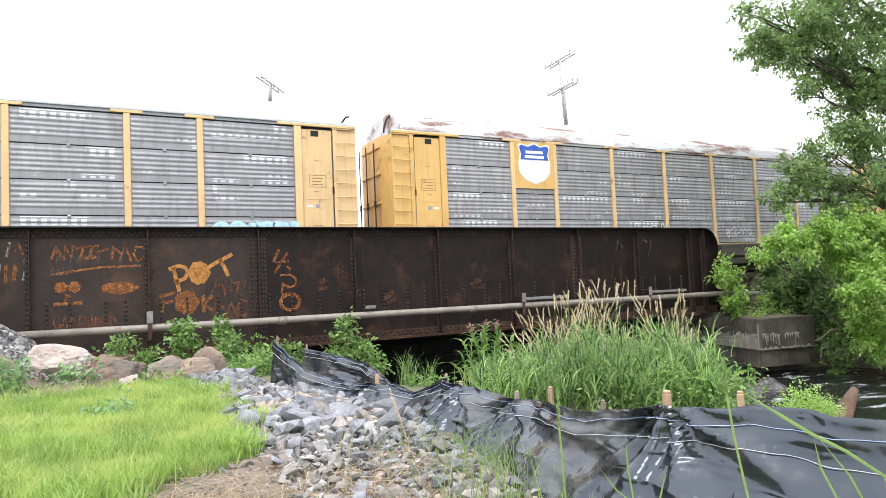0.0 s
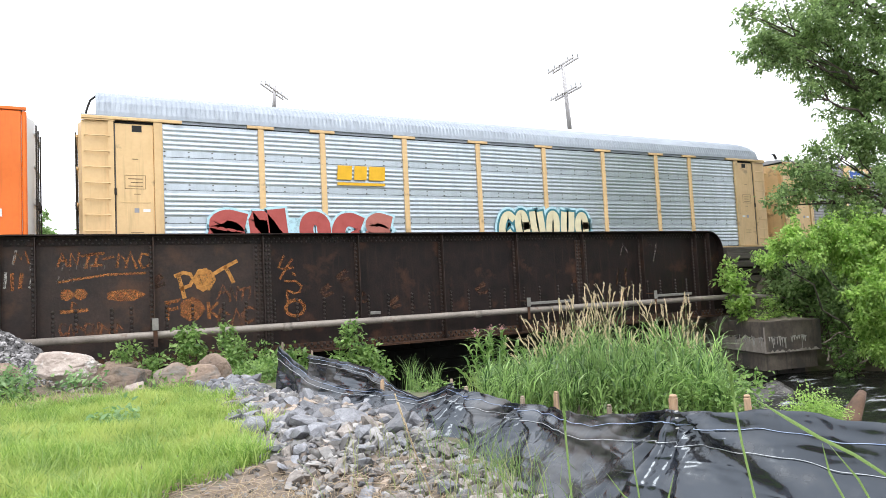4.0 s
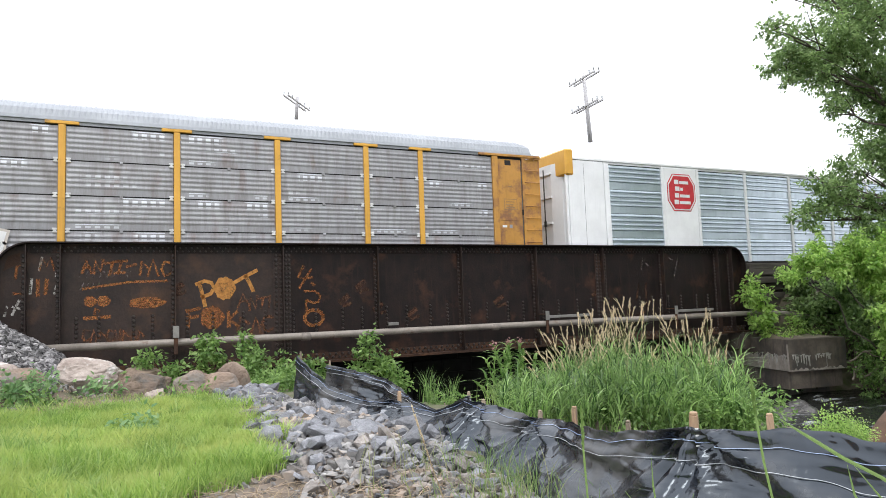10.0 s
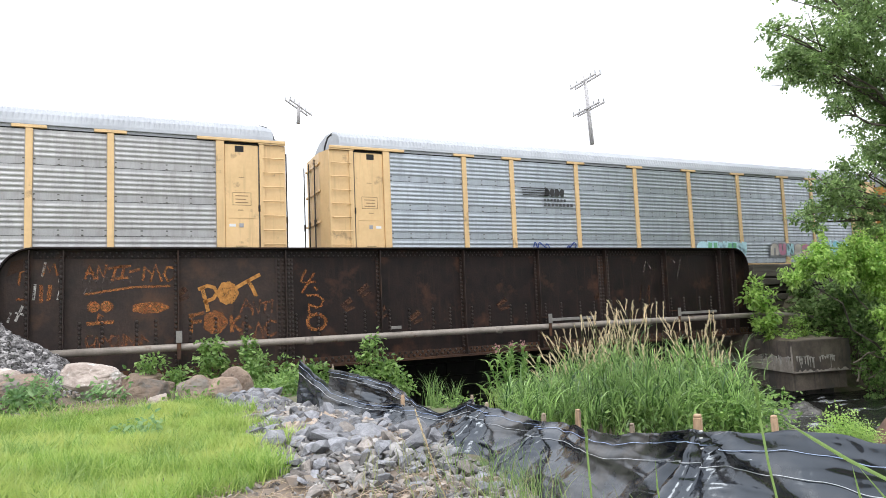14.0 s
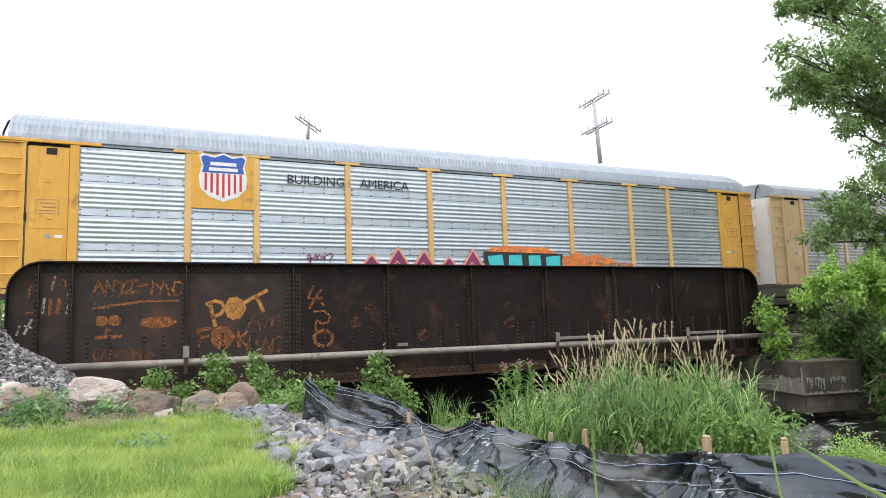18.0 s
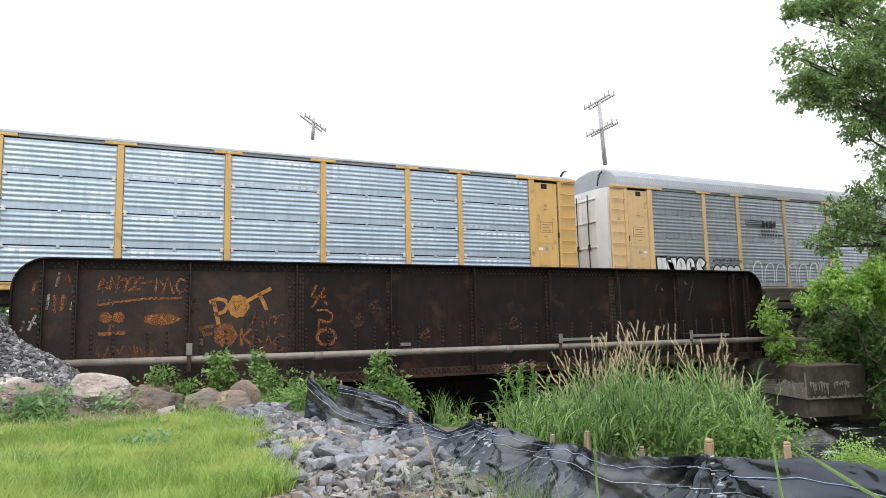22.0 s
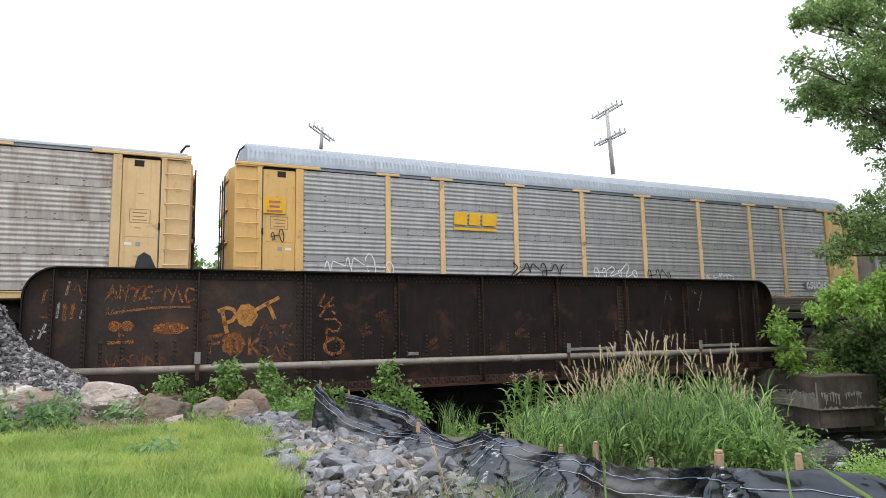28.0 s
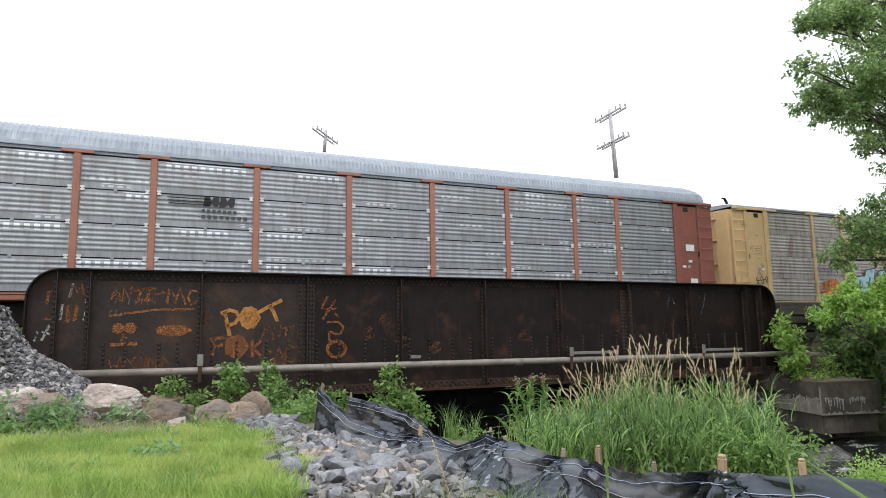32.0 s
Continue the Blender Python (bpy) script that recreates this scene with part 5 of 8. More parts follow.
    graffiti(c, 5.9, 8.9, 1.4, 1.84, ["faded", "pink", "ice"], "grey", 14, None, 6); graffiti(c, 9.5, 11.1, 1.4, 1.95, ["ice", "cyan"], "ice", 15, None, 3)
    c = autorack("dull silver autorack wagon with faded yellow posts", P["z_dull"], P["yellow_pale"], P["yellow_pale"], P["roof_white"], 0.84, face=P["white"]); add(c)
    northern(c)
    scrawl(c, -3.8, -2.2, 1.5, 1.92, "white", 16); scrawl(c, -1.2, 0.1, 1.5, 1.93, "white", 17)
    c = autorack("bright silver autorack wagon with fresh yellow posts and a striped shield", P["z_clean"], P["yellow"], P["yellow_bright"], P["roof_silver"], 1.1); add(c)
    shield(c, TN, 4.08, 1.12, P["yellow_bright"], "blue", "white", "red")
    slogan(c)
    scrawl(c, -5.6, -4.7, 1.7, 2.05, "maroon", 18)
    splash(c, 1.9, 2.12, 1.75, 0.36, "flame", 19, 0.2); splash(c, 4.6, 1.85, 1.5, 0.34, "flame", 20, 0.2); splash(c, 6.0, 1.7, 1.2, 0.2, "dustorange", 21, 0.1)
    peaks(c, -4.0, 0.5, 1.3, 2.28, (0.75, 1.0, 0.92, 0.7, 0.98), "maroon", "coral"); blocks(c, 0.6, 3.65, 1.3, 2.06, 4, "teal", "black", 22)
    c = autorack("silver autorack wagon with bubble graffiti along its foot", P["z_mid"], P["yellow_pale"], P["yellow_pale"], P["roof_white"], True, face=P["white"]); add(c)
    northern(c)
    graffiti(c, -11.6, -9.15, 1.25, 2.1, ["white"], "black", 22, None, 5, 0.5); graffiti(c, -8.7, -7.15, 1.25, 1.85, ["white"], "black", 23, None, 4, 0.5); scrawl(c, -8.75, -7.0, 2.0, 2.2, "black", 61, 0.03, 9)
    arches(c, -6.5, -2.3, 1.25, 2.15, 6, "white", 24); scrawl(c, -2.5, -1.8, 1.6, 2.25, "white", 26, 0.03, 5)
    c = autorack("blue-silver autorack wagon with yellow posts and a red emblem", P["z_blue"], P["yellow"], P["yellow"], P["roof_white"], False, clips=True, laps=True); add(c)
    emblem_lines(c)
    c = autorack("silver autorack wagon with grey posts and dark red stripes", P["z_bright"], P["grey"], P["grey"], P["roof_silver"], False, stripe_rows=()); add(c)
    red_lines(c)
    c = autorack("dull silver autorack wagon with yellow posts and amber lettering", P["z_dull"], P["yellow_pale"], P["yellow"], P["roof_silver"], True); add(c)
    bars(c, T3 - 1.0, 3.36, (0.48, 0.42, 0.55), 0.43, "amber", 0.08, 0.03); plate(c, "lettering_bar", rect(0, 1.62, 0, 0.09), T3 - 1.0, 3.18, 1, 0, "amber")
    plate(c, "sign_plate", rect(0, 0.66, 0, 0.48), -12.86, 3.39, 1, 0, "amber")
    for k, w in enumerate((0.34, 0.3, 0.46)):
        plate(c, "lettering_bar", rect(-w / 2, w / 2, 0, 0.07), -12.53, 3.71 - 0.14 * k, 1, 1, "fadedred")
    scrawl(c, -11.2, -8.6, 1.5, 2.34, "white", 28, 0.035, 4); scrawl(c, -4.7, -2.3, 1.55, 2.35, "black", 29, 0.05, 4); scrawl(c, -1.1, 1.0, 1.6, 2.25, "white", 30, 0.04, 6); scrawl(c, 1.3, 2.7, 1.5, 2.1, "black", 43, 0.04, 3); scrawl(c, 4.3, 6.0, 1.6, 2.0, "white", 31, 0.035, 5)
    scrawl(c, -12.7, -12.2, 2.5, 3.0, "black", 32, 0.03, 2)
    graffiti(c, 10.1, 11.4, 1.38, 1.66, ["white"], "grey", 33)
    c = autorack("rust-streaked autorack wagon with yellow posts and cyan graffiti", P["z_rust"], P["yellow_pale"], P["yellow_pale"], P["roof_white"], False); add(c)
    part("sign_plate", Geo().box(BAYS[2] + 0.1, BAYS[3] - 0.1, FRONT, SIDE, 3.1, 3.92), P["yellow_pale"], c, "yellow plate with black bars")
    bars(c, T3 - 0.88, 3.36, (0.45, 0.38, 0.5), 0.4, "black", 0.08, 0.03, 1); plate(c, "lettering_bar", rect(0, 1.5, 0, 0.07), T3 - 0.88, 3.21, 1, 1, "black")
    splash(c, -7.9, 1.66, 1.0, 0.42, "flame", 44, 0.2); jagged(c, -7.45, -3.4, 1.4, 2.6, "ice", "black", 34); splash(c, -2.6, 1.6, 1.0, 0.36, "flame", 45, 0.2); scrawl(c, -9.0, -7.6, 2.15, 2.55, "purple", 35); scrawl(c, -2.4, -1.6, 2.2, 2.65, "white", 36)
    splash(c, 1.4, 1.6, 1.2, 0.4, "flame", 46, 0.2); splash(c, 5.2, 2.1, 2.2, 0.4, "flame", 47, 0.2); graffiti(c, 2.3, 7.9, 1.3, 2.22, ["sky", "sky", "ice"], "navy", 37, None, 5, 0.4); scrawl(c, 8.2, 8.9, 1.6, 2.1, "white", 38)
    plate(c, "tag_fill", [(-0.25, 0), (0.3, 0), (0.14, 0.36), (-0.02, 0.46), (-0.18, 0.34)], 12.55, 1.66, 1, 0, "black")
    scrawl(c, -12.7, -11.9, 1.7, 2.1, "black", 39, 0.03, 3)
    c = autorack("pale punched-steel autorack wagon with rust-red posts", P["z_pale"], P["brown"], P["maroon"], P["roof_silver"], True, clips=True, laps=True); add(c)
    northern(c)
    plate(c, "data_plate", rect(0, 0.42, 0, 0.26), 12.2, 2.95, 1, 0, "white"); plate(c, "data_plate", rect(0, 0.36, 0, 0.22), 12.35, 1.65, 1, 0, "white"); plate(c, "data_plate", rect(0, 0.18, 0, 0.09), 12.3, 2.5, 1, 0, "white")
    return cars


def northern(c):
    for k in range(4):
        plate(c, "logo_line", [(0, 0), (1.15, 0), (1.13, 0.032), (0, 0.032)], T3 - 1.06 + 0.02 * k, 3.83 - 0.083 * k, 1, 0, "black")
    for x in (-0.08, 0.36):
        plate(c, "logo_block", [(0, 0), (0.16, 0), (0.24, 0.12), (0.3, 0), (0.4, 0.02), (0.44, 0.26), (0.3, 0.29), (0.22, 0.18), (0.16, 0.29), (0.04, 0.29)], T3 + x, 3.56, 1, 0, "black")
    bars(c, T3 - 0.12, 3.38, (0.09,) * 7, 0.09, "soot", 0.055)
    bars(c, T3 - 0.12, 3.2, (0.105,) * 8, 0.1, "soot", 0.06)


def slogan(c):
    for word, x0, x1 in (("BUILDING", -6.16, -4.39), ("AMERICA", -3.85, -2.18)):
        cu = bpy.data.curves.new("slogan", "FONT")
        cu.body, cu.size, cu.extrude, cu.align_x = word, 0.4, 0.002, "LEFT"
        tmp = bpy.data.objects.new("slogan", cu)
        scene.collection.objects.link(tmp)
        bpy.context.view_layer.update()
        me = bpy.data.meshes.new_from_object(tmp)
        bpy.data.objects.remove(tmp)
        xs = [v.co.x for v in me.vertices]
        k = (x1 - x0) / (max(xs) - min(xs))
        me.transform(Matrix.Diagonal((k, 1.0, 1, 1)))
        me.materials.clear()
        put("lettering", me, C["black"], c, pose(x0, FRONT - 0.004, 4.12, 90), "black capital letters")


def stroke(pts, w, y=0.0):
    """A ribbon of one piece along the points."""
    pts = [Vector(p) for p in pts]
    n, v = len(pts), []
    for i, p in enumerate(pts):
        d = pts[min(i + 1, n - 1)] - pts[max(i - 1, 0)]
        d = d.normalized() if d.length > 1e-6 else Vector((1, 0))
        q = Vector((-d.y, d.x)) * w / 2
        e = d * (w / 2) * ((i == n - 1) - (i == 0))
        v += [(p.x + e.x - q.x, y, p.y + e.y - q.y), (p.x + e.x + q.x, y, p.y + e.y + q.y)]
    return Geo().add(v, [(2 * i, 2 * i + 2, 2 * i + 3, 2 * i + 1) for i in range(n - 1)])


def emblem_lines(c):
    x, z = T3 - 1.2, 3.22
    for pts in (((0.85, 0.1), (0.75, 0.0), (0.2, 0.0), (0.08, 0.1), (0.08, 0.5), (0.2, 0.62), (0.75, 0.62), (0.85, 0.52), (0.85, 0.1)), ((1.02, 0.0), (1.02, 0.52), (1.12, 0.62), (1.75, 0.62), (1.85, 0.52), (1.85, 0.0))):
        part("emblem_band", stroke([(x + a, z + b) for a, b in pts], 0.1, FRONT - 0.006), C["red"], c)


def red_lines(c):
    for i in range(9):
        a, b = BAYS[i] + 0.12, BAYS[i + 1] - 0.12
        for k, rows in ((2, (0, 1, 2)), (3, (0, 1, 2))):
            top = EAVE - SHEET * k - 0.006
            for r in rows:
                zc = top - 0.085 - 0.175 * r
                part("red_stripe", Geo().prism([(a, zc - 0.047), (b, zc - 0.047), (b, zc + 0.042), (a, zc + 0.042)], FRONT - 0.002, FRONT), C["stripe"], c)
    part("sign_panel", Geo().box(BAYS[2] + 0.1, BAYS[3] - 0.1, FRONT - 0.006, SIDE, 4.1, 4.8), C["red"], c, "red sign with white bars")
    bars(c, T3 - 0.45, 4.38, (0.15, 0.13, 0.1, 0.1, 0.13, 0.18, 0.13, 0.13), 0.18, "white", 0.04, 0.03, 2)
    bars(c, T3 - 0.1, 4.22, (0.5, 0.4), 0.05, "white", 0.05, 0, 2)
    for k in range(5):
        plate(c, "emblem_bar", rect(-0.25 + 0.05 * abs(k - 2), 0.25 - 0.05 * abs(k - 2), 0, 0.055), T3 - 0.88, 4.25 + 0.09 * k, 1, 2, "white")
    bars(c, 12.2, 2.45, (0.1, 0.12, 0.1), 0.05, "white", 0.03)


CARS = train()


# ---- stones ----
def rock_mesh(seed, k=1.0, flatten=0.7, n=15):
    """A broken stone: the hull of a few points, its faces roughened."""
    rnd = random.Random(seed)
    b = bmesh.new()
    for _ in range(n):
        p = Vector((rnd.gauss(0, 1), rnd.gauss(0, 1), rnd.gauss(0, 1))).normalized() * rnd.uniform(0.7, 1.15)
        b.verts.new((p.x * 0.5 * k, p.y * 0.42 * k, p.z * 0.5 * k * flatten))
    bmesh.ops.convex_hull(b, input=b.verts[:])
    bmesh.ops.delete(b, geom=[v for v in b.verts if not v.link_faces], context="VERTS")
    bmesh.ops.subdivide_edges(b, edges=b.edges[:], cuts=2, use_grid_fill=True)
    bmesh.ops.triangulate(b, faces=b.faces[:])
    off = Vector((seed * 1.3, seed * 0.7, seed * 2.1))
    for v in b.verts:
        v.co *= 1 + 0.13 * noise.noise(v.co * 3.2 / k + off) + 0.06 * noise.noise(v.co * 9 / k + off)
    me = bpy.data.meshes.new("stone")
    b.to_mesh(me)
    b.free()
    return me


def boulder_mesh(seed, sx, sy, sz, cuts=15):
    """A weathered boulder: a lumpy ball with some broken flat sides."""
    rnd = random.Random(seed * 13)
    b = bmesh.new()
    bmesh.ops.create_icosphere(b, subdivisions=5, radius=1)
    off = Vector((seed * 3.1, seed * 1.7, seed * 2.3))
    planes = [(Vector((rnd.gauss(0, 1), rnd.gauss(0, 1), rnd.gauss(0.2, 0.8))).normalized(), rnd.uniform(0.62, 0.9)) for _ in range(cuts)]
    for v in b.verts:
        c = v.co * (1 + 0.18 * noise.noise(v.co * 0.9 + off))
        for d, k in planes:
            over = c.dot(d) - k
            if over > 0:
                c = c - d * over * 0.93
        c = c * (1 + 0.07 * noise.noise(c * 2.6 + off) + 0.07 * abs(noise.noise(c * 5 + off)) + 0.035 * noise.noise(c * 11 + off))
        c.z = max(c.z, -0.75)
        v.co = Vector((c.x * sx, c.y * sy, c.z * sz)) * 1.1
    me = bpy.data.meshes.new("boulder")
    b.to_mesh(me)
    b.free()
    me.polygons.foreach_set("use_smooth", [False] * len(me.polygons))
    return me


def boulders():
    for i, (x, y, z, sx, sy, sz, rz, kind, label) in enumerate((
            (-0.8, 17.0, 0.22, 0.92, 0.6, 0.45, -6, "boulder", "large pale pink boulder at the girder's foot"),
            (0.42, 15.0, 0.1, 0.5, 0.42, 0.36, 20, "boulder_brown", "brown boulder among weeds"),
            (1.22, 13.4, 0.12, 0.42, 0.38, 0.36, 0, "boulder_brown", "smooth round tan boulder by the stones"),
            (1.62, 13.3, 0.12, 0.44, 0.36, 0.33, 40, "boulder_brown", "flat-sided tan boulder by the stones"),
            (1.95, 13.9, 0.18, 0.36, 0.34, 0.36, 70, "boulder_brown", "broken brown boulder behind two others"),
            (0.3, 16.8, 0.1, 0.5, 0.4, 0.35, 10, "boulder_brown", "brown boulder half hidden by a pale one"),
            (-2.75, 16.4, 0.38, 0.6, 0.5, 0.36, 15, "boulder", "pale boulder below the ballast slope"),
            (-1.85, 15.7, 0.3, 0.45, 0.4, 0.3, 50, "boulder_brown", "small pale boulder in weeds"),
            (-2.2, 16.3, 0.42, 0.42, 0.36, 0.3, 25, "boulder", "pale boulder at the foot of the ballast"),
            (-1.75, 16.5, 0.3, 0.3, 0.28, 0.24, 65, "boulder_brown", "small brown boulder at the foot of the ballast"),
            (-2.9, 15.4, 0.35, 0.6, 0.5, 0.35, 80, "boulder_brown", "grey-brown boulder in weeds"),
            (0.55, 13.6, 0.08, 0.2, 0.18, 0.15, 30, "boulder", "small pale stone in the grass"),
            (19.6, 14.6, -2.3, 0.6, 0.5, 0.45, 30, "wet_stone", "dark wet boulder at the water's edge"),
            (17.9, 14.2, -2.3, 0.7, 0.5, 0.4, 70, "wet_stone", "dark wet boulder in the stream"))):
        ob = put("boulder", boulder_mesh(i + 1, sx, sy, sz), M[kind], None, pose(x, y, z, 0, 0, rz))
        tagged(ob, label, "boulder", "boulders")


boulders()
STONES = [rock_mesh(100 + i, 1.0, (0.62, 0.75, 0.5, 0.85)[i % 4]) for i in range(14)]


def riprap():
    """Quarry stone between the lawn and the fence."""
    bed = thing("riprap_bed", pose(0, 0, 0), "loose bank of broken grey quarry stones", "riprap", kind="structure")
    rnd = random.Random(21)
    left = lambda y: np.interp(y, [3.5, 4.5, 5.6, 6.4, 7.7, 8.8, 11.5, 13.2], [1.9, 1.5, 1.38, 1.5, 1.45, 1.58, 1.6, 1.5])
    right = lambda y: np.interp(y, [3.5, 4.4, 5.3, 6.3, 7.9, 9, 10.1, 11, 12.2, 13.2], [2.7, 2.88, 3.1, 3.1, 3.3, 3.2, 2.85, 2.58, 2.5, 2.6])
    rise = lambda x, y: 0.09 * math.sin(math.pi * min(1, max(0, (x - float(left(y))) / (float(right(y)) - float(left(y)))))) * min(1, max(0, (y - 5.5) / 2.5))
    taken = []
    while len(taken) < 300:
        near = len(taken) > 205
        y = rnd.uniform(4.2, 7.2) if near else 6.6 + 6.6 * rnd.random() ** 0.9
        a, b = float(left(y)), float(right(y))
        x = rnd.uniform(a, b)
        k = (0.09 + 0.13 * rnd.random() ** 1.6) if near else (0.13 + 0.2 * rnd.random() ** 1.5)
        if any((x - p) ** 2 + (y - q) ** 2 < (0.3 * (k + r)) ** 2 for p, q, r in taken):
            continue
        taken.append((x, y, k))
        z = float(height(x, y)) + rise(x, y) + k * (0.16 if near else 0.22) + rnd.uniform(-0.02, 0.05)
        tan = rnd.random() < np.interp(y, [5, 6.5, 8.5], [0.6, 0.35, 0.06])
        put("stone", STONES[rnd.randrange(14)], M["stone_tan" if tan else "stone"], bed,
            Matrix.LocRotScale((x, y, z), Euler((rnd.uniform(-0.6, 0.6), rnd.uniform(-0.6, 0.6), rnd.uniform(0, 6.28))), (k * rnd.uniform(1.0, 1.7), k, k * rnd.uniform(0.7, 1.25))))
    spot = lambda lo, hi: lambda r: (lambda y: (r.uniform(float(left(y)) - 0.1, float(right(y)) + 0.05), y))(lo + (hi - lo) * r.random() ** 0.8)
    scatter("small_riprap", 1500, 22, spot(6.2, 13.3), (0.07, 0.2), M["small_stone"], "grey broken stones between the larger ones", rise)
    scatter("stone_chips", 3000, 23, spot(6.0, 13.3), (0.03, 0.1), M["small_stone"], "grey stone chips in the gaps of the bank", rise)
    scatter("stone_chips", 950, 24, spot(3.4, 6.4), (0.03, 0.12), M["small_stone"], "brown and grey stone chips on trodden soil", rise)


def scatter(name, n, seed, where, sizes, material, label, lift=None):
    """Many small stones in one mesh."""
    rnd = random.Random(seed)
    g = Geo()
    base = []
    for i in range(8):
        b = bmesh.new()
        rr = random.Random(seed * 7 + i)
        for _ in range(9):
            p = Vector((rr.gauss(0, 1), rr.gauss(0, 1), rr.gauss(0, 1))).normalized()
            b.verts.new(p * 0.5)
        bmesh.ops.convex_hull(b, input=b.verts[:])
        b.verts.index_update()
        base.append(([v.co.copy() for v in b.verts], [[v.index for v in f.verts] for f in b.faces]))
        b.free()
    for i in range(n):
        x, y = where(rnd)
        k = rnd.uniform(*sizes)
        z = float(height(x, y)) + k * 0.2 + (lift(x, y) if lift else 0)
        m = Matrix.LocRotScale((x, y, z), Euler((rnd.uniform(-1, 1), rnd.uniform(-1, 1), rnd.uniform(0, 6.28))), (k * 1.3, k, k * 0.75))
        vs, fs = base[i % 8]
        g.add([m @ v for v in vs], fs)
    tagged(part(name, g, material), label, "stones", kind="stuff")


riprap()


def ballast_spot(r):
    x = -1.3 - 6.0 * r.random() ** 1.3
    return x, r.uniform(16.0, 19.2) if x < -2.8 else r.uniform(15.9, 18.7)


scatter("ballast", 11000, 31, ballast_spot, (0.07, 0.19), M["ballast"], "sloping heap of grey crushed ballast stone", lambda x, y: random.uniform(0, 0.03))
scatter("stone_chips", 1500, 34, lambda r: (r.uniform(-3.6, 2.2), r.uniform(13.2, 16.6)), (0.03, 0.12), M["small_stone"], "stone chips on the soil among the boulders")
scatter("pebbles", 600, 33, lambda r: (r.uniform(0.1, 3.2), r.uniform(3.4, 7.0)), (0.02, 0.07), M["small_stone"], "small brown and grey pebbles on bare soil")


# ---- silt fence ----
def fence_material():
    m, n, l, b = shader("black_sheeting")
    v = coords(n, l, world_space=True, shift=False)
    dust = ramp(n, l, noise_node(n, l, v, 1.3, 7, 0.65), 0.5, 0.74, 0, 0.5)
    b.inputs["Specular IOR Level"].default_value = 0.9
    b.inputs["Specular Tint"].default_value = (0.82, 0.91, 1.0, 1)
    l.new(mix(n, l, dust, (0.008, 0.01, 0.015), (0.17, 0.155, 0.135)), b.inputs["Base Color"])
    l.new(ramp(n, l, dust, 0, 0.4, 0.16, 0.5), b.inputs["Roughness"])
    height_in = None
    for stretch, scale, weight in (((0.5, 0.5, 3.4), 3.6, 1.0), ((1.5, 1.5, 1.1), 6.0, 0.45)):
        t = n.new("ShaderNodeTexNoise")
        t.noise_type = "RIDGED_MULTIFRACTAL"
        t.inputs["Scale"].default_value, t.inputs["Detail"].default_value, t.inputs["Distortion"].default_value = scale, 3.0, 0.7
        l.new(coords(n, l, stretch, False, True), t.inputs["Vector"])
        k = math_node(n, l, "MULTIPLY", t.outputs[0], weight)
        height_in = k if height_in is None else math_node(n, l, "ADD", height_in, k)
    bn = n.new("ShaderNodeBump")
    bn.inputs["Strength"].default_value, bn.inputs["Distance"].default_value = 0.8, 0.024
    l.new(height_in, bn.inputs["Height"])
    l.new(bn.outputs[0], b.inputs["Normal"])
    return m


M["sheeting"] = fence_material()
M["thread"] = surf("white_thread", (0.36, 0.38, 0.41), (0.52, 0.54, 0.57), 5, 0.6, 0, 0)
M["thread_blue"] = surf("blue_thread", (0.2, 0.28, 0.5), (0.4, 0.47, 0.6), 5, 0.6, 0, 0)
FRONT_RUN = [(2.61, 11.09, 0.83), (2.86, 10.15, 0.41), (3.16, 9.36, 0.27), (3.38, 8.59, 0.31), (3.64, 7.93, 0.22), (3.79, 7.27, 0.45)]
BACK_RUN = [(3.40, 12.10, 0.56), (3.69, 11.30, 0.49), (3.94, 10.43, 0.40), (3.93, 9.67, 0.26), (3.96, 8.58, 0.12), (3.86, 7.36, 0.46)]
MAIN_RUN = [(3.79, 7.27, 0.46), (3.71, 6.75, 0.45), (3.70, 6.09, 0.43), (3.61, 5.47, 0.47), (3.46, 4.75, 0.54), (3.31, 4.03, 0.60), (3.25, 3.50, 0.70), (3.16, 3.08, 0.80), (3.17, 2.80, 0.80), (3.26, 2.58, 0.85), (3.30, 2.34, 0.86), (3.30, 2.12, 0.85), (3.40, 1.7, 0.87), (3.5, 1.0, 0.9)]


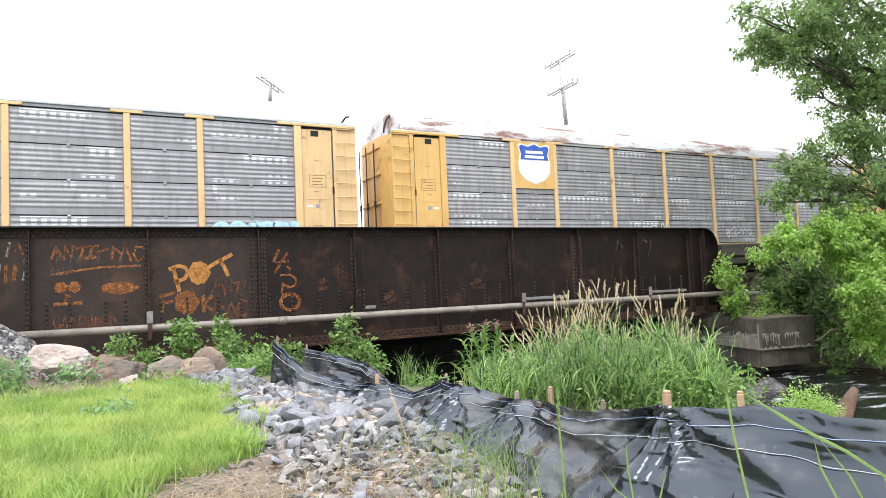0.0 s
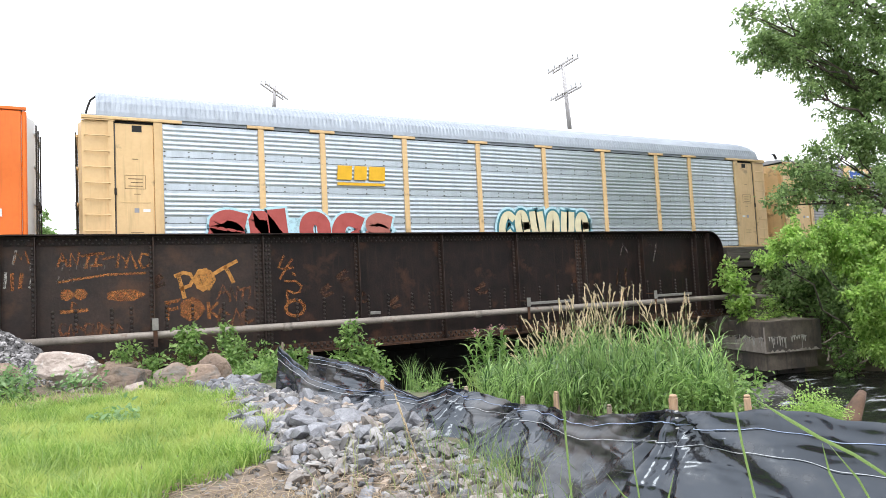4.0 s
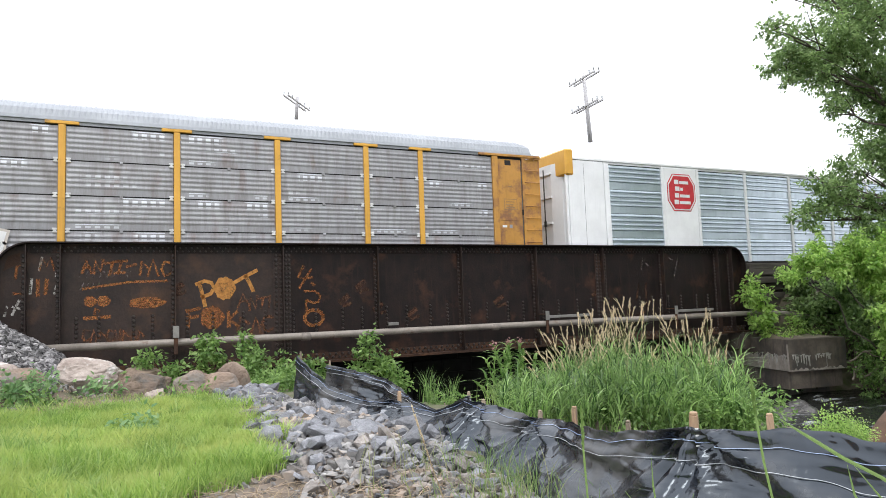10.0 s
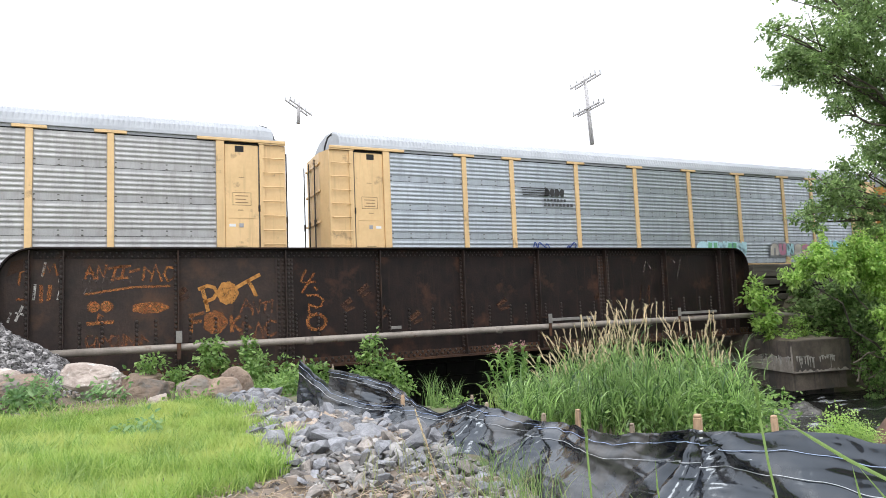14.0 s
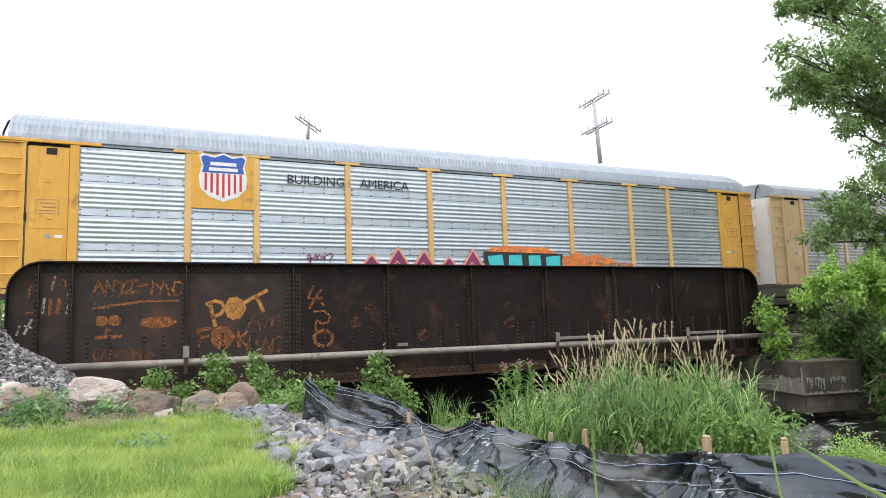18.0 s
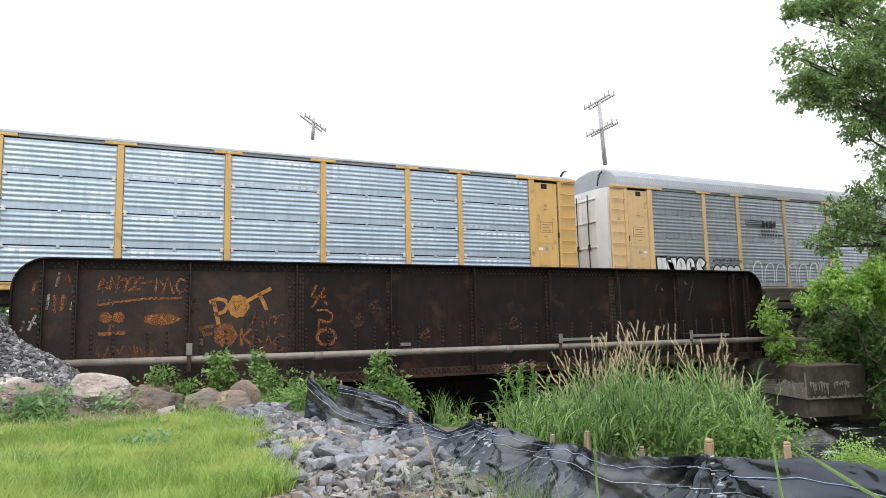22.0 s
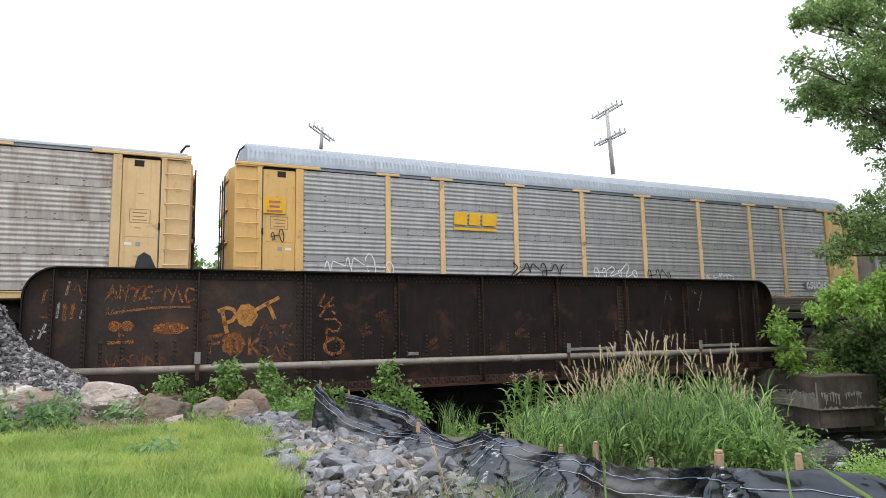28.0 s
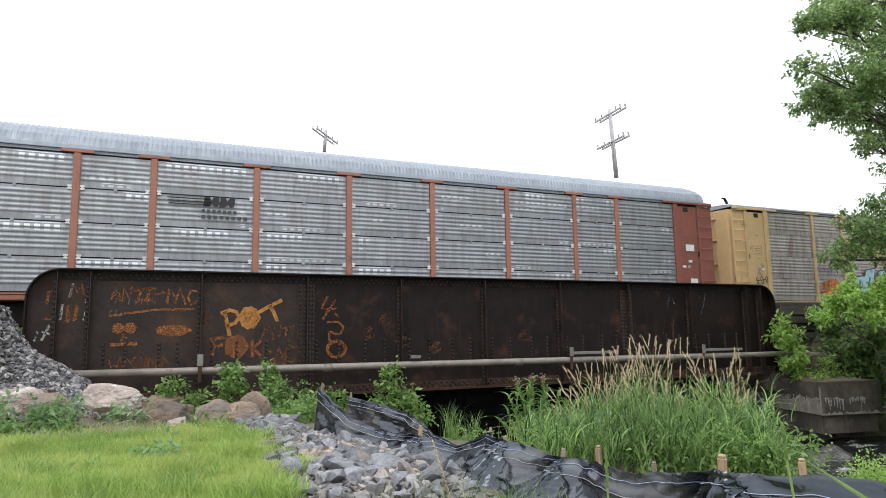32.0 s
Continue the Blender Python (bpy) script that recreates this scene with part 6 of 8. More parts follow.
def sheet(fence, run, pulls, seed, slack=1.0, spread=(0.2, 0.2), threads=True):
    """A length of sheeting, pinched in folds at the stakes, sagging between."""
    pts = [Vector(p) for p in run]
    acc = [0.0]
    for a, b in zip(pts[:-1], pts[1:]):
        acc.append(acc[-1] + (b - a).to_2d().length)
    total = acc[-1]
    pull_s = [min(range(600), key=lambda i: (np.interp(total * i / 599, acc, [p.x for p in pts]) - x) ** 2 + (np.interp(total * i / 599, acc, [p.y for p in pts]) - y) ** 2) * total / 599 for x, y in pulls]

    def place(s, h, out=0.0):
        x, y, zt = (float(np.interp(s, acc, [p[i] for p in pts])) for i in range(3))
        s2 = min(total, s + 0.05)
        dx, dy = float(np.interp(s2, acc, [p.x for p in pts])) - x, float(np.interp(s2, acc, [p.y for p in pts])) - y
        ln = math.hypot(dx, dy) or 1
        nx, ny = dy / ln, -dx / ln
        if nx > 0:
            nx, ny = -nx, -ny
        zb = float(height(x, y)) - 0.05
        w = 0.0
        nz = lambda a, b, k: noise.noise(Vector((a, b, seed + k)))
        for ps in pull_s:
            # folds that fan out from the stake's head
            d, drop = s - ps, (1 - h) * (zt - zb)
            r = math.hypot(d, drop)
            th = math.atan2(d, drop + 0.04)
            w += 0.16 * math.exp(-abs(d) / 0.16) * (1 - h) ** 0.7 * smooth01(r / 0.15)
            w += 0.17 * (0.5 - abs(math.sin(5.1 * th + 0.7 + 0.5 * nz(s, h, 3)))) * math.exp(-r / 0.9) * smooth01(r / 0.22)
            w += 0.05 * (0.5 - abs(math.sin(11.0 * th + 0.4 + 0.9 * nz(s * 2, h * 2, 6)))) * math.exp(-r / 0.6) * smooth01(r / 0.12)
        # slack, level folds and creases
        w += (spread[0] + (spread[1] - spread[0]) * s / total) * (1 - h) ** 1.4 + slack * 0.06 * nz(s * 1.1, h * 1.6, 0)
        w += 0.042 * min(1.0, 0.35 + slack * 0.6) * (0.5 - abs(math.sin(math.pi * (2.3 * h + 0.6 * nz(s * 0.7, h, 12) + 0.16 * s)))) * (0.7 + 0.7 * nz(s * 0.6, 0.3, 15))
        w += 0.016 * min(1.0, slack) * (0.5 - abs(math.sin(math.pi * (6.1 * h + 1.1 * nz(s * 0.8, h, 22) - 0.22 * s)))) * (0.6 + 0.9 * nz(s * 0.8, h, 25))
        w += 0.05 * (0.5 - abs(nz(s * 1.5 + 1.9 * h, h * 1.1 - s * 0.7, 9))) + 0.03 * (0.5 - abs(nz(s * 3.4 - 2.6 * h, h * 2.1 + s, 19)))
        z = zb + (zt - zb) * h + 0.015 * noise.noise(Vector((s * 5, h, seed + 2))) * h
        return (x + nx * (w + out), y + ny * (w + out), z)
    cuts = sorted({0.0, total, *[p for p in pull_s if 0.3 < p < total - 0.3]})
    for a, b in zip(cuts[:-1], cuts[1:]):
        ns, nh = max(8, int((b - a) / 0.028)), 34
        v = [place(a + (b - a) * i / ns, j / nh) for i in range(ns + 1) for j in range(nh + 1)]
        f = [(i * (nh + 1) + j, (i + 1) * (nh + 1) + j, (i + 1) * (nh + 1) + j + 1, i * (nh + 1) + j + 1) for i in range(ns) for j in range(nh)]
        ob = part("sheeting", Geo().add(v, f), M["sheeting"], fence, smooth=True)
        mod = ob.modifiers.new("thickness", "SOLIDIFY")
        mod.thickness = 0.003
        if threads:
            for h, mat, r in ((0.76, "thread", 0.0032 if a + seed < 16 else 0.0024), (0.9, "thread_blue", 0.0024)):
                part("thread", Geo().tube([place(a + (b - a) * i / ns, h + 0.015 * math.sin(3.1 * (a + (b - a) * i / ns) + 9 * h), 0.012) for i in range(ns + 1)], r, 4, caps=False), M[mat], ob)


def silt_fence():
    fence = thing("silt_fence", pose(0, 0, 0), "sagging black plastic silt fence on wooden stakes", "fence")
    sheet(fence, BACK_RUN[:2], [], 3, 0.15, (0.05, 0.05))
    sheet(fence, BACK_RUN[1:], [], 5, 1.3)
    sheet(fence, FRONT_RUN, [(3.38, 8.59)], 11, 0.35, (0.06, 0.55))
    sheet(fence, MAIN_RUN, [(3.71, 6.75), (3.61, 5.47), (3.16, 3.08)], 17, 1.15, (0.55, 0.5))
    for x, y, z, w, mat in ((2.61, 11.09, 0.88, 0.03, "stake_grey"), (3.4, 12.1, 0.62, 0.03, "stake_grey"), (3.33, 8.56, 0.42, 0.042, "stake"), (3.78, 7.36, 0.50, 0.034, "stake_grey"), (3.63, 6.72, 0.49, 0.04, "stake_grey"),
                            (3.51, 5.42, 0.54, 0.04, "stake_grey"), (3.64, 5.05, 0.61, 0.042, "stake"), (3.95, 4.66, 0.5, 0.04, "stake_grey"), (3.06, 3.05, 0.875, 0.05, "stake"), (3.93, 3.18, 0.755, 0.045, "stake")):
        zb = float(height(x, y)) - 0.15
        g = Geo().box(-w / 2, w / 2, -w / 2, w / 2, zb, z - 0.02, 0.004)
        g.box(-w / 2 * 0.9, w / 2 * 0.9, -w / 2 * 0.9, w / 2 * 0.9, z - 0.021, z, 0.006)
        part("stake", g, M[mat], fence, m=pose(x + 0.075 + 0.09 * x / math.hypot(x, y), y + 0.02 + 0.09 * y / math.hypot(x, y), 0, (x * 37 % 5 - 2.5) * 0.8, (y * 53 % 5 - 2.5) * 0.9, x * 90 % 40))
    for dz in (0.06, 0.1, 0.16):
        part("staple", Geo().box(3.068, 3.09, 2.985, 2.993, 0.86 - dz, 0.867 - dz), M["clip"], fence)


silt_fence()


# ---- poles ----
def pole_top(x, y, z, up, down, lean, arms, turn, label):
    """The sawn-off head of a pole, left hanging in the line wires. z is the height of its upper crossarms."""
    p = thing("cut_pole_top", pose(x, y, z, 0, lean, 0), label, "pole top", "utility poles")
    part("pole", Geo().tube([(0, 0, -down), (0, 0, (up - down) / 2), (0, 0, up)], 0.135, 12, 0.11), M["pole"], p, smooth=True)
    for dz, half in arms:
        for side in (-1, 1):
            m = Matrix.Translation((0, 0, dz)) @ Matrix.Rotation(radians(turn), 4, "Z") @ Matrix.Translation((0, 0.17 * side, 0))
            arm = part("crossarm", Geo().box(-half, half, -0.045, 0.045, -0.05, 0.05, 0.01), M["pole"], p, m=m)
            for u in (-0.94, -0.6, 0.45, 0.94):
                part("insulator", Geo().tube([(u * half, 0, 0.06), (u * half, 0, 0.16), (u * half, 0, 0.24)], 0.025, 8, 0.05), M["glass_green"], arm, smooth=True)
            part("bolt", Geo().tube([(0, 0.17 * -side, 0.0), (0, 0.09 * side, 0.0)], 0.02, 6), M["bolt"], arm)
    return p


pole_top(24.9, 31.2, 14.72, 0.36, 3.85, -3.4, ((0, 1.45), (-1.7, 1.48)), 84, "sawn-off grey pole head with two pairs of crossarms hanging in wires")
pole_top(11.0, 45.4, 15.98, 0.45, 1.15, 3.4, ((0, 1.75),), 51, "short sawn-off grey pole head with a double crossarm")
wires = thing("line_wires", pose(0, 0, 0), "thin slack wires that carry the cut pole heads", "wires")
for u in (-0.94, -0.6, 0.45, 0.94):
    a, b = Vector((11.0 + 1.1 * u, 45.4 + 1.36 * u, 16.22)), Vector((24.9 + 0.15 * u, 31.2 + 1.44 * u, 14.96))
    c, d = a + (a - b) * 9 + Vector((0, 0, -2.0)), b + (b - a) * 9 + Vector((0, 0, 8.0))
    part("wire", Geo().tube([c, c.lerp(a, 0.5) - Vector((0, 0, 0.7)), a, a.lerp(b, 0.5) - Vector((0, 0, 0.15)), b, b.lerp(d, 0.5) - Vector((0, 0, 0.6)), d], 0.004, 4, caps=False), M["wire"], wires)


# ---- plants ----
def ribbons(rng, base, lean, length, width, bend, segs=3, droop=0.35):
    """Grass blades: arrays of vertices and faces. lean is the direction in which each one arches."""
    n = len(base)
    a = rng.uniform(0, 2 * np.pi, n)
    side = np.stack([np.cos(a), np.sin(a), np.zeros(n)], 1)
    v = np.empty((n, 2 * segs + 1, 3))
    for k in range(segs):
        u = k / segs
        c = base + lean * (length * bend * 0.8 * u ** 2)[:, None] + np.array([0, 0, 1.0]) * (length * (u - droop * bend * u ** 2.4))[:, None]
        w = (width * (1 - 0.55 * u))[:, None] * side
        v[:, 2 * k], v[:, 2 * k + 1] = c - w, c + w
    v[:, 2 * segs] = base + lean * (length * bend * 0.8)[:, None] + np.array([0, 0, 1.0]) * (length * (1 - droop * bend))[:, None]
    m = 2 * segs + 1
    f = []
    for i in range(n):
        o = i * m
        for k in range(segs - 1):
            f.append((o + 2 * k, o + 2 * k + 1, o + 2 * k + 3, o + 2 * k + 2))
        f.append((o + 2 * segs - 2, o + 2 * segs - 1, o + 2 * segs))
    return v.reshape(-1, 3), f


def stuff(name, v, f, material, label, category, parent=None, kind="stuff"):
    me = bpy.data.meshes.new(name)
    me.from_pydata(np.asarray(v).tolist(), [], f)
    ob = put(name, me, material, parent)
    return ob if parent else tagged(ob, label, category, kind=kind)


def leaves(rng, p, size, out, droop=0.35):
    """Small folded leaves at the points p, which hang outwards from the middle they belong to."""
    n = len(p)
    d = out + rng.normal(0, 0.75, (n, 3))
    d[:, 2] -= droop
    d /= np.linalg.norm(d, axis=1)[:, None]
    up = rng.normal(0, 0.45, (n, 3)) + np.array([0, 0, 1.0])
    s = np.cross(d, up)
    s /= np.linalg.norm(s, axis=1)[:, None] + 1e-9
    nn = np.cross(s, d)
    k = (size * rng.uniform(0.6, 1.25, n))[:, None]
    v = np.stack([p, p + d * 0.35 * k + s * 0.3 * k + nn * 0.06 * k, p + d * 0.75 * k + s * 0.2 * k, p + d * k - nn * 0.1 * k, p + d * 0.75 * k - s * 0.2 * k, p + d * 0.35 * k - s * 0.3 * k + nn * 0.06 * k], 1).reshape(-1, 3)
    f = []
    for i in range(n):
        o = 6 * i
        f += [(o, o + 1, o + 2, o + 3), (o, o + 3, o + 4, o + 5)]
    return v, f


def lobe_points(rng, lobes, per, twig=9, shell=0.55):
    """Leaf points in small sprays that fill the lobes of a crown, with gaps."""
    pts, outs = [], []
    vol = np.array([r ** 1.8 for *_, r in lobes])
    for (x, y, z, r), share in zip(lobes, vol / vol.sum()):
        n = max(2, int(per * share / twig))
        d = rng.normal(0, 1, (n, 3))
        d /= np.linalg.norm(d, axis=1)[:, None]
        c = np.array([x, y, z]) + d * (r * (shell + (1 - shell) * rng.uniform(0, 1.12, n)) * rng.uniform(0.75, 1.05, n))[:, None]
        for q, o in zip(c, d):
            t = o + rng.normal(0, 0.5, 3)
            t[2] -= 0.15
            t /= np.linalg.norm(t)
            u = rng.uniform(-0.5, 0.8, twig)
            pts.append(q + t * (u * 0.3 * max(r, 0.6) ** 0.5)[:, None] + rng.normal(0, 0.05, (twig, 3)))
            outs.append(np.repeat((o * 0.6 + t * 0.6)[None], twig, 0))
    return np.concatenate(pts), np.concatenate(outs)


def clumps(rng, lobes, n=7, k=0.42):
    """Each lobe of a crown as several leaf clumps with gaps between."""
    out = []
    for x, y, z, r in lobes:
        d = rng.normal(0, 1, (n, 3))
        d /= np.linalg.norm(d, axis=1)[:, None]
        for a, b, c in d * (r * rng.uniform(0.5, 0.95, n))[:, None]:
            out.append((x + a, y + b, z + c * 0.9, r * k * rng.uniform(0.7, 1.25)))
        out.append((x, y, z, r * 0.5))
    return out


def limb(g, a, b, r, r2, sag, rnd, n=7):
    a, b = Vector(a), Vector(b)
    pts = [a.lerp(b, i / n) + Vector((rnd.uniform(-1, 1), rnd.uniform(-1, 1), rnd.uniform(-1, 1))) * (b - a).length * 0.035 * (0 < i < n) + Vector((0, 0, sag * math.sin(math.pi * i / n))) for i in range(n + 1)]
    g.tube(pts, r, 8, r2)
    return pts


TREE = [(22.4, 14.8, 10.1, 1.73), (20.9, 15.1, 9.5, 0.90), (23.8, 14.1, 10.7, 2.24), (25.0, 13.6, 8.8, 2.24), (24.4, 15.0, 8.9, 1.06), (24.4, 14.1, 6.6, 1.4), (22.9, 14.3, 5.6, 0.8), (21.9, 14.5, 4.7, 0.85), (21.0, 14.8, 4.2, 0.63),
        (23.5, 14.2, 4.4, 1.25), (25.1, 13.7, 5.1, 1.84), (24.1, 13.8, 3.2, 1.00), (28.0, 13.2, 7.3, 3.83), (27.1, 13.3, 13.2, 3.61), (23.8, 14.4, 13.8, 2.71), (27.7, 13.6, 2.6, 2.55), (19.6, 14.5, 10.3, 0.55), (21.4, 14.4, 9.1, 0.75), (22.2, 14.3, 7.9, 0.5), (21.1, 14.3, 5.2, 0.55), (21.3, 14.2, 4.4, 0.5), (20.7, 14.6, 12.2, 0.6), (20.0, 14.6, 12.0, 0.32), (21.5, 14.6, 12.5, 0.7), (22.4, 14.5, 12.5, 0.8)]
BUSH = [(20.1, 14.9, 2.1, 0.46), (20.9, 14.4, 2.5, 0.80), (22.4, 14.2, 2.6, 1.08), (23.8, 13.4, 2.7, 1.17), (22.9, 13.6, 2.0, 1.0), (24.4, 12.9, 1.2, 1.0), (25.2, 12.8, 1.6, 2.15), (25.0, 12.6, -0.3, 1.05), (25.6, 12.4, -1.2, 0.8), (22.2, 13.0, 1.0, 0.75), (22.9, 13.0, -0.1, 0.75), (22.0, 13.2, 0.2, 0.4), (23.6, 13.0, -1.0, 0.7), (24.6, 13.0, -1.3, 0.8), (22.9, 13.3, -1.0, 0.45)]


def big_tree():
    rng, rnd = np.random.default_rng(5), random.Random(5)
    t = thing("tree", pose(0, 0, 0), "leafy green box elder tree beside the abutment", "tree")
    foot, fork = (27.6, 13.4, float(height(27.6, 13.4)) - 0.3), (27.0, 13.5, 5.0)
    g = Geo()
    limb(g, foot, fork, 0.36, 0.26, 0, rnd)
    limb(g, fork, (26.6, 13.4, 12.5), 0.25, 0.06, 0, rnd)
    part("trunk", g, M["bark"], t, smooth=True)
    for x, y, z, r in TREE:
        g = Geo()
        start = (26.9, 13.5, min(max(3.2, z - 2.2), 11))
        pts = limb(g, start, (x, y, z), 0.065, 0.018, 0.25, rnd)
        for _ in range(7):
            o = Vector((rnd.gauss(0, 1), rnd.gauss(0, 1), rnd.gauss(0, 0.8))).normalized() * r * 0.9
            limb(g, pts[rnd.choice((4, 5, 6, 7))], Vector((x, y, z)) + o, 0.028, 0.008, 0.05, rnd, 4)
        part("limb", g, M["bark"], t)
    p, o = lobe_points(rng, clumps(rng, TREE, 13, 0.29), 105000, 12, 0.45)
    v, f = leaves(rng, p, 0.13, o, 0.6)
    stuff("crown", v, f, M["leaf_tree"], "", "", t)
    b = thing("shrub", pose(0, 0, 0), "bright green leafy shrub leaning over the stream", "shrub")
    for x, y, z, r in BUSH:
        g = Geo()
        limb(g, (25.3, 13.6, float(height(25.3, 13.6)) - 0.2), (x, y, z), 0.05, 0.012, 0.3, rnd)
        part("stem", g, M["bark"], b)
    p, o = lobe_points(rng, clumps(rng, BUSH, 10, 0.34), 46000, 12, 0.35)
    v, f = leaves(rng, p, 0.13, o, 0.8)
    stuff("foliage", v, f, M["leaf_bush"], "", "", b)


big_tree()


BRUSH = [(24.6, 17.6, 0.6, 0.9), (25.6, 17.2, 1.2, 1.0), (26.8, 17.0, 1.4, 1.2), (25.4, 16.0, 0.2, 1.0), (28.2, 17.0, 1.5, 1.4), (26.5, 15.4, 0.6, 1.1), (24.9, 18.2, 1.9, 0.6)]


def small_plant(name, lobes, count, size, label, material, seed, root=None, category="weed"):
    rng, rnd = np.random.default_rng(seed), random.Random(seed)
    w = thing(name, pose(0, 0, 0), label, category)
    for x, y, z, r in lobes:
        bx, by = (root or (x, y))[:2]
        zb = float(height(bx, by)) - 0.03 if not root or len(root) < 3 else root[2]
        part("stem", Geo().tube([(bx, by, zb), ((bx + x) / 2 + rnd.uniform(-0.05, 0.05), (by + y) / 2, (zb + z) / 2), (x, y, z + 0.4 * r)], 0.012, 5, 0.004), M["leaf_weed"], w)
    p, o = lobe_points(rng, lobes, count, 6, 0.3)
    p[:, 2] = np.maximum(p[:, 2], height(p[:, 0], p[:, 1]) + 0.02) if not root or len(root) < 3 else p[:, 2]
    v, f = leaves(rng, p, size, o, 0.2)
    stuff("foliage", v, f, M[material], "", "", w)


small_plant("brush", BRUSH, 9000, 0.18, "tangled dark green brush behind the abutment", "leaf_tree", 63, (25.8, 16.8), "brush")
for k, (lobes, n, size, mat) in enumerate((
        ([(1.89, 17.3, 0.93, 0.24), (1.85, 17.2, 0.59, 0.29), (2.16, 17.1, 0.37, 0.21), (1.71, 17.1, 0.27, 0.18)], 620, 0.13, "leaf_weed"),
        ([(2.7, 17.0, 0.96, 0.13), (2.75, 17.0, 0.61, 0.19), (2.82, 16.8, 0.27, 0.2)], 380, 0.13, "leaf_weed"),
        ([(2.61, 15.8, 0.23, 0.3), (2.87, 15.5, 0.0, 0.32), (2.84, 16.0, 0.45, 0.22)], 900, 0.11, "leaf_weed"),
        ([(3.39, 15.8, 0.23, 0.27), (3.14, 15.3, 0.0, 0.32), (3.3, 14.6, 0.0, 0.3)], 900, 0.11, "leaf_weed"),
        ([(3.66, 14.6, 0.3, 0.22), (3.85, 14.4, 0.15, 0.2), (3.5, 14.4, 0.05, 0.25)], 520, 0.12, "leaf_weed"),
        ([(4.88, 14.7, 0.12, 0.32), (5.43, 14.7, 0.21, 0.27), (5.1, 14.7, 0.62, 0.22), (5.18, 14.7, 0.86, 0.11), (5.66, 14.6, -0.13, 0.24), (5.87, 14.6, -0.28, 0.19), (4.7, 14.6, -0.17, 0.26)], 1700, 0.115, "leaf_weed"),
        ([(0.44, 16.8, 0.52, 0.2), (0.28, 16.8, 0.31, 0.16), (0.64, 16.8, 0.57, 0.15)], 300, 0.11, "leaf_weed"), ([(1.0, 16.4, 0.23, 0.2), (1.13, 16.4, 0.37, 0.11)], 220, 0.11, "leaf_weed"),
        ([(-1.93, 15.0, 0.3, 0.24), (-1.6, 15.2, 0.4, 0.2), (-1.28, 15.0, 0.3, 0.2), (-1.81, 14.8, 0.15, 0.22), (-1.45, 14.8, 0.1, 0.22)], 520, 0.11, "leaf_dock"),
        ([(-0.4, 14.6, 0.26, 0.16), (-0.2, 14.4, 0.17, 0.16), (-0.54, 14.4, 0.2, 0.13)], 130, 0.12, "leaf_dock"),
        ([(0.1, 10.2, 0.12, 0.15), (0.36, 10.0, 0.1, 0.17), (0.22, 9.7, 0.05, 0.14)], 170, 0.1, "leaf_dock"),
        ([(-2.4, 14.2, 0.3, 0.4), (-3.0, 14.4, 0.35, 0.4)], 520, 0.13, "leaf_dock"), ([(0.9, 13.2, 0.1, 0.2), (1.3, 12.9, 0.1, 0.18)], 240, 0.09, "leaf_weed"),
        ([(4.75, 10.3, -0.05, 0.14), (4.95, 10.2, -0.05, 0.13), (5.2, 10.1, -0.08, 0.14)], 300, 0.06, "leaf_weed"), ([(2.5, 14.2, 0.0, 0.24), (2.85, 14.3, 0.0, 0.26), (3.15, 13.8, -0.02, 0.24), (2.75, 13.6, -0.02, 0.2), (3.0, 14.8, 0.05, 0.26)], 900, 0.09, "leaf_weed"))):
    low = "blue-green weed in the lawn" if 9 < lobes[0][1] < 10.3 and lobes[0][0] < 1 else "broad-leaved blue-green weed before the boulders" if mat == "leaf_dock" else "leafy green weed at the girder's foot"
    small_plant("weed", lobes, n, size, low, mat, 40 + k)
for k in range(11):
    rk = random.Random(500 + k)
    x, y = -4.4 + 0.32 * k + rk.uniform(-0.2, 0.2), rk.uniform(13.0, 14.3)
    small_plant("weed", [(x, y, 0.05, rk.uniform(0.14, 0.24)), (x + rk.uniform(-0.25, 0.25), y + 0.1, 0.03, 0.16)], rk.randrange(90, 200), 0.1, "low green weed on bare soil before the boulders", "leaf_weed", 520 + k)
small_plant("sapling", [(21.81, 17.9, 1.93, 0.3), (22.21, 17.9, 1.38, 0.42), (21.45, 17.9, 1.51, 0.3), (22.16, 17.8, 0.73, 0.45), (22.28, 17.7, 0.22, 0.34), (21.7, 17.8, 0.5, 0.25)], 1000, 0.19, "young yellow-green sapling on the abutment's cap", "leaf_bush", 60, (22.2, 17.9, -0.2), "sapling")
small_plant("weed", [(23.24, 17.3, 0.5, 0.28), (23.37, 17.2, 0.1, 0.3), (22.5, 16.9, -0.02, 0.2), (23.7, 16.8, -0.06, 0.16), (22.0, 16.9, -0.06, 0.13)], 800, 0.09, "pale green weeds on the abutment's cap", "leaf_bush", 61, (23.2, 17.2, -0.2))
small_plant("weed", [(24.04, 15.3, -1.41, 0.45), (24.79, 15.5, -0.85, 0.6), (23.96, 15.0, -1.96, 0.4), (24.4, 14.8, -1.39, 0.5), (25.3, 15.3, -0.4, 0.5)], 1500, 0.14, "leafy green weeds beside the abutment", "leaf_weed", 67, (24.6, 15.2))
small_plant("weed", [(9.7, 6.9, -0.56, 0.18), (10.0, 6.9, -0.5, 0.2), (10.37, 6.9, -0.6, 0.19), (10.7, 6.9, -0.74, 0.17), (9.45, 6.6, -0.64, 0.16), (9.8, 6.6, -0.66, 0.2), (10.2, 6.7, -0.74, 0.18)], 3600, 0.042, "low bushy yellow-green weeds on the stream bank", "leaf_bush", 68)
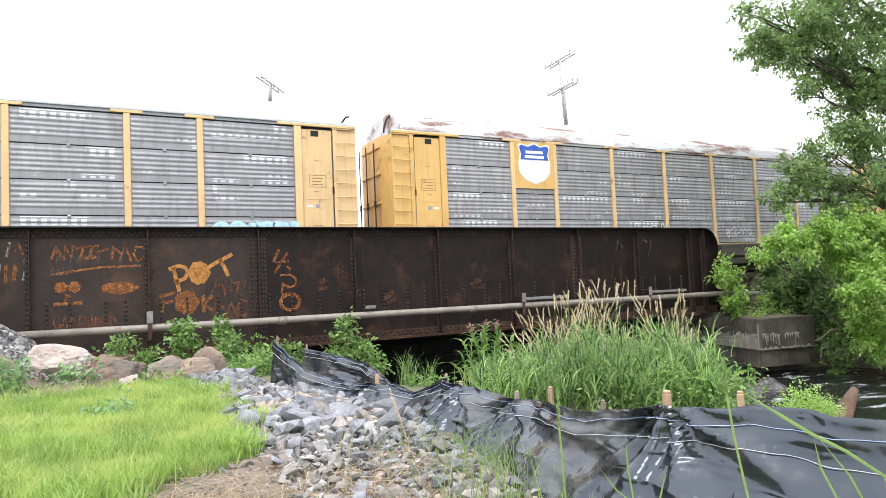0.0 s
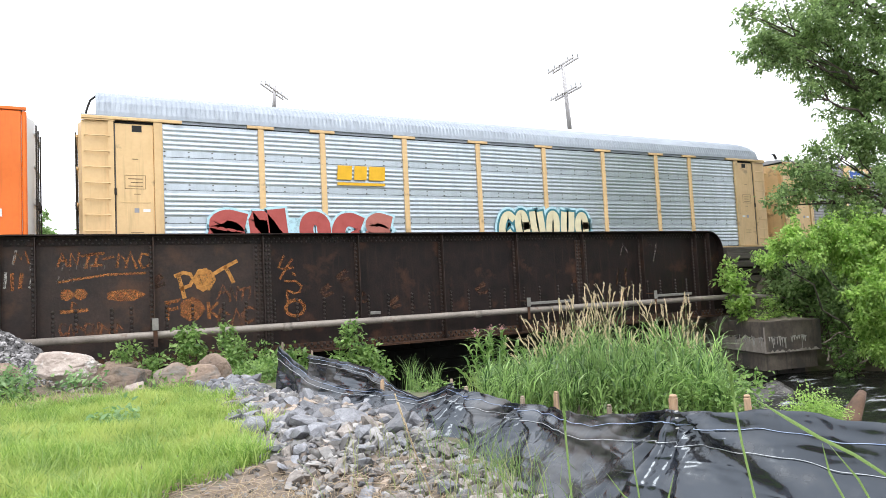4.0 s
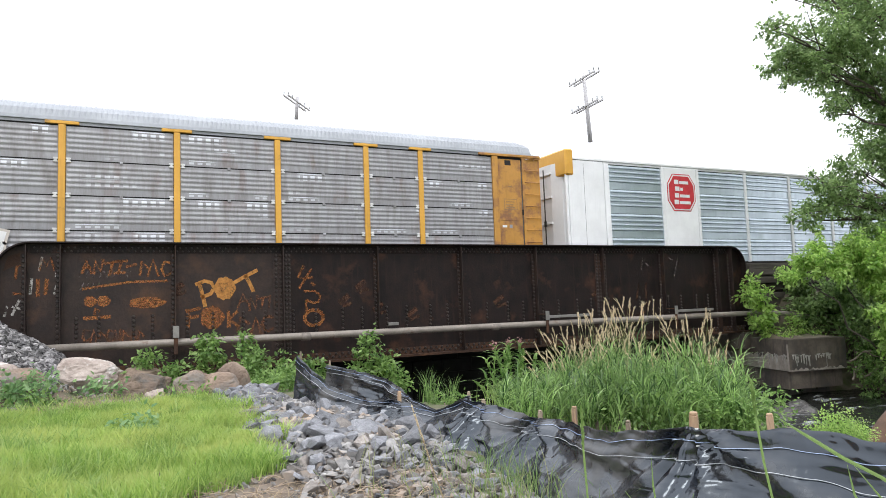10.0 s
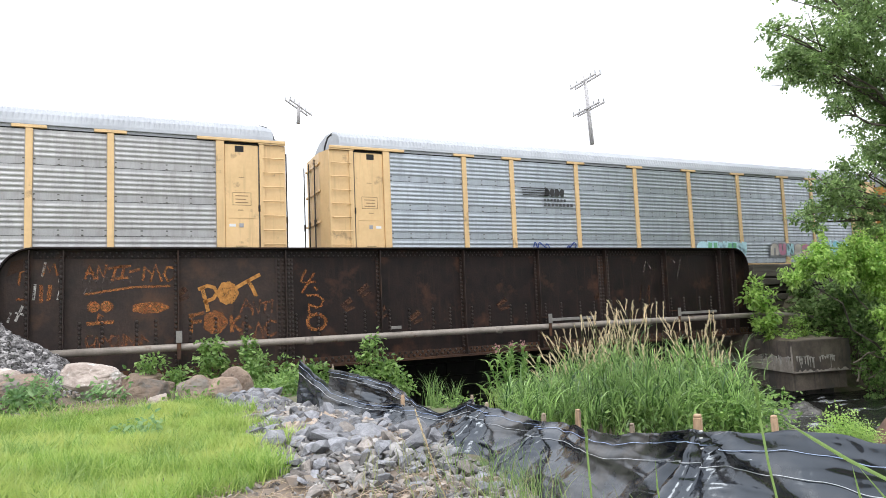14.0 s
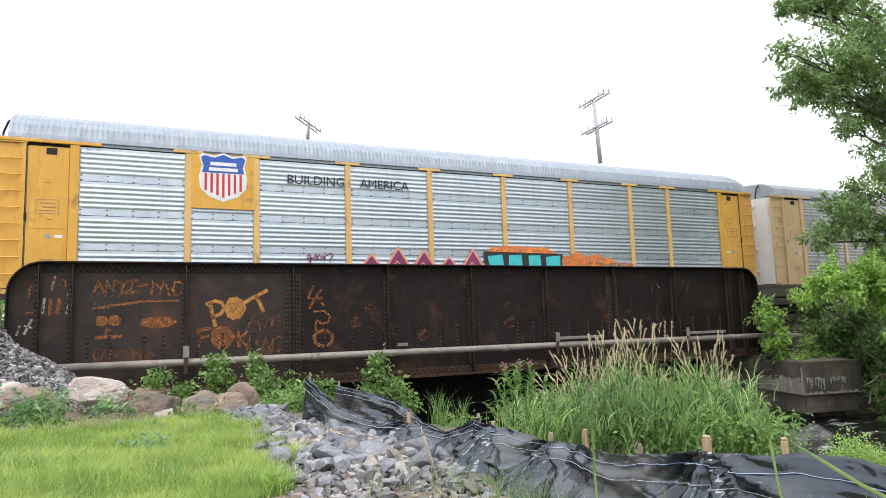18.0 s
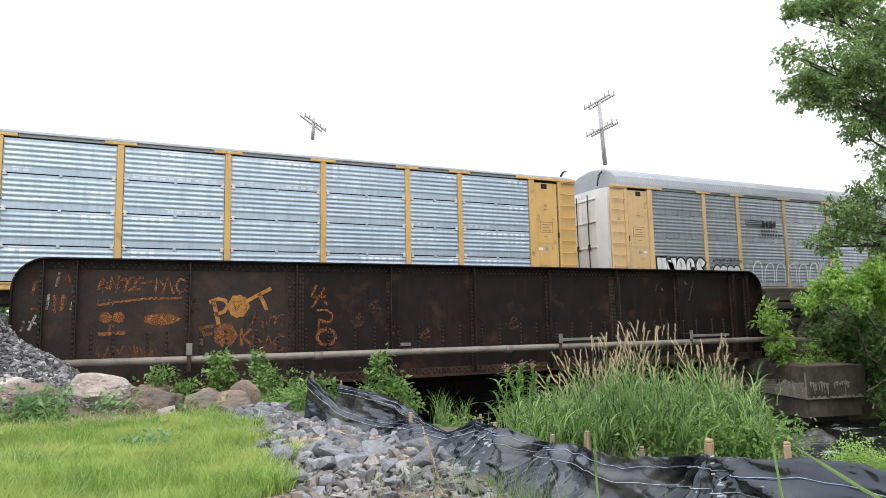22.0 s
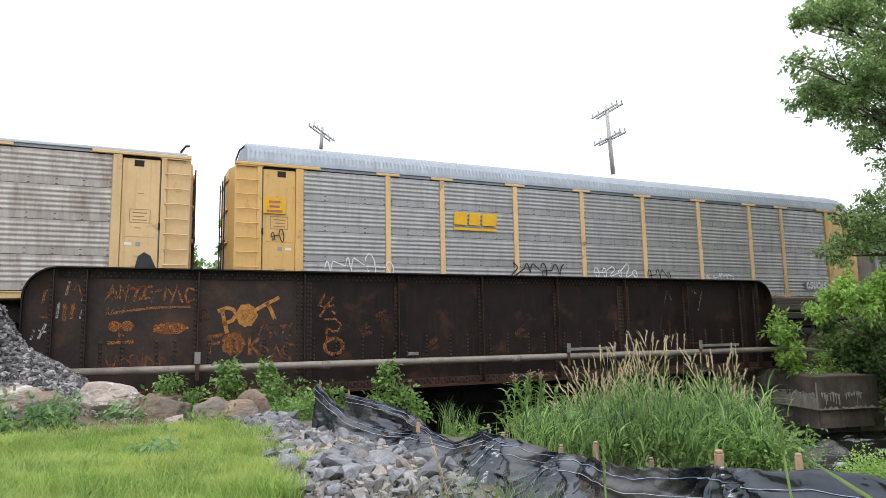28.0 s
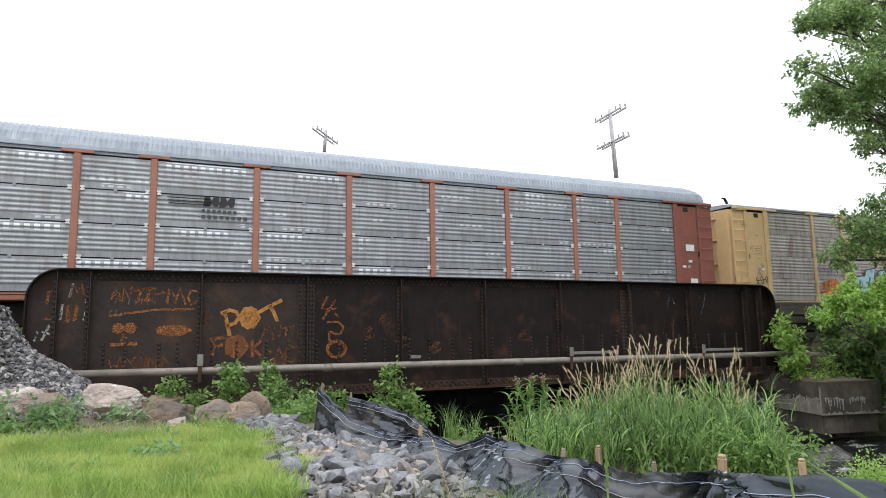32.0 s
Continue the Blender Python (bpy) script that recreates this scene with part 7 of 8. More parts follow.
small_plant("weed", [(7.6, 7.2, 0.1, 0.38), (8.05, 7.0, -0.05, 0.38), (7.3, 7.5, 0.2, 0.3), (8.35, 6.7, -0.15, 0.3), (7.8, 7.2, 0.35, 0.22)], 2400, 0.07, "bushy green broadleaf weed in front of the reeds", "leaf_weed", 64, (7.9, 7.1))


def milkweed():
    """Upright stems with long leaves in pairs."""
    rng, rnd = np.random.default_rng(62), random.Random(62)
    w = thing("milkweed", pose(0, 0, 0), "milkweed with long leaves and pink flower heads beside the reeds", "milkweed")
    base, lean, ln, wd = [], [], [], []
    for x, y, top in ((5.98, 10.4, 0.82), (6.28, 10.4, 0.86), (6.52, 10.4, 0.85), (5.84, 10.5, 0.6), (6.12, 10.3, 0.7), (6.4, 10.6, 0.78), (6.66, 10.5, 0.72), (6.85, 10.4, 0.6), (5.76, 10.4, 0.35), (6.2, 10.8, 0.6), (6.75, 10.7, 0.66), (6.0, 10.1, 0.42), (6.35, 10.0, 0.35),
                      (6.9, 10.0, 0.3), (5.65, 10.6, 0.2), (6.6, 10.0, 0.4), (7.05, 10.4, 0.45), (5.9, 10.0, 0.15)):
        z0 = float(height(x, y)) - 0.03
        bx, by = 6.3 + (x - 6.3) * 0.45 + rnd.uniform(-0.1, 0.1), y + rnd.uniform(-0.1, 0.1)
        part("stem", Geo().tube([(bx, by, z0), ((x + bx) / 2, (y + by) / 2 , (z0 + top) / 2), (x, y, top)], 0.009, 5, 0.005), M["leaf_weed"], w)
        n = int((top - z0) / 0.075)
        for i in range(2, n):
            u = i / n
            a = rnd.uniform(0, 6.28)
            for q in (a, a + math.pi):
                base.append((bx + (x - bx) * u, by + (y - by) * u, z0 + (top - z0) * u))
                lean.append((math.cos(q), math.sin(q), 0))
                ln.append(rnd.uniform(0.2, 0.42) * (1.1 - 0.45 * u))
                wd.append(rnd.uniform(0.02, 0.038))
    v, f = ribbons(rng, np.array(base), np.array(lean), np.array(ln), np.array(wd), rng.uniform(1.0, 1.8, len(base)), 4, 0.42)
    stuff("foliage", v, f, M["leaf_weed"], "", "", w)
    return w


MILKWEED = milkweed()
small_plant("weed", [(6.6, 6.85, 0.0, 0.3), (7.1, 6.5, 0.0, 0.3), (7.45, 6.3, -0.1, 0.28), (6.9, 6.7, 0.22, 0.22), (6.2, 7.1, 0.05, 0.24)], 1800, 0.075, "bushy green broadleaf weed in front of the reeds", "leaf_weed", 66)
for k, (x, y, z) in enumerate(((5.98, 10.4, 0.83), (6.28, 10.4, 0.88), (6.52, 10.4, 0.87))):
    rng = np.random.default_rng(70 + k)
    v, f = leaves(rng, np.array([x, y, z]) + rng.normal(0, 0.035, (40, 3)), 0.036, rng.normal(0, 1, (40, 3)), 0)
    tagged(stuff("flower_head", v, f, M["blossom"], "", "", MILKWEED), "dusty pink milkweed flower head", kind="stuff")


def lawn():
    rng = np.random.default_rng(9)
    n = 230000
    y = 2.2 + 12.0 * rng.uniform(0, 1, n) ** 0.9
    x = rng.uniform(-7.5, 2.3, n)
    edge = np.interp(y, [3.5, 5.6, 6.3, 7, 8.5, 10, 12, 13, 14.2], [-0.6, -0.1, 0.5, 1.45, 1.75, 1.95, 1.65, 0.9, 0.2]) + 0.16 * np.sin(3.1 * y) + rng.normal(0, 0.1, n)
    lo = np.interp(y, [3, 6, 10, 14], [-5.0, -5.5, -6.4, -7.3])
    far = 12.6 + 0.5 * np.sin(1.7 * x) + rng.normal(0, 0.3, n)
    keep = (x < edge) & (x > lo) & (y < far)
    thin = np.sin(1.9 * x + 0.6) * np.sin(1.3 * y + 1.0) + rng.uniform(-0.6, 1.9, n)
    keep &= thin > -0.2
    x, y = x[keep], y[keep]
    n = len(x)
    a = rng.uniform(0, 2 * np.pi, n)
    lean = np.stack([np.cos(a), np.sin(a), np.zeros(n)], 1)
    tuft = 1 + 0.45 * np.sin(2.7 * x + 1.1 * y) * np.sin(3.3 * y) + 0.5 * np.maximum(0, np.sin(6.1 * x - 2.3 * y) * np.sin(5.3 * y + 1.9 * x) - 0.35)
    v, f = ribbons(rng, np.stack([x, y, height(x, y) - 0.01], 1), lean, rng.uniform(0.08, 0.27, n) * tuft, np.full(n, 0.006) * (0.8 + y / 12), rng.uniform(0.2, 0.8, n), 2)
    stuff("lawn", v, f, M["grass"], "sparse bright green young lawn grass", "grass")
    # the lawn goes on around and behind the camera, with a ragged outer rim
    n = 120000
    x, y = rng.uniform(-15, 4.5, n), rng.uniform(-11, 13, n)
    lo = np.interp(y, [3, 6, 10, 14], [-5.0, -5.5, -6.4, -7.3])
    keep = (x < lo) | ((y < 2.6) & (x < 1.6 + 0.7 * np.sin(1.3 * y) + np.maximum(0, 1.2 - y) * 0.5))
    wave = 1.2 * np.sin(0.9 * x) + 0.8 * np.sin(0.7 * y + 1)
    keep &= (x > -13.5 + wave) & (y > -9.5 + wave) & (y < 11.5 + 0.6 * wave) & (x < 3.8 + 0.4 * wave)
    x, y = x[keep], y[keep]
    n = len(x)
    a = rng.uniform(0, 2 * np.pi, n)
    v, f = ribbons(rng, np.stack([x, y, height(x, y) - 0.01], 1), np.stack([np.cos(a), np.sin(a), np.zeros(n)], 1), rng.uniform(0.08, 0.2, n), np.full(n, 0.009), rng.uniform(0.3, 1.0, n), 2)
    stuff("lawn", v, f, M["grass"], "short bright green lawn grass", "grass")
    m, per = 620, 34
    cy = 4.6 + 8.2 * rng.uniform(0, 1, m)
    cx = rng.uniform(-6.2, 2.0, m)
    rim = np.interp(cy, [3.5, 5.6, 6.3, 7, 8.5, 10, 12, 13, 14.2], [-0.4, 0.2, 0.8, 1.55, 1.8, 2.0, 1.7, 0.95, 0.3])
    ok = cx < rim
    cx, cy = np.repeat(cx[ok], per), np.repeat(cy[ok], per)
    big = np.repeat(rng.uniform(0.6, 1.35, int(ok.sum())), per)
    n = len(cx)
    x, y = cx + rng.normal(0, 0.05, n), cy + rng.normal(0, 0.05, n)
    a = rng.uniform(0, 2 * np.pi, n)
    lean = np.stack([np.cos(a), np.sin(a), np.zeros(n)], 1)
    v, f = ribbons(rng, np.stack([x, y, height(x, y) - 0.01], 1), lean, rng.uniform(0.14, 0.3, n) * big, np.full(n, 0.0055) * (0.8 + y / 14), rng.uniform(0.3, 1.2, n), 3)
    stuff("lawn_tufts", v, f, M["grass_yellow"], "taller yellow-green tufts in the young lawn", "grass")


lawn()


def reeds():
    """Leafy stems: every stem carries leaves that arch away from it at several heights."""
    rng = np.random.default_rng(12)
    n = 2000
    u = rng.uniform(0, 1, n)
    d = rng.uniform(-0.04, 1, n)
    p0, p1 = np.array([4.5, 8.3]), np.array([7.9, 6.05])
    away = np.array([0.64, 0.77])
    xy = p0 + (p1 - p0) * u[:, None] + away * (d * 5.0)[:, None] + rng.normal(0, 0.12, (n, 2))
    slant = xy[:, 0] / xy[:, 1] + rng.normal(0, 0.012, n)     # the clump's ends run towards the lawn
    keep = (slant > 0.58) & (slant < 1.17)
    xy, u, n = xy[keep], u[keep], int(keep.sum())
    tall = np.interp(u, [0, 0.12, 0.3, 0.5, 0.75, 0.92, 1], [0.3, 0.4, 0.72, 0.86, 0.93, 0.86, 0.5])
    clump = 0.92 + 0.48 * np.sin(3.1 * xy[:, 0] + 1.3 * xy[:, 1]) * np.sin(2.3 * xy[:, 1] - xy[:, 0])
    top = tall * clump * rng.uniform(0.6, 1.15, n)
    base = np.stack([xy[:, 0], xy[:, 1], height(xy[:, 0], xy[:, 1]) - 0.03], 1)
    tilt = rng.normal(0, 0.14, (n, 2))
    per = 9
    k = np.repeat(np.arange(n), per)
    h = rng.uniform(0.04, 1.0, n * per)
    foot = base[k] + np.concatenate([tilt[k] * (top[k] * h ** 1.5)[:, None], (top[k] * h)[:, None]], 1)
    a = rng.uniform(0, 2 * np.pi, n * per)
    lean = np.stack([np.cos(a) + 0.12, np.sin(a) - 0.2, np.zeros(n * per)], 1)
    v, f = ribbons(rng, foot, lean, rng.uniform(0.24, 0.58, n * per), rng.uniform(0.006, 0.015, n * per), rng.uniform(0.3, 1.35, n * per), 5, 0.5)
    stuff("reed_bed", v, f, M["reed"], "dense clump of tall green reed grass on the bank", "reeds")
    v, f = ribbons(rng, base, np.concatenate([tilt, np.zeros((n, 1))], 1), top, np.full(n, 0.0035), np.full(n, 1.0), 3, 0.0)
    stuff("reed_stems", v, f, M["reed"], "thin green stems of the reed grass", "reeds")
    m = 250
    u = np.where(rng.uniform(0, 1, m) < 0.68, rng.uniform(0.2, 0.62, m), rng.uniform(0.72, 0.86, m))
    xy = p0 + (p1 - p0) * u[:, None] + away * rng.uniform(0.8, 4.4, m)[:, None]
    g, h = Geo(), Geo()
    rnd = random.Random(12)
    for i in range(m):
        x, y = xy[i]
        z0 = float(height(x, y))
        top = float(np.interp(u[i], [0.2, 0.35, 0.5, 0.75, 1], [1.25, 1.75, 1.95, 1.8, 1.6])) * rnd.uniform(0.55, 1.05)
        lx, ly = rnd.uniform(-0.62, 0.3), rnd.uniform(-0.5, 0.3)
        a, b, c = Vector((x, y, z0)), Vector((x + lx * 0.35, y + ly * 0.35, z0 + top * 0.6)), Vector((x + lx, y + ly, z0 + top))
        g.tube([a, b, c], 0.005, 4, 0.002, False)
        k = (c - b).normalized()
        s = c - k * rnd.uniform(0.17, 0.3)
        h.tube([s, s.lerp(c, 0.3), s.lerp(c, 0.65), c + Vector((lx, ly, 0)) * 0.08], 0.005, 4, 0.002)
        for _ in range(26):
            q = s.lerp(c, rnd.uniform(0, 0.9))
            e = q + k * rnd.uniform(0.02, 0.06) + Vector((rnd.uniform(-1, 1), rnd.uniform(-1, 1), 0)) * rnd.uniform(0.01, 0.03)
            h.add([q, q + Vector((0.008, 0, 0.01)), e, q + Vector((-0.008, 0, 0.01))], [(0, 1, 2, 3)])
    bed = thing("seeding_reed_stalks", pose(0, 0, 0), "tan seed heads on thin stalks above the reeds", "reeds", kind="stuff")
    part("stalks", g, M["stalk"], bed)
    part("seed_heads", h, M["seed"], bed)


reeds()


def tufts():
    """Loose tufts: under the girder, along the fence, on the bank, on the bare soil."""
    for k, (x, y, n, r, ln, mat, label) in enumerate((
            (4.7, 7.7, 260, 0.6, 0.3, "grass_yellow", "yellow-green grass at the foot of the reeds"), (5.9, 9.2, 520, 0.7, 0.5, "grass_yellow", "yellow-green grass at the foot of the reeds"),
            (4.95, 10.95, 80, 0.16, 0.7, "reed", "tuft of green grass behind the fence"), (5.42, 11.15, 70, 0.16, 0.6, "reed", "tuft of green grass behind the fence"),
            (9.6, 7.7, 120, 0.6, 0.3, "reed", "grass on the stream bank"),
            (2.5, 4.3, 60, 0.8, 0.5, "blade_near", "thin green grass among the stones"), (2.85, 5.4, 45, 0.7, 0.45, "blade_near", "thin green grass among the stones"), (2.2, 3.8, 40, 0.6, 0.4, "blade_near", "thin green grass among the stones"),
            (2.9, 4.9, 90, 0.5, 0.34, "blade_near", "young grass along the fence"), (2.6, 4.4, 70, 0.5, 0.5, "stalk", "thin dry grass among the stones"), (3.05, 5.6, 60, 0.5, 0.36, "blade_near", "young grass along the fence"), (2.3, 5.6, 40, 0.6, 0.5, "stalk", "thin dry grass among the stones"), (2.75, 3.5, 60, 0.3, 0.3, "blade_near", "young grass along the fence"), (2.95, 4.6, 50, 0.3, 0.3, "blade_near", "young grass along the fence"), (2.45, 4.1, 60, 0.3, 0.25, "blade_near", "young grass along the fence"),
            (0.9, 5.2, 120, 0.5, 0.2, "straw", "dry straw on bare soil"), (1.6, 4.7, 150, 0.6, 0.2, "straw", "dry straw on bare soil"), (2.3, 5.2, 90, 0.5, 0.2, "straw", "dry straw on bare soil"), (-0.2, 15.3, 420, 1.2, 0.26, "straw", "dry straw among the boulders"), (1.6, 15.6, 380, 1.3, 0.26, "straw", "dry straw among the boulders"), (0.6, 16.2, 300, 1.2, 0.26, "straw", "dry straw among the boulders"), (0.4, 14.6, 260, 1.1, 0.2, "grass_yellow", "thin grass among the boulders"), (-0.6, 14.2, 300, 1.2, 0.22, "grass_yellow", "thin grass among the boulders"), (0.0, 14.2, 260, 0.6, 0.2, "straw", "dry straw among the boulders"), (-1.2, 13.8, 320, 0.9, 0.22, "straw", "dry straw among the boulders"), (0.7, 13.4, 200, 0.6, 0.2, "straw", "dry straw among the boulders"), (-0.4, 13.4, 260, 0.8, 0.26, "straw", "dry straw among the boulders"), (-2.8, 13.6, 260, 0.9, 0.24, "straw", "dry straw among the boulders"), (1.3, 5.8, 160, 0.6, 0.2, "straw", "dry straw on bare soil"), (1.0, 5.0, 260, 0.7, 0.34, "straw", "dry straw on bare soil"), (1.4, 4.6, 240, 0.7, 0.34, "straw", "dry straw on bare soil"), (0.7, 5.6, 220, 0.6, 0.34, "straw", "dry straw on bare soil"), (1.9, 4.3, 220, 0.7, 0.34, "straw", "dry straw on bare soil"), (0.2, 4.9, 160, 0.6, 0.2, "straw", "dry straw on bare soil"), (-0.6, 13.2, 700, 0.9, 0.4, "straw", "dry straw at the lawn's rim"), (-1.9, 13.4, 500, 0.9, 0.4, "straw", "dry straw at the lawn's rim"), (0.6, 12.9, 420, 0.7, 0.36, "straw", "dry straw at the lawn's rim"), (-0.9, 14.9, 400, 0.8, 0.36, "straw", "dry straw among the boulders"), (-3.0, 12.8, 500, 1.2, 0.4, "straw", "dry straw at the lawn's rim"), (0.3, 15.6, 420, 1.0, 0.4, "straw", "dry straw among the boulders"), (-1.6, 15.8, 420, 0.9, 0.4, "straw", "dry straw among the boulders"), (2.4, 14.4, 380, 0.8, 0.36, "straw", "dry straw among the boulders"))):
        rng = np.random.default_rng(90 + k)
        xy = np.array([x, y]) + rng.normal(0, r * 0.5, (n, 2))
        a = rng.uniform(0, 2 * np.pi, n)
        lean = np.stack([np.cos(a), np.sin(a), np.zeros(n)], 1)
        flat_lie = mat == "straw"
        bend = rng.uniform(1.5, 2.4, n) if flat_lie else rng.uniform(0.15, 0.7, n)
        v, f = ribbons(rng, np.stack([xy[:, 0], xy[:, 1], height(xy[:, 0], xy[:, 1]) + (0.02 if flat_lie else -0.01)], 1), lean, ln * rng.uniform(0.5, 1.15, n) * (0.5 if flat_lie else 1), np.full(n, 0.003 if flat_lie else 0.0035 if y < 6 else 0.007), bend, 4)
        stuff("grass_tuft", v, f, M[mat], label, "grass")


tufts()


def near_blades():
    """Single tall blades close to the camera, rooted in front of the fence."""
    runs = (((1.79, 1.02, 1.06), (1.70, 1.06, 1.13), (1.62, 1.10, 1.18), (1.55, 1.13, 1.23), (1.47, 1.17, 1.29)), ((1.73, 1.39, 0.92), (1.70, 1.40, 1.10), (1.68, 1.40, 1.23), (1.67, 1.40, 1.34)),
            ((1.77, 1.14, 0.98), (1.74, 1.16, 1.06), (1.72, 1.16, 1.14)), ((1.83, 1.11, 0.98), (1.80, 1.12, 1.04), (1.73, 1.15, 1.14)), ((1.62, 2.14, 0.75), (1.60, 2.13, 1.02), (1.60, 2.13, 1.17)),
            ((1.71, 1.86, 0.80), (1.70, 1.87, 0.93), (1.69, 1.86, 1.03)), ((1.59, 3.31, 0.45), (1.49, 3.34, 0.77), (1.41, 3.37, 1.05)), ((1.80, 2.74, 0.56), (1.75, 2.76, 0.62), (1.64, 2.81, 0.82)),
            ((1.77, 2.53, 0.62), (1.76, 2.53, 0.70), (1.72, 2.53, 0.86)), ((1.79, 1.82, 0.78), (1.80, 1.82, 0.80), (1.82, 1.80, 0.90)), ((1.85, 2.02, 0.72), (1.80, 2.05, 0.77), (1.74, 2.07, 0.86)), ((1.62, 2.60, 0.61), (1.60, 2.61, 0.71), (1.58, 2.61, 0.84)))
    clump = thing("tall_grass", pose(0, 0, 0), "loose tall green grass blades in front of the fence", "grass")
    for i, run in enumerate(runs):
        pts = [Vector(p) for p in run]
        root = pts[0] + (pts[0] - pts[1]).normalized() * 0.15
        root = Vector((root.x + 0.1, root.y - 0.05, float(height(root.x, root.y))))
        pts = [root, root.lerp(pts[0], 0.55) + Vector((0.04, 0, 0.03))] + pts
        g = Geo()
        n, w = len(pts), (0.0045, 0.0035, 0.003, 0.003, 0.004, 0.003, 0.0035)[min(i, 6)]
        v = []
        for k, p in enumerate(pts):
            d = (pts[min(k + 1, n - 1)] - pts[max(k - 1, 0)]).normalized()
            s = d.cross(Vector((0.75, 0.65, 0))).normalized() * w * (1.0 if k < n - 1 else 0.15)
            q = Vector((-0.75, -0.65, 0)) * w * 0.4
            v += [p - s, p + q, p + s]
        f = [(3 * k + j, 3 * k + j + 1, 3 * k + j + 4, 3 * k + j + 3) for k in range(n - 1) for j in range(2)]
        part("blade", g.add(v, f), M["straw"] if i in (6,) else M["blade_near"], clump)
        if i in (1, 4, 6):
            h = Geo()
            rnd = random.Random(i)
            a, b = pts[-2], pts[-1]
            for _ in range(46):
                q = a.lerp(b, rnd.random())
                e = q + (b - a).normalized() * 0.022 + Vector((rnd.uniform(-1, 1), rnd.uniform(-1, 1), 0)) * 0.008
                h.add([q, q + Vector((0.004, -0.003, 0.006)), e, q + Vector((-0.004, 0.003, 0.006))], [(0, 1, 2, 3)])
            part("seed_head", h, M["seed"] if i == 6 else M["blade_near"], clump)


near_blades()


def far_trees():
    rnd = random.Random(15)
    for k, (x, y, top, r) in enumerate(((-13, 55, 10.4, 2.8), (-8.6, 54.5, 9.8, 2.0), (-5.6, 54, 11.9, 1.9), (-3.6, 54, 8.8, 1.2), (-0.6, 54, 7.5, 1.8), (2.7, 54, 9.3, 1.4), (5.8, 54, 11.3, 1.7), (8.1, 54, 9.9, 1.2), (10.6, 54, 7.6, 1.6), (-22, 58, 12, 4))):
        rng = np.random.default_rng(120 + k)
        t = thing("tree", pose(0, 0, 0), "light green broadleaf tree beyond the railway", "tree", "far trees")
        z0 = float(height(x, y)) - 0.2
        lobes = []
        for _ in range(30):
            u = rnd.random()
            wide = r * (0.35 + 0.9 * u)
            lobes.append((x + rnd.uniform(-1, 1) * wide, y + rnd.uniform(-0.8, 0.8) * wide, top - 0.5 - (top - z0 - 2.2) * u, 0.4 + 0.5 * r * rnd.uniform(0.3, 0.8) * (0.5 + u)))
        g = Geo().tube([(x, y, z0), (x + 0.2, y, top * 0.5), (x, y, top - 1)], 0.25, 8, 0.05)
        for q in lobes:
            limb(g, (x, y, max(z0 + 1, q[2] - 1.5)), q[:3], 0.07, 0.02, 0, rnd, 4)
        part("trunk", g, M["bark"], t)
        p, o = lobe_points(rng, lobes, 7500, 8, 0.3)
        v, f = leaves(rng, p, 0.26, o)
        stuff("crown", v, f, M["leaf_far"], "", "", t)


far_trees()


def reflection_trees():
    """An unseen belt of trees, added behind the lawn to darken what the zinc sheets mirror."""
    rnd = random.Random(25)
    for k, x in enumerate((-44, -33, -23, 20, 30, 40, 51)):
        rng = np.random.default_rng(150 + k)
        y, top, r = -14 - 2 * rnd.random(), rnd.uniform(15.5, 18.5), 5.4
        t = thing("tree", pose(0, 0, 0), "unseen green broadleaf tree added for the wagons to mirror", "tree", "trees behind the lawn")
        lobes = [(x + rnd.uniform(-0.8, 0.8) * r, y + rnd.uniform(-0.4, 0.4) * r, rnd.uniform(2.0, top - 2.5), r * rnd.uniform(0.4, 0.6)) for _ in range(14)] + [(x, y, top - 2.2, 2.4)]
        z0 = float(height(x, y)) - 0.2
        g = Geo().tube([(x, y, z0), (x + 0.2, y, top * 0.5), (x, y, top - 1)], 0.3, 8, 0.05)
        for q in lobes:
            limb(g, (x, y, max(z0 + 1, q[2] - 1.5)), q[:3], 0.08, 0.02, 0, rnd, 4)
        part("trunk", g, M["bark"], t)
        p, o = lobe_points(rng, lobes, 5200, 8, 0.2)
        v, f = leaves(rng, p, 0.6, o)
        stuff("crown", v, f, M["leaf_tree"], "", "", t)


reflection_trees()


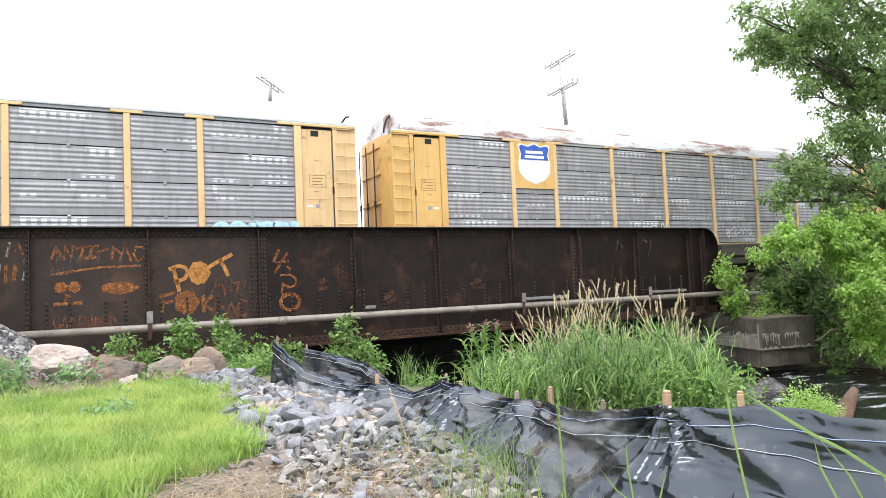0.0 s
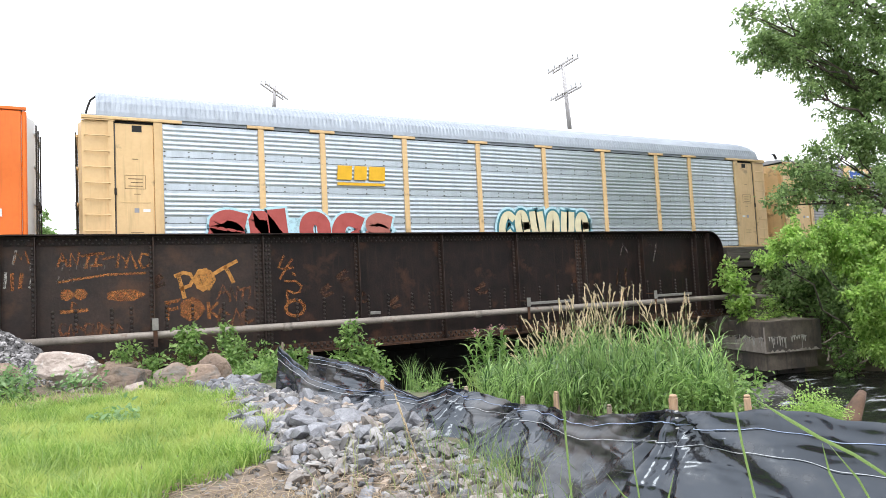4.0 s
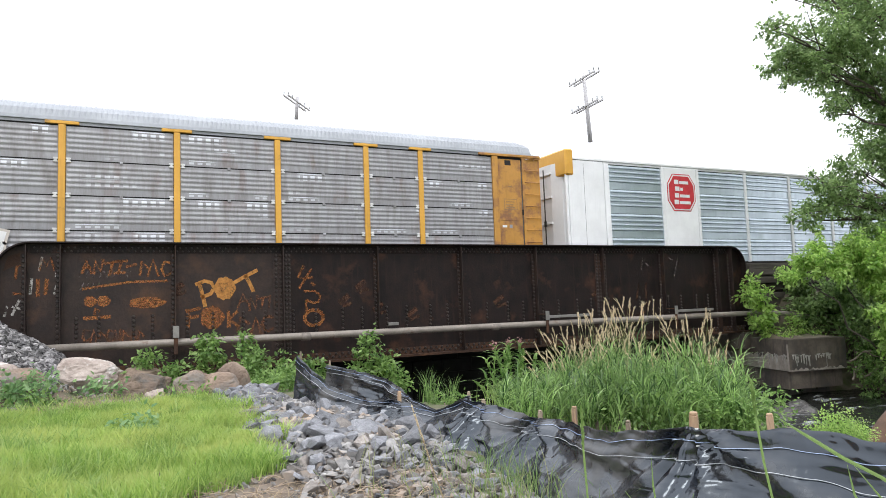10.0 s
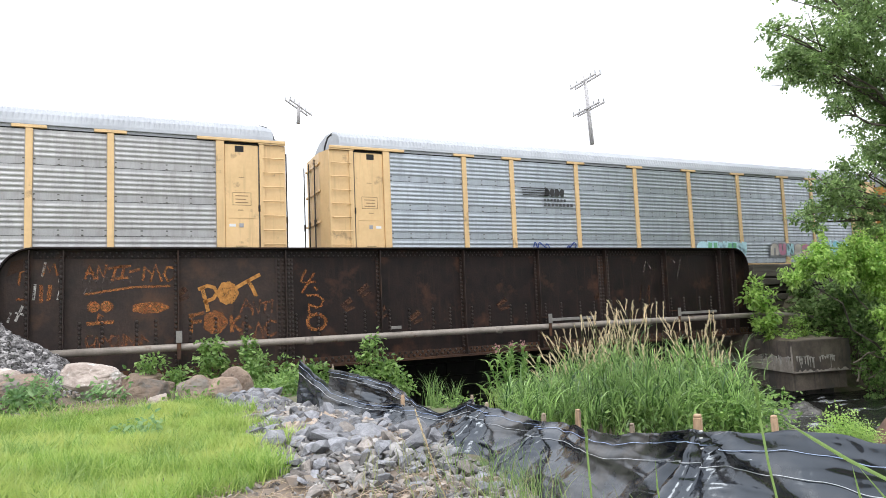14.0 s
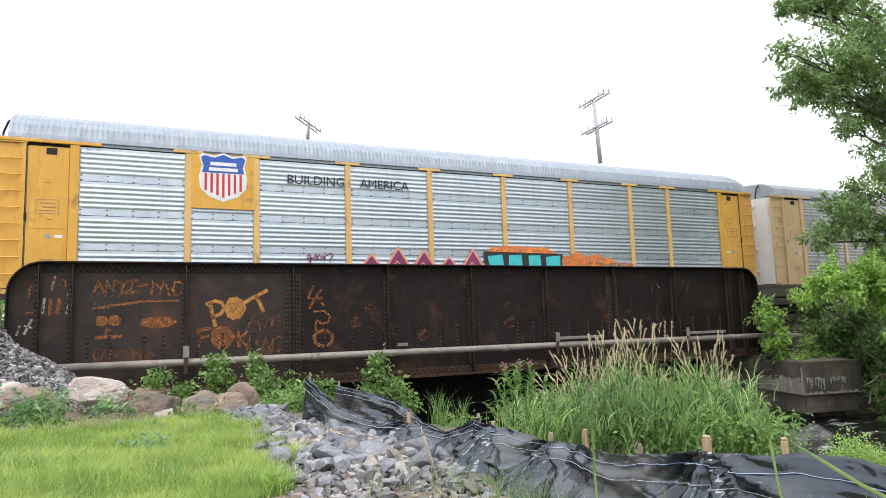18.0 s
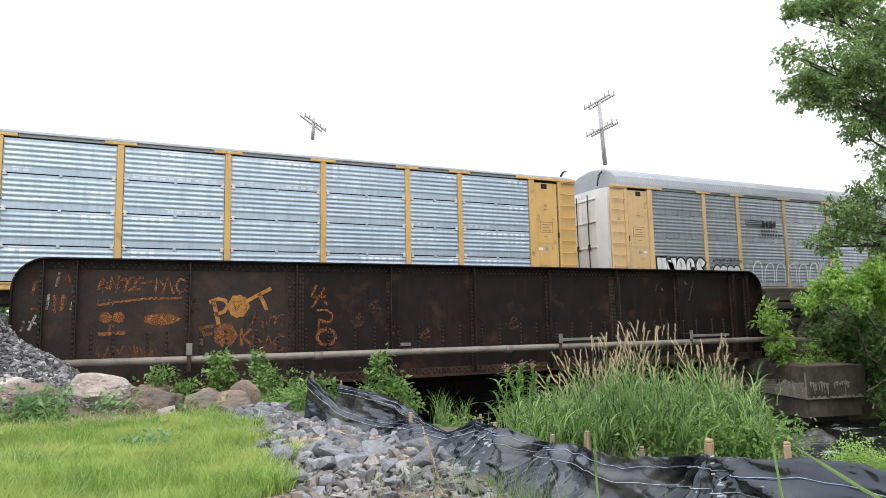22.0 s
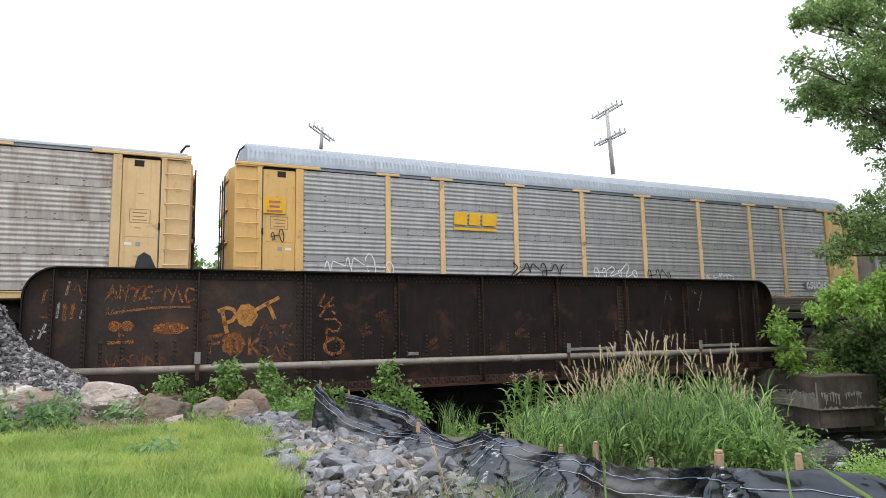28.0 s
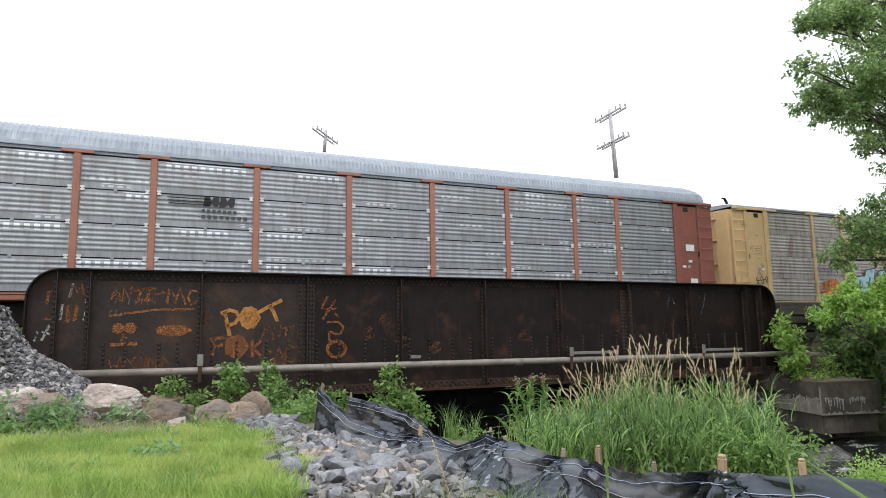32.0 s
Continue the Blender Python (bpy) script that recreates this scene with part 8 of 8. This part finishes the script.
def debris():
    rnd = random.Random(18)
    pile = thing("driftwood_pile", pose(0, 0, 0), "grey driftwood branches caught beside the abutment", "driftwood")
    for _ in range(22):
        x, y = rnd.uniform(23.2, 26.0), rnd.uniform(13.6, 16.2)
        z = rnd.uniform(-1.7, -0.5)
        a = rnd.uniform(-0.9, 0.9)
        ln = rnd.uniform(0.8, 2.2)
        limb_g = Geo()
        limb(limb_g, (x, y, z), (x + ln * math.cos(a), y - ln * math.sin(a) * 0.5, z + rnd.uniform(-0.7, 0.6)), 0.035, 0.012, 0.05, rnd, 5)
        part("branch", limb_g, M["driftwood"], pile, smooth=True)
    roots = thing("dead_roots", pose(0, 0, 0), "thin dry roots and twigs lying on bare soil", "twigs")
    for _ in range(110):
        x, y, a = rnd.uniform(0.1, 2.6), rnd.uniform(4.3, 6.6), rnd.uniform(-1.2, 1.2)
        ln = rnd.uniform(0.2, 0.85)
        path = []
        for i in range(7):
            u = i / 6
            px, py = x + ln * (u - 0.5) * math.cos(a) + rnd.uniform(-0.02, 0.02), y + ln * (u - 0.5) * math.sin(a) + rnd.uniform(-0.02, 0.02)
            path.append((px, py, float(height(px, py)) + 0.015 + 0.05 * math.sin(math.pi * u) * rnd.uniform(0.2, 1)))
        part("root", Geo().tube(path, rnd.uniform(0.003, 0.0065), 5, 0.0015), M["dry_root"], roots, smooth=True)
    g = Geo()
    g.tube([(10.8, 7.0, -1.45), (11.0, 6.95, -1.0), (11.16, 6.92, -0.76), (11.3, 6.9, -0.58), (11.42, 6.9, -0.46)], 0.21, 12, 0.06)
    tagged(part("log", g, M["rot_log"], smooth=True), "rotten brown stump of a log on the bank", "log")


debris()


# ---- sprayed writing on the girder ----
S = {"orange": worn_paint("faded_orange_spray", (0.43, 0.17, 0.045), 0.5, 9, 0.26, (0.22, 0.065, 0.018)), "amber": worn_paint("amber_spray", (0.5, 0.24, 0.06), 0.6, 7, 0.2, (0.4, 0.17, 0.04)),
     "white": worn_paint("white_spray", (0.5, 0.48, 0.45), 0.5, 11, 0.08), "pale": worn_paint("dull_pale_spray", (0.16, 0.13, 0.12), 0.46, 6, 0.2), "rust": worn_paint("rust_bloom", (0.1, 0.04, 0.018), 0.48, 5, 0.2), "ghost": worn_paint("old_orange_spray", (0.3, 0.105, 0.035), 0.47, 8, 0.24, (0.1, 0.04, 0.02))}


GLYPH = {   # strokes in a unit box
    "A": (((0, 0), (0.42, 1), (1, 0)), ((0.16, 0.42), (0.82, 0.42))), "N": (((0, 0), (0.12, 1), (0.8, 0.02), (1, 1)),), "T": (((0, 0.86), (1, 1)), ((0.55, 0.93), (0.3, 0))),
    "I": (((0.2, 1), (1, 1.05)), ((0.6, 1), (0.35, 0.05)), ((0, 0), (0.8, 0.05))), "P": (((0.15, 0.86), (0.3, 0.45), (0.45, 0)), ((0, 0.88), (0.45, 1), (0.85, 0.92), (1, 0.72), (0.8, 0.46), (0.32, 0.34))),
    "F": (((0.1, 1), (0.06, 0)), ((0, 0.97), (1, 1.1)), ((0.1, 0.55), (0.8, 0.62))), "K": (((0, 1), (0.05, 0)), ((0.95, 1), (0.08, 0.5), (1, 0.02))),
    "4": (((0.35, 1), (0, 0.48), (0.4, 0.42), (0.97, 0.48)), ((0.92, 0.85), (0.5, 0.42), (0.1, 0)), ((0.98, 0.2), (1.08, 0.12))), "2": (((0, 1), (0.6, 1), (0.95, 0.75), (0.82, 0.45), (0.5, 0.4), (0.1, 0.55)), ((0.1, 0.55), (0.05, 0.3), (0.12, 0))),
    "0": (tuple((0.5 + 0.5 * math.cos(u), 0.5 + 0.5 * math.sin(u)) for u in np.linspace(0.2, 6.5, 15)),), "dash": (((0, 0), (0.5, 0.45), (1, 1)),),
    "tick": (((0, 0), (0.25, 1), (1, 0.5)),), "wedge": (((0, 0), (0.48, 1), (1, 0)),), "hook": (((1, 0.9), (0.35, 1), (0, 0.5), (0.4, 0), (1, 0.2)),),
    "sprayed_T": (((0, 0.38), (0.45, 0.68), (1, 1)), ((0.55, 0.7), (0.7, 0.4), (0.85, 0))), "line": (((0, 0), (0.25, 0.45), (0.55, 0.9), (1, 1)),)}


def writing():
    tag = thing("sprayed_graffiti", pose(0, 0, 0), "faded orange and white spray paint on the girder", "graffiti")
    for kind, x, z, w, h, colour, width in (
            ("A", -0.91, 2.70, 0.2, 0.31, "orange", 0.066), ("N", -0.65, 2.70, 0.2, 0.3, "orange", 0.066), ("T", -0.38, 2.64, 0.28, 0.34, "orange", 0.066), ("I", -0.19, 2.68, 0.28, 0.3, "orange", 0.066),
            ("dash", 0.11, 2.85, 0.2, 0.05, "orange", 0.066), ("tick", 0.41, 2.64, 0.18, 0.34, "orange", 0.066), ("wedge", 0.6, 2.61, 0.25, 0.41, "orange", 0.066), ("hook", 0.92, 2.58, 0.22, 0.39, "orange", 0.066),
            ("line", -0.89, 2.29, 1.94, 0.17, "orange", 0.06), ("tick", -0.63, 1.65, 0.09, 0.15, "orange", 0.06), ("dash", -0.84, 1.55, 0.53, 0.02, "orange", 0.09)):
        for pts in GLYPH[kind]:
            part("stroke", stroke([(x + a * w, z + b * h) for a, b in pts], width, WEB - 0.004), S[colour], tag)
    for kind, x, z, w, h, colour, width in (
            ("P", 1.81, 1.79, 0.43, 0.65, "amber", 0.1), ("sprayed_T", 2.75, 2.16, 0.61, 0.54, "amber", 0.1), ("F", 1.56, 1.23, 0.3, 0.43, "orange", 0.09), ("K", 2.61, 1.2, 0.23, 0.37, "orange", 0.09),
            ("A", 2.87, 1.71, 0.31, 0.36, "ghost", 0.06), ("N", 3.18, 1.62, 0.21, 0.37, "ghost", 0.06), ("T", 3.43, 1.65, 0.23, 0.31, "ghost", 0.06), ("dash", 3.7, 1.67, 0.03, 0.31, "ghost", 0.06),
            ("tick", 2.86, 1.08, 0.27, 0.34, "ghost", 0.09), ("wedge", 3.21, 0.97, 0.27, 0.42, "ghost", 0.09), ("hook", 3.5, 0.99, 0.33, 0.44, "ghost", 0.09), ("4", 4.54, 2.2, 0.42, 0.61, "orange", 0.066), ("2", 4.73, 1.51, 0.48, 0.59, "orange", 0.066), ("0", 4.71, 1.1, 0.54, 0.45, "orange", 0.1)):
        for pts in GLYPH[kind]:
            part("stroke", stroke([(x + a * w, z + b * h) for a, b in pts], width, WEB - 0.004), S[colour], tag)
    for i in range(8):
        kind = ("hook", "wedge", "tick", "hook", "N", "tick", "wedge", "tick")[i]
        for pts in GLYPH[kind]:
            part("stroke", stroke([(-0.9 + 0.18 * i + a * 0.14, 0.96 - 0.01 * i + b * 0.3) for a, b in pts], 0.065, WEB - 0.004), S["ghost"], tag)
    # pale letters that show through from an older coat
    for i in range(8):
        part("stroke", stroke([(-0.98 + 0.155 * i, 2.58), (-0.95 + 0.155 * i, 2.74), (-0.88 + 0.155 * i, 2.71)], 0.025, WEB - 0.003), S["pale"], tag)
    for i in range(4):
        part("stroke", stroke([(-0.95 + 0.12 * i, 2.28), (-0.89 + 0.12 * i, 2.43)], 0.03, WEB - 0.003), S["pale"], tag)
    for x, z, rx, rz, corners, colour in ((-0.73, 1.97, 0.15, 0.14, 3, "orange"), (-0.43, 1.97, 0.15, 0.14, 3, "orange"), (0.58, 1.9, 0.44, 0.15, 5, "orange"), (2.52, 2.23, 0.28, 0.31, 6, "amber"), (2.19, 1.45, 0.31, 0.31, 5, "orange")):
        ring = [(x + rx * math.cos(a) * (1 + 0.09 * math.sin(corners * a + 1.6)), WEB - 0.005, z + rz * math.sin(a) * (1 + 0.07 * math.sin((corners + 4) * a))) for a in np.linspace(0, 6.283, 34)[:-1]]
        part("sprayed_patch", Geo().add(ring, [tuple(range(33))[::-1]]), S[colour], tag)
    for colour, w, pts in (
            ("orange", 0.060, ((-2.34, 2.58), (-2.31, 2.87), (-2.17, 2.90), (-2.18, 2.44))),
            ("orange", 0.070, ((-2.35, 2.21), (-2.18, 2.21), (-2.18, 2.79))),
            ("orange", 0.070, ((-2.18, 1.27), (-2.19, 2.03))),
            ("white", 0.060, ((-2.39, 1.71), (-2.26, 2.03))),
            ("white", 0.050, ((-2.55, 1.69), (-2.50, 1.89))),
            ("white", 0.050, ((-2.38, 1.89), (-2.18, 1.82))),
            ("orange", 0.055, ((-1.84, 2.79), (-1.78, 3.08), (-1.69, 2.87), (-1.60, 3.08), (-1.53, 2.80))),
            ("white", 0.050, ((-1.85, 2.77), (-1.79, 3.08))),
            ("white", 0.060, ((-2.03, 2.21), (-2.00, 2.54))),
            ("white", 0.060, ((-1.51, 2.20), (-1.44, 2.51))),
            ("white", 0.050, ((-1.48, 2.63), (-1.45, 3.08))),
            ("orange", 0.080, ((-1.87, 2.16), (-1.87, 2.51))),
            ("orange", 0.080, ((-1.71, 2.20), (-1.68, 2.51))),
            ("pale", 0.060, ((17.32, 2.62), (17.46, 3.03), (17.65, 2.72))),
            ("rust", 0.080, ((17.02, 1.49), (17.17, 2.10), (17.34, 1.59), (17.52, 2.10), (17.47, 1.18))),
            ("pale", 0.050, ((18.71, 3.04), (18.87, 2.94))),
            ("pale", 0.060, ((19.16, 3.05), (19.08, 2.73), (18.93, 2.34))),
            ("rust", 0.160, ((2.00, 1.41), (2.14, 1.53)))):
        part("stroke", stroke(pts, w, WEB - 0.004), S[colour], tag)
    for colour, w, pts in (
            ("rust", 0.100, ((2.06, 1.29), (2.23, 1.35))),
            ("rust", 0.160, ((6.86, 1.50), (7.04, 1.63))),
            ("rust", 0.100, ((6.93, 1.36), (7.15, 1.42))),
            ("rust", 0.160, ((7.96, 1.30), (8.15, 1.44))),
            ("rust", 0.100, ((8.04, 1.16), (8.26, 1.23))),
            ("rust", 0.160, ((11.06, 1.59), (11.28, 1.74))),
            ("rust", 0.100, ((11.14, 1.45), (11.40, 1.51))),
            ("rust", 0.160, ((15.06, 1.72), (15.32, 1.88))),
            ("rust", 0.100, ((15.15, 1.56), (15.45, 1.64))),
            ("rust", 0.160, ((17.02, 0.89), (17.30, 1.04))),
            ("rust", 0.100, ((17.11, 0.72), (17.44, 0.79))),
            ("rust", 0.160, ((5.81, 1.77), (5.98, 1.90))),
            ("rust", 0.100, ((5.88, 1.63), (6.08, 1.70))),
            ("rust", 0.160, ((6.33, 2.18), (6.51, 2.31))),
            ("rust", 0.100, ((6.40, 2.04), (6.62, 2.11))),
            ("rust", 0.160, ((1.26, 2.21), (1.40, 2.33))),
            ("rust", 0.100, ((1.32, 2.09), (1.49, 2.15)))):
        part("stroke", stroke(pts, w, WEB - 0.004), S[colour], tag)


writing()


# ---- motion ----
SLACK = (0.06, 0.06, 0.06, 0.0, 0.01, 0.13, 0.24, 0.14, 0.03, 0.07, 0.09, -0.28, -0.16, -0.27, -0.23, -0.13)     # play in the couplers


def motions():
    for i, car in enumerate(CARS):
        rows = [(t, pose(s + PITCH * 1.5 - PITCH * i + SLACK[i], TRACK, RAIL)) for t, s in RUN]
        walk(car, rows)


motions()
